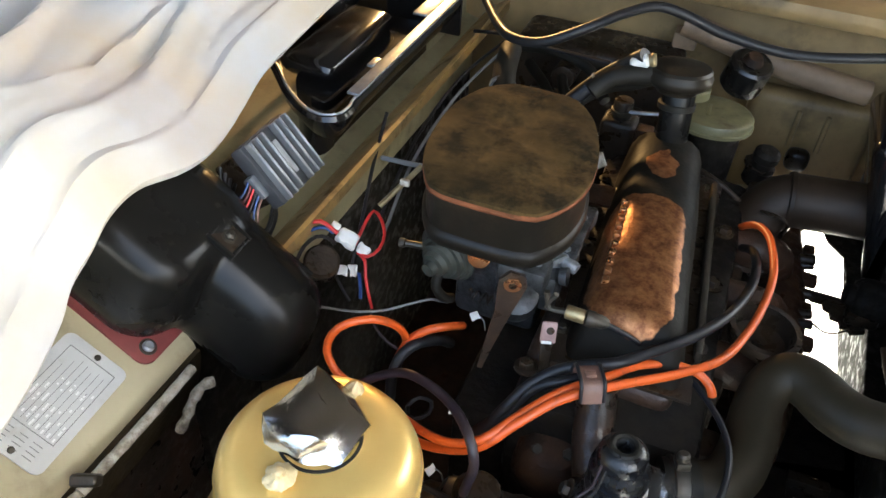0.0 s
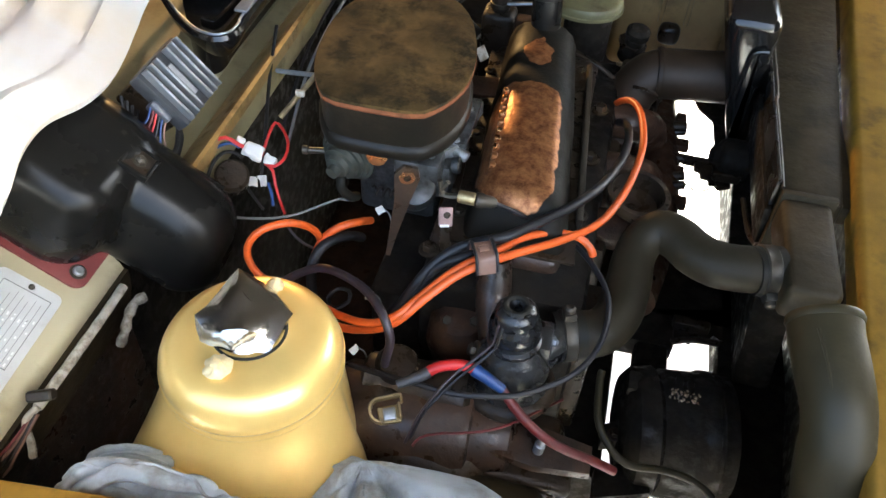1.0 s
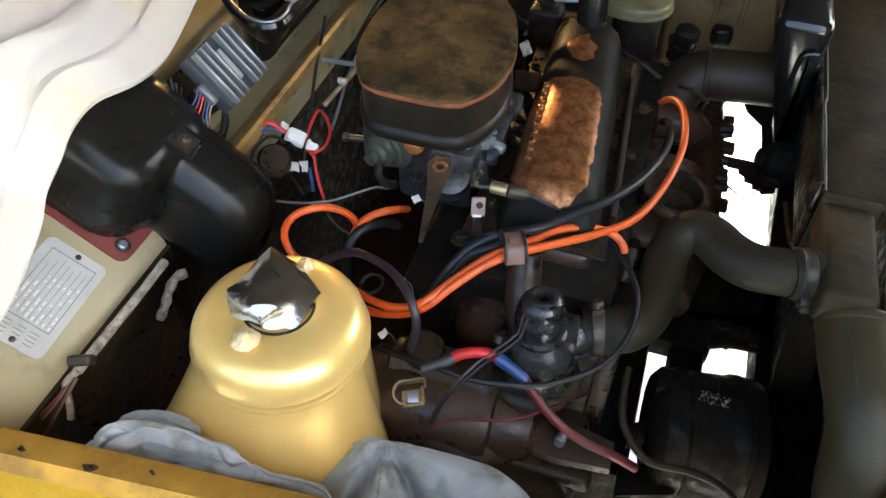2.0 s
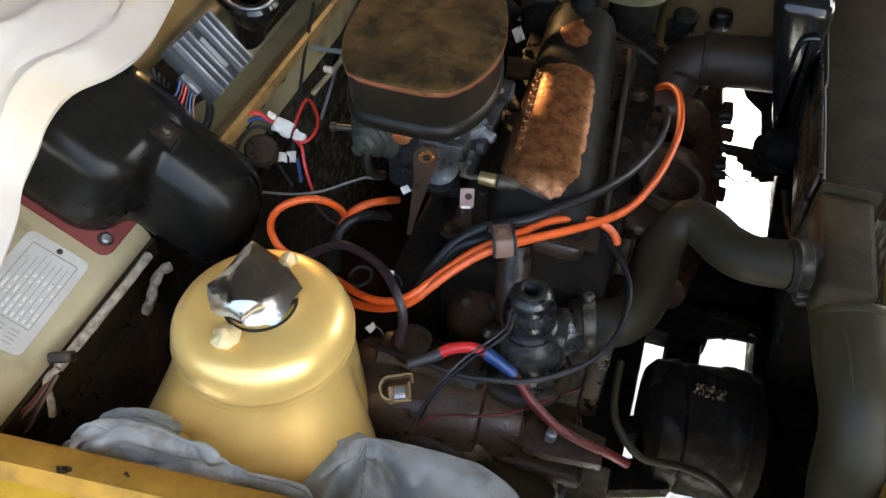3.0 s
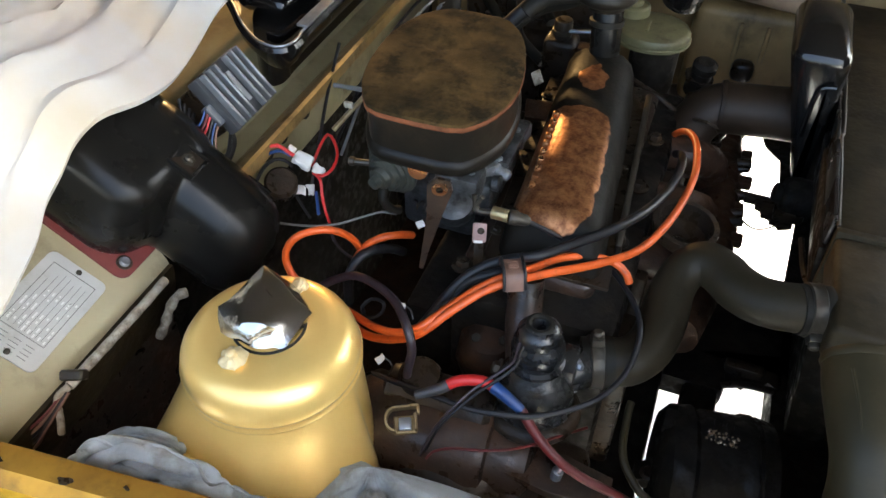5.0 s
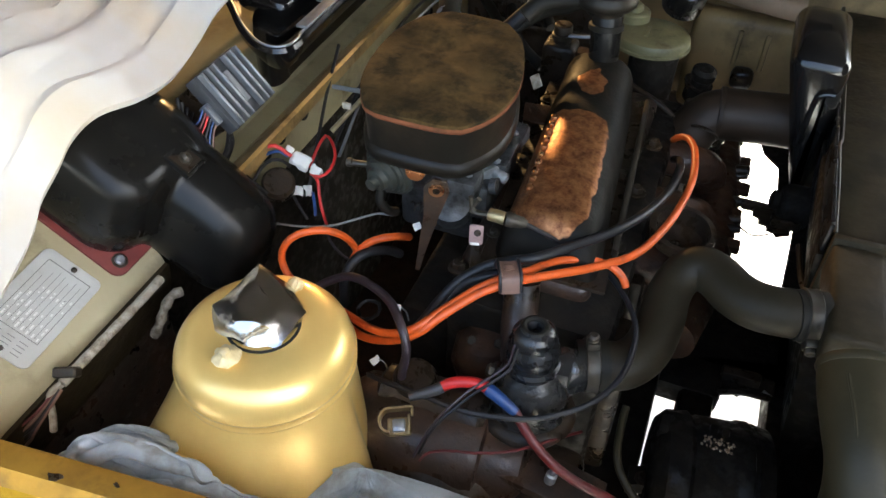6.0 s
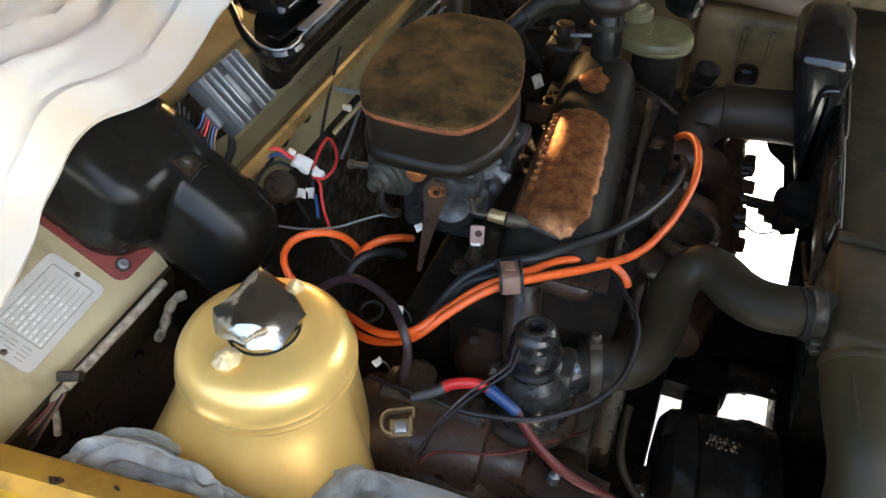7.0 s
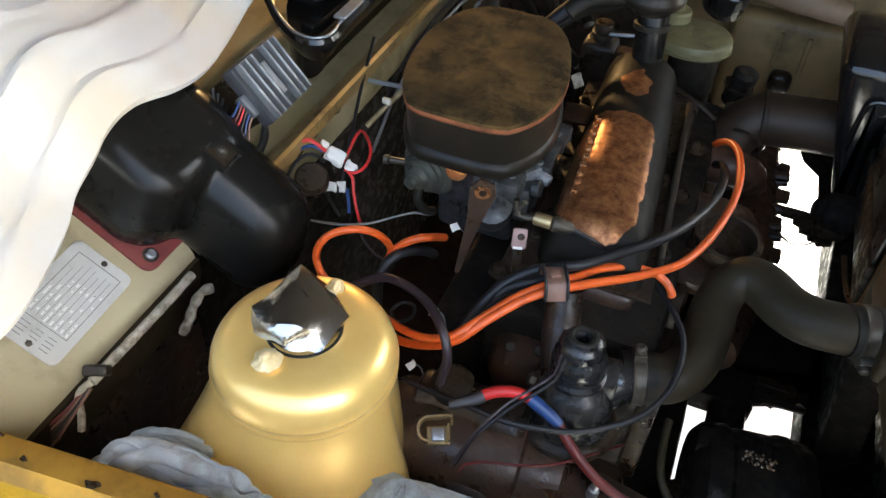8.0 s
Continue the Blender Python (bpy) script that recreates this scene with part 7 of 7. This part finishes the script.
def rear_clutter():
    v = thing("vent_hose", (-0.15, 0.725, 0.96), "dark vent hose tied with a pale cable tie", "hose")
    part("hose", tubed([(-0.152, 0.726, 0.968), (-0.168, 0.733, 0.952), (-0.186, 0.736, 0.935), (-0.204, 0.728, 0.917), (-0.224, 0.715, 0.895)], 0.0075, 14), M_CABLE, v)
    part("cable_tie", turned((-0.190, 0.735, 0.931), (-0.62, -0.15, -0.68), [(0.0074, 0), (0.0088, 0.0004), (0.0088, 0.0024), (0.0074, 0.003)], 20), M_TAPE, v, "pale cable tie")
    part("second_hose", tubed([(-0.140, 0.735, 0.944), (-0.160, 0.742, 0.930), (-0.182, 0.745, 0.920), (-0.206, 0.735, 0.903), (-0.225, 0.722, 0.880)], 0.0055, 12), M_RUBBER, v)
    h = thing("heater_valve", (-0.165, 0.785, 0.79), "oily black heater valve with a steel lever", "valve")
    part("body", boxed((-0.186, 0.768, 0.78), (-0.150, 0.800, 0.872), 0.006, 3), M_GRIME, h)
    part("neck", rod((-0.168, 0.784, 0.868), (-0.168, 0.784, 0.892), 0.010, 0.002), M_GRIME, h)
    part("lever", tubed([(-0.170, 0.780, 0.880), (-0.152, 0.779, 0.883), (-0.132, 0.780, 0.886)], 0.0022, 8), M_LEAD, h, "bright steel lever")
    part("flange", boxed((-0.150, 0.772, 0.84), (-0.132, 0.790, 0.868), 0.003), M_RUSTY, h)
    part("clamp", turned((-0.168, 0.784, 0.876), (0, 0, 1), [(0.0102, 0), (0.0115, 0.0006), (0.0115, 0.005), (0.0102, 0.0056)], 20), M_ZINC, h)
    b = thing("heater_box", (-0.22, 0.97, 0.78), "grimy black heater box in the far bulkhead corner", "heater box")
    part("casing", boxed((-0.330, 0.925, 0.76), (-0.130, 1.012, 0.868), 0.012, 3), M_GRIME, b)
    part("ridge", boxed((-0.300, 0.918, 0.80), (-0.160, 0.928, 0.812), 0.003), M_GRIME, b)
    part("spigot", rod((-0.255, 0.93, 0.845), (-0.255, 0.885, 0.848), 0.014, 0.002), M_GRIME, b)
    part("white_plate", boxed((-0.150, 0.985, 0.868), (-0.122, 1.010, 0.888), 0.003), M_TAN, b, "small pale plate")
    for pts in ([(-0.320, 0.905, 0.866), (-0.272, 0.895, 0.874), (-0.226, 0.885, 0.866), (-0.196, 0.850, 0.850)], [(-0.255, 0.884, 0.848), (-0.243, 0.850, 0.850), (-0.222, 0.815, 0.842), (-0.190, 0.796, 0.828)], [(-0.300, 0.900, 0.850), (-0.262, 0.850, 0.845), (-0.236, 0.800, 0.826), (-0.220, 0.760, 0.800)]):
        t = solo("heater_tube", tubed(pts, 0.0062, 12), M_RUBBER, "dull black heater tube behind the air filter", "tube", "heater tubes")
    for at, turn in (((-0.2017, 0.4104, 0.8050), 0.3), ((-0.2008, 0.3641, 0.7900), 1.2), ((-0.2166, 0.4911, 0.8250), 0.8)):
        g = thing("cable_tag", at, "small white paper cable tag among the leads", "tag", "cable tags")
        f = frame_at(at, (math.cos(turn), math.sin(turn), 0.1), (-0.3, 0.6, 0.6))
        part("tag", crumpled(boxed((-0.0038, -0.0032, -0.0005), (0.0038, 0.0032, 0.0005), 0.0002, 1, f), 0.0006), M_WHITE, g)
        part("tie", tubed([Vector(at) + Vector((0.003, 0.002, 0)), Vector(at) + Vector((0.007, 0.004, -0.006)), Vector(at) + Vector((0.009, 0.004, -0.016))], 0.0007, 6), M_GREYWIRE, g)
    s = thing("pressure_switch", (-0.0186, 0.8600, 0.8209), "oily dark pressure switch below the green lid", "switch")
    at = Vector((-0.0186, 0.8600, 0.8209))
    part("barrel", turned(at - Vector((0, 0, 0.03)), (0.1, -0.15, 1), [(0.012, 0), (0.015, 0.003), (0.015, 0.022), (0.012, 0.024), (0.012, 0.032), (0.014, 0.034), (0.014, 0.042), (0.009, 0.046), (0, 0.046)], 24), M_SHADEBLACK, s)
    part("hex", lathe(bmesh.new(), at - Vector((0, 0, 0.012)), (0.1, -0.15, 1), [(0.017, 0), (0.017, 0.007)], 6), M_GRIME, s)
    m = thing("mount_plate", (-0.1553, 0.6507, 0.8620), "rusty brown square mounting plate beside the filter", "bracket")
    f = frame_at((-0.1553, 0.6507, 0.8620), (0.95, 0.25, -0.1), (-0.2, 0.9, 0.25))
    part("plate", boxed((-0.014, -0.012, -0.002), (0.014, 0.012, 0.002), 0.0012, 2, f), M_RUSTY, m)
    part("bent_edge", boxed((0.012, -0.012, -0.012), (0.015, 0.012, 0.003), 0.0010, 1, f), M_ZINC, m)
    part("foot", boxed((-0.012, 0.004, -0.030), (0.004, 0.009, -0.002), 0.001, 1, f), M_GRIME, m)
    f = frame_at((-0.1671, 0.6793, 0.8800), (0.8, 0.3, 0.5), (-0.2, 0.8, 0.5))
    part("pale_flag", boxed((-0.005, -0.008, -0.001), (0.005, 0.008, 0.001), 0.0008, 1, f), M_TAPE, m, "small pale flag")


ground()
setting()
engine_block()
rocker_cover()
air_filter()
carburettor()
thermostat()
starter()
radiator_side()
cover_box()
id_plate()
regulator()
tray()
gold_canister()
white_cloth()
rags()
cables()
far_side()
rear_clutter()
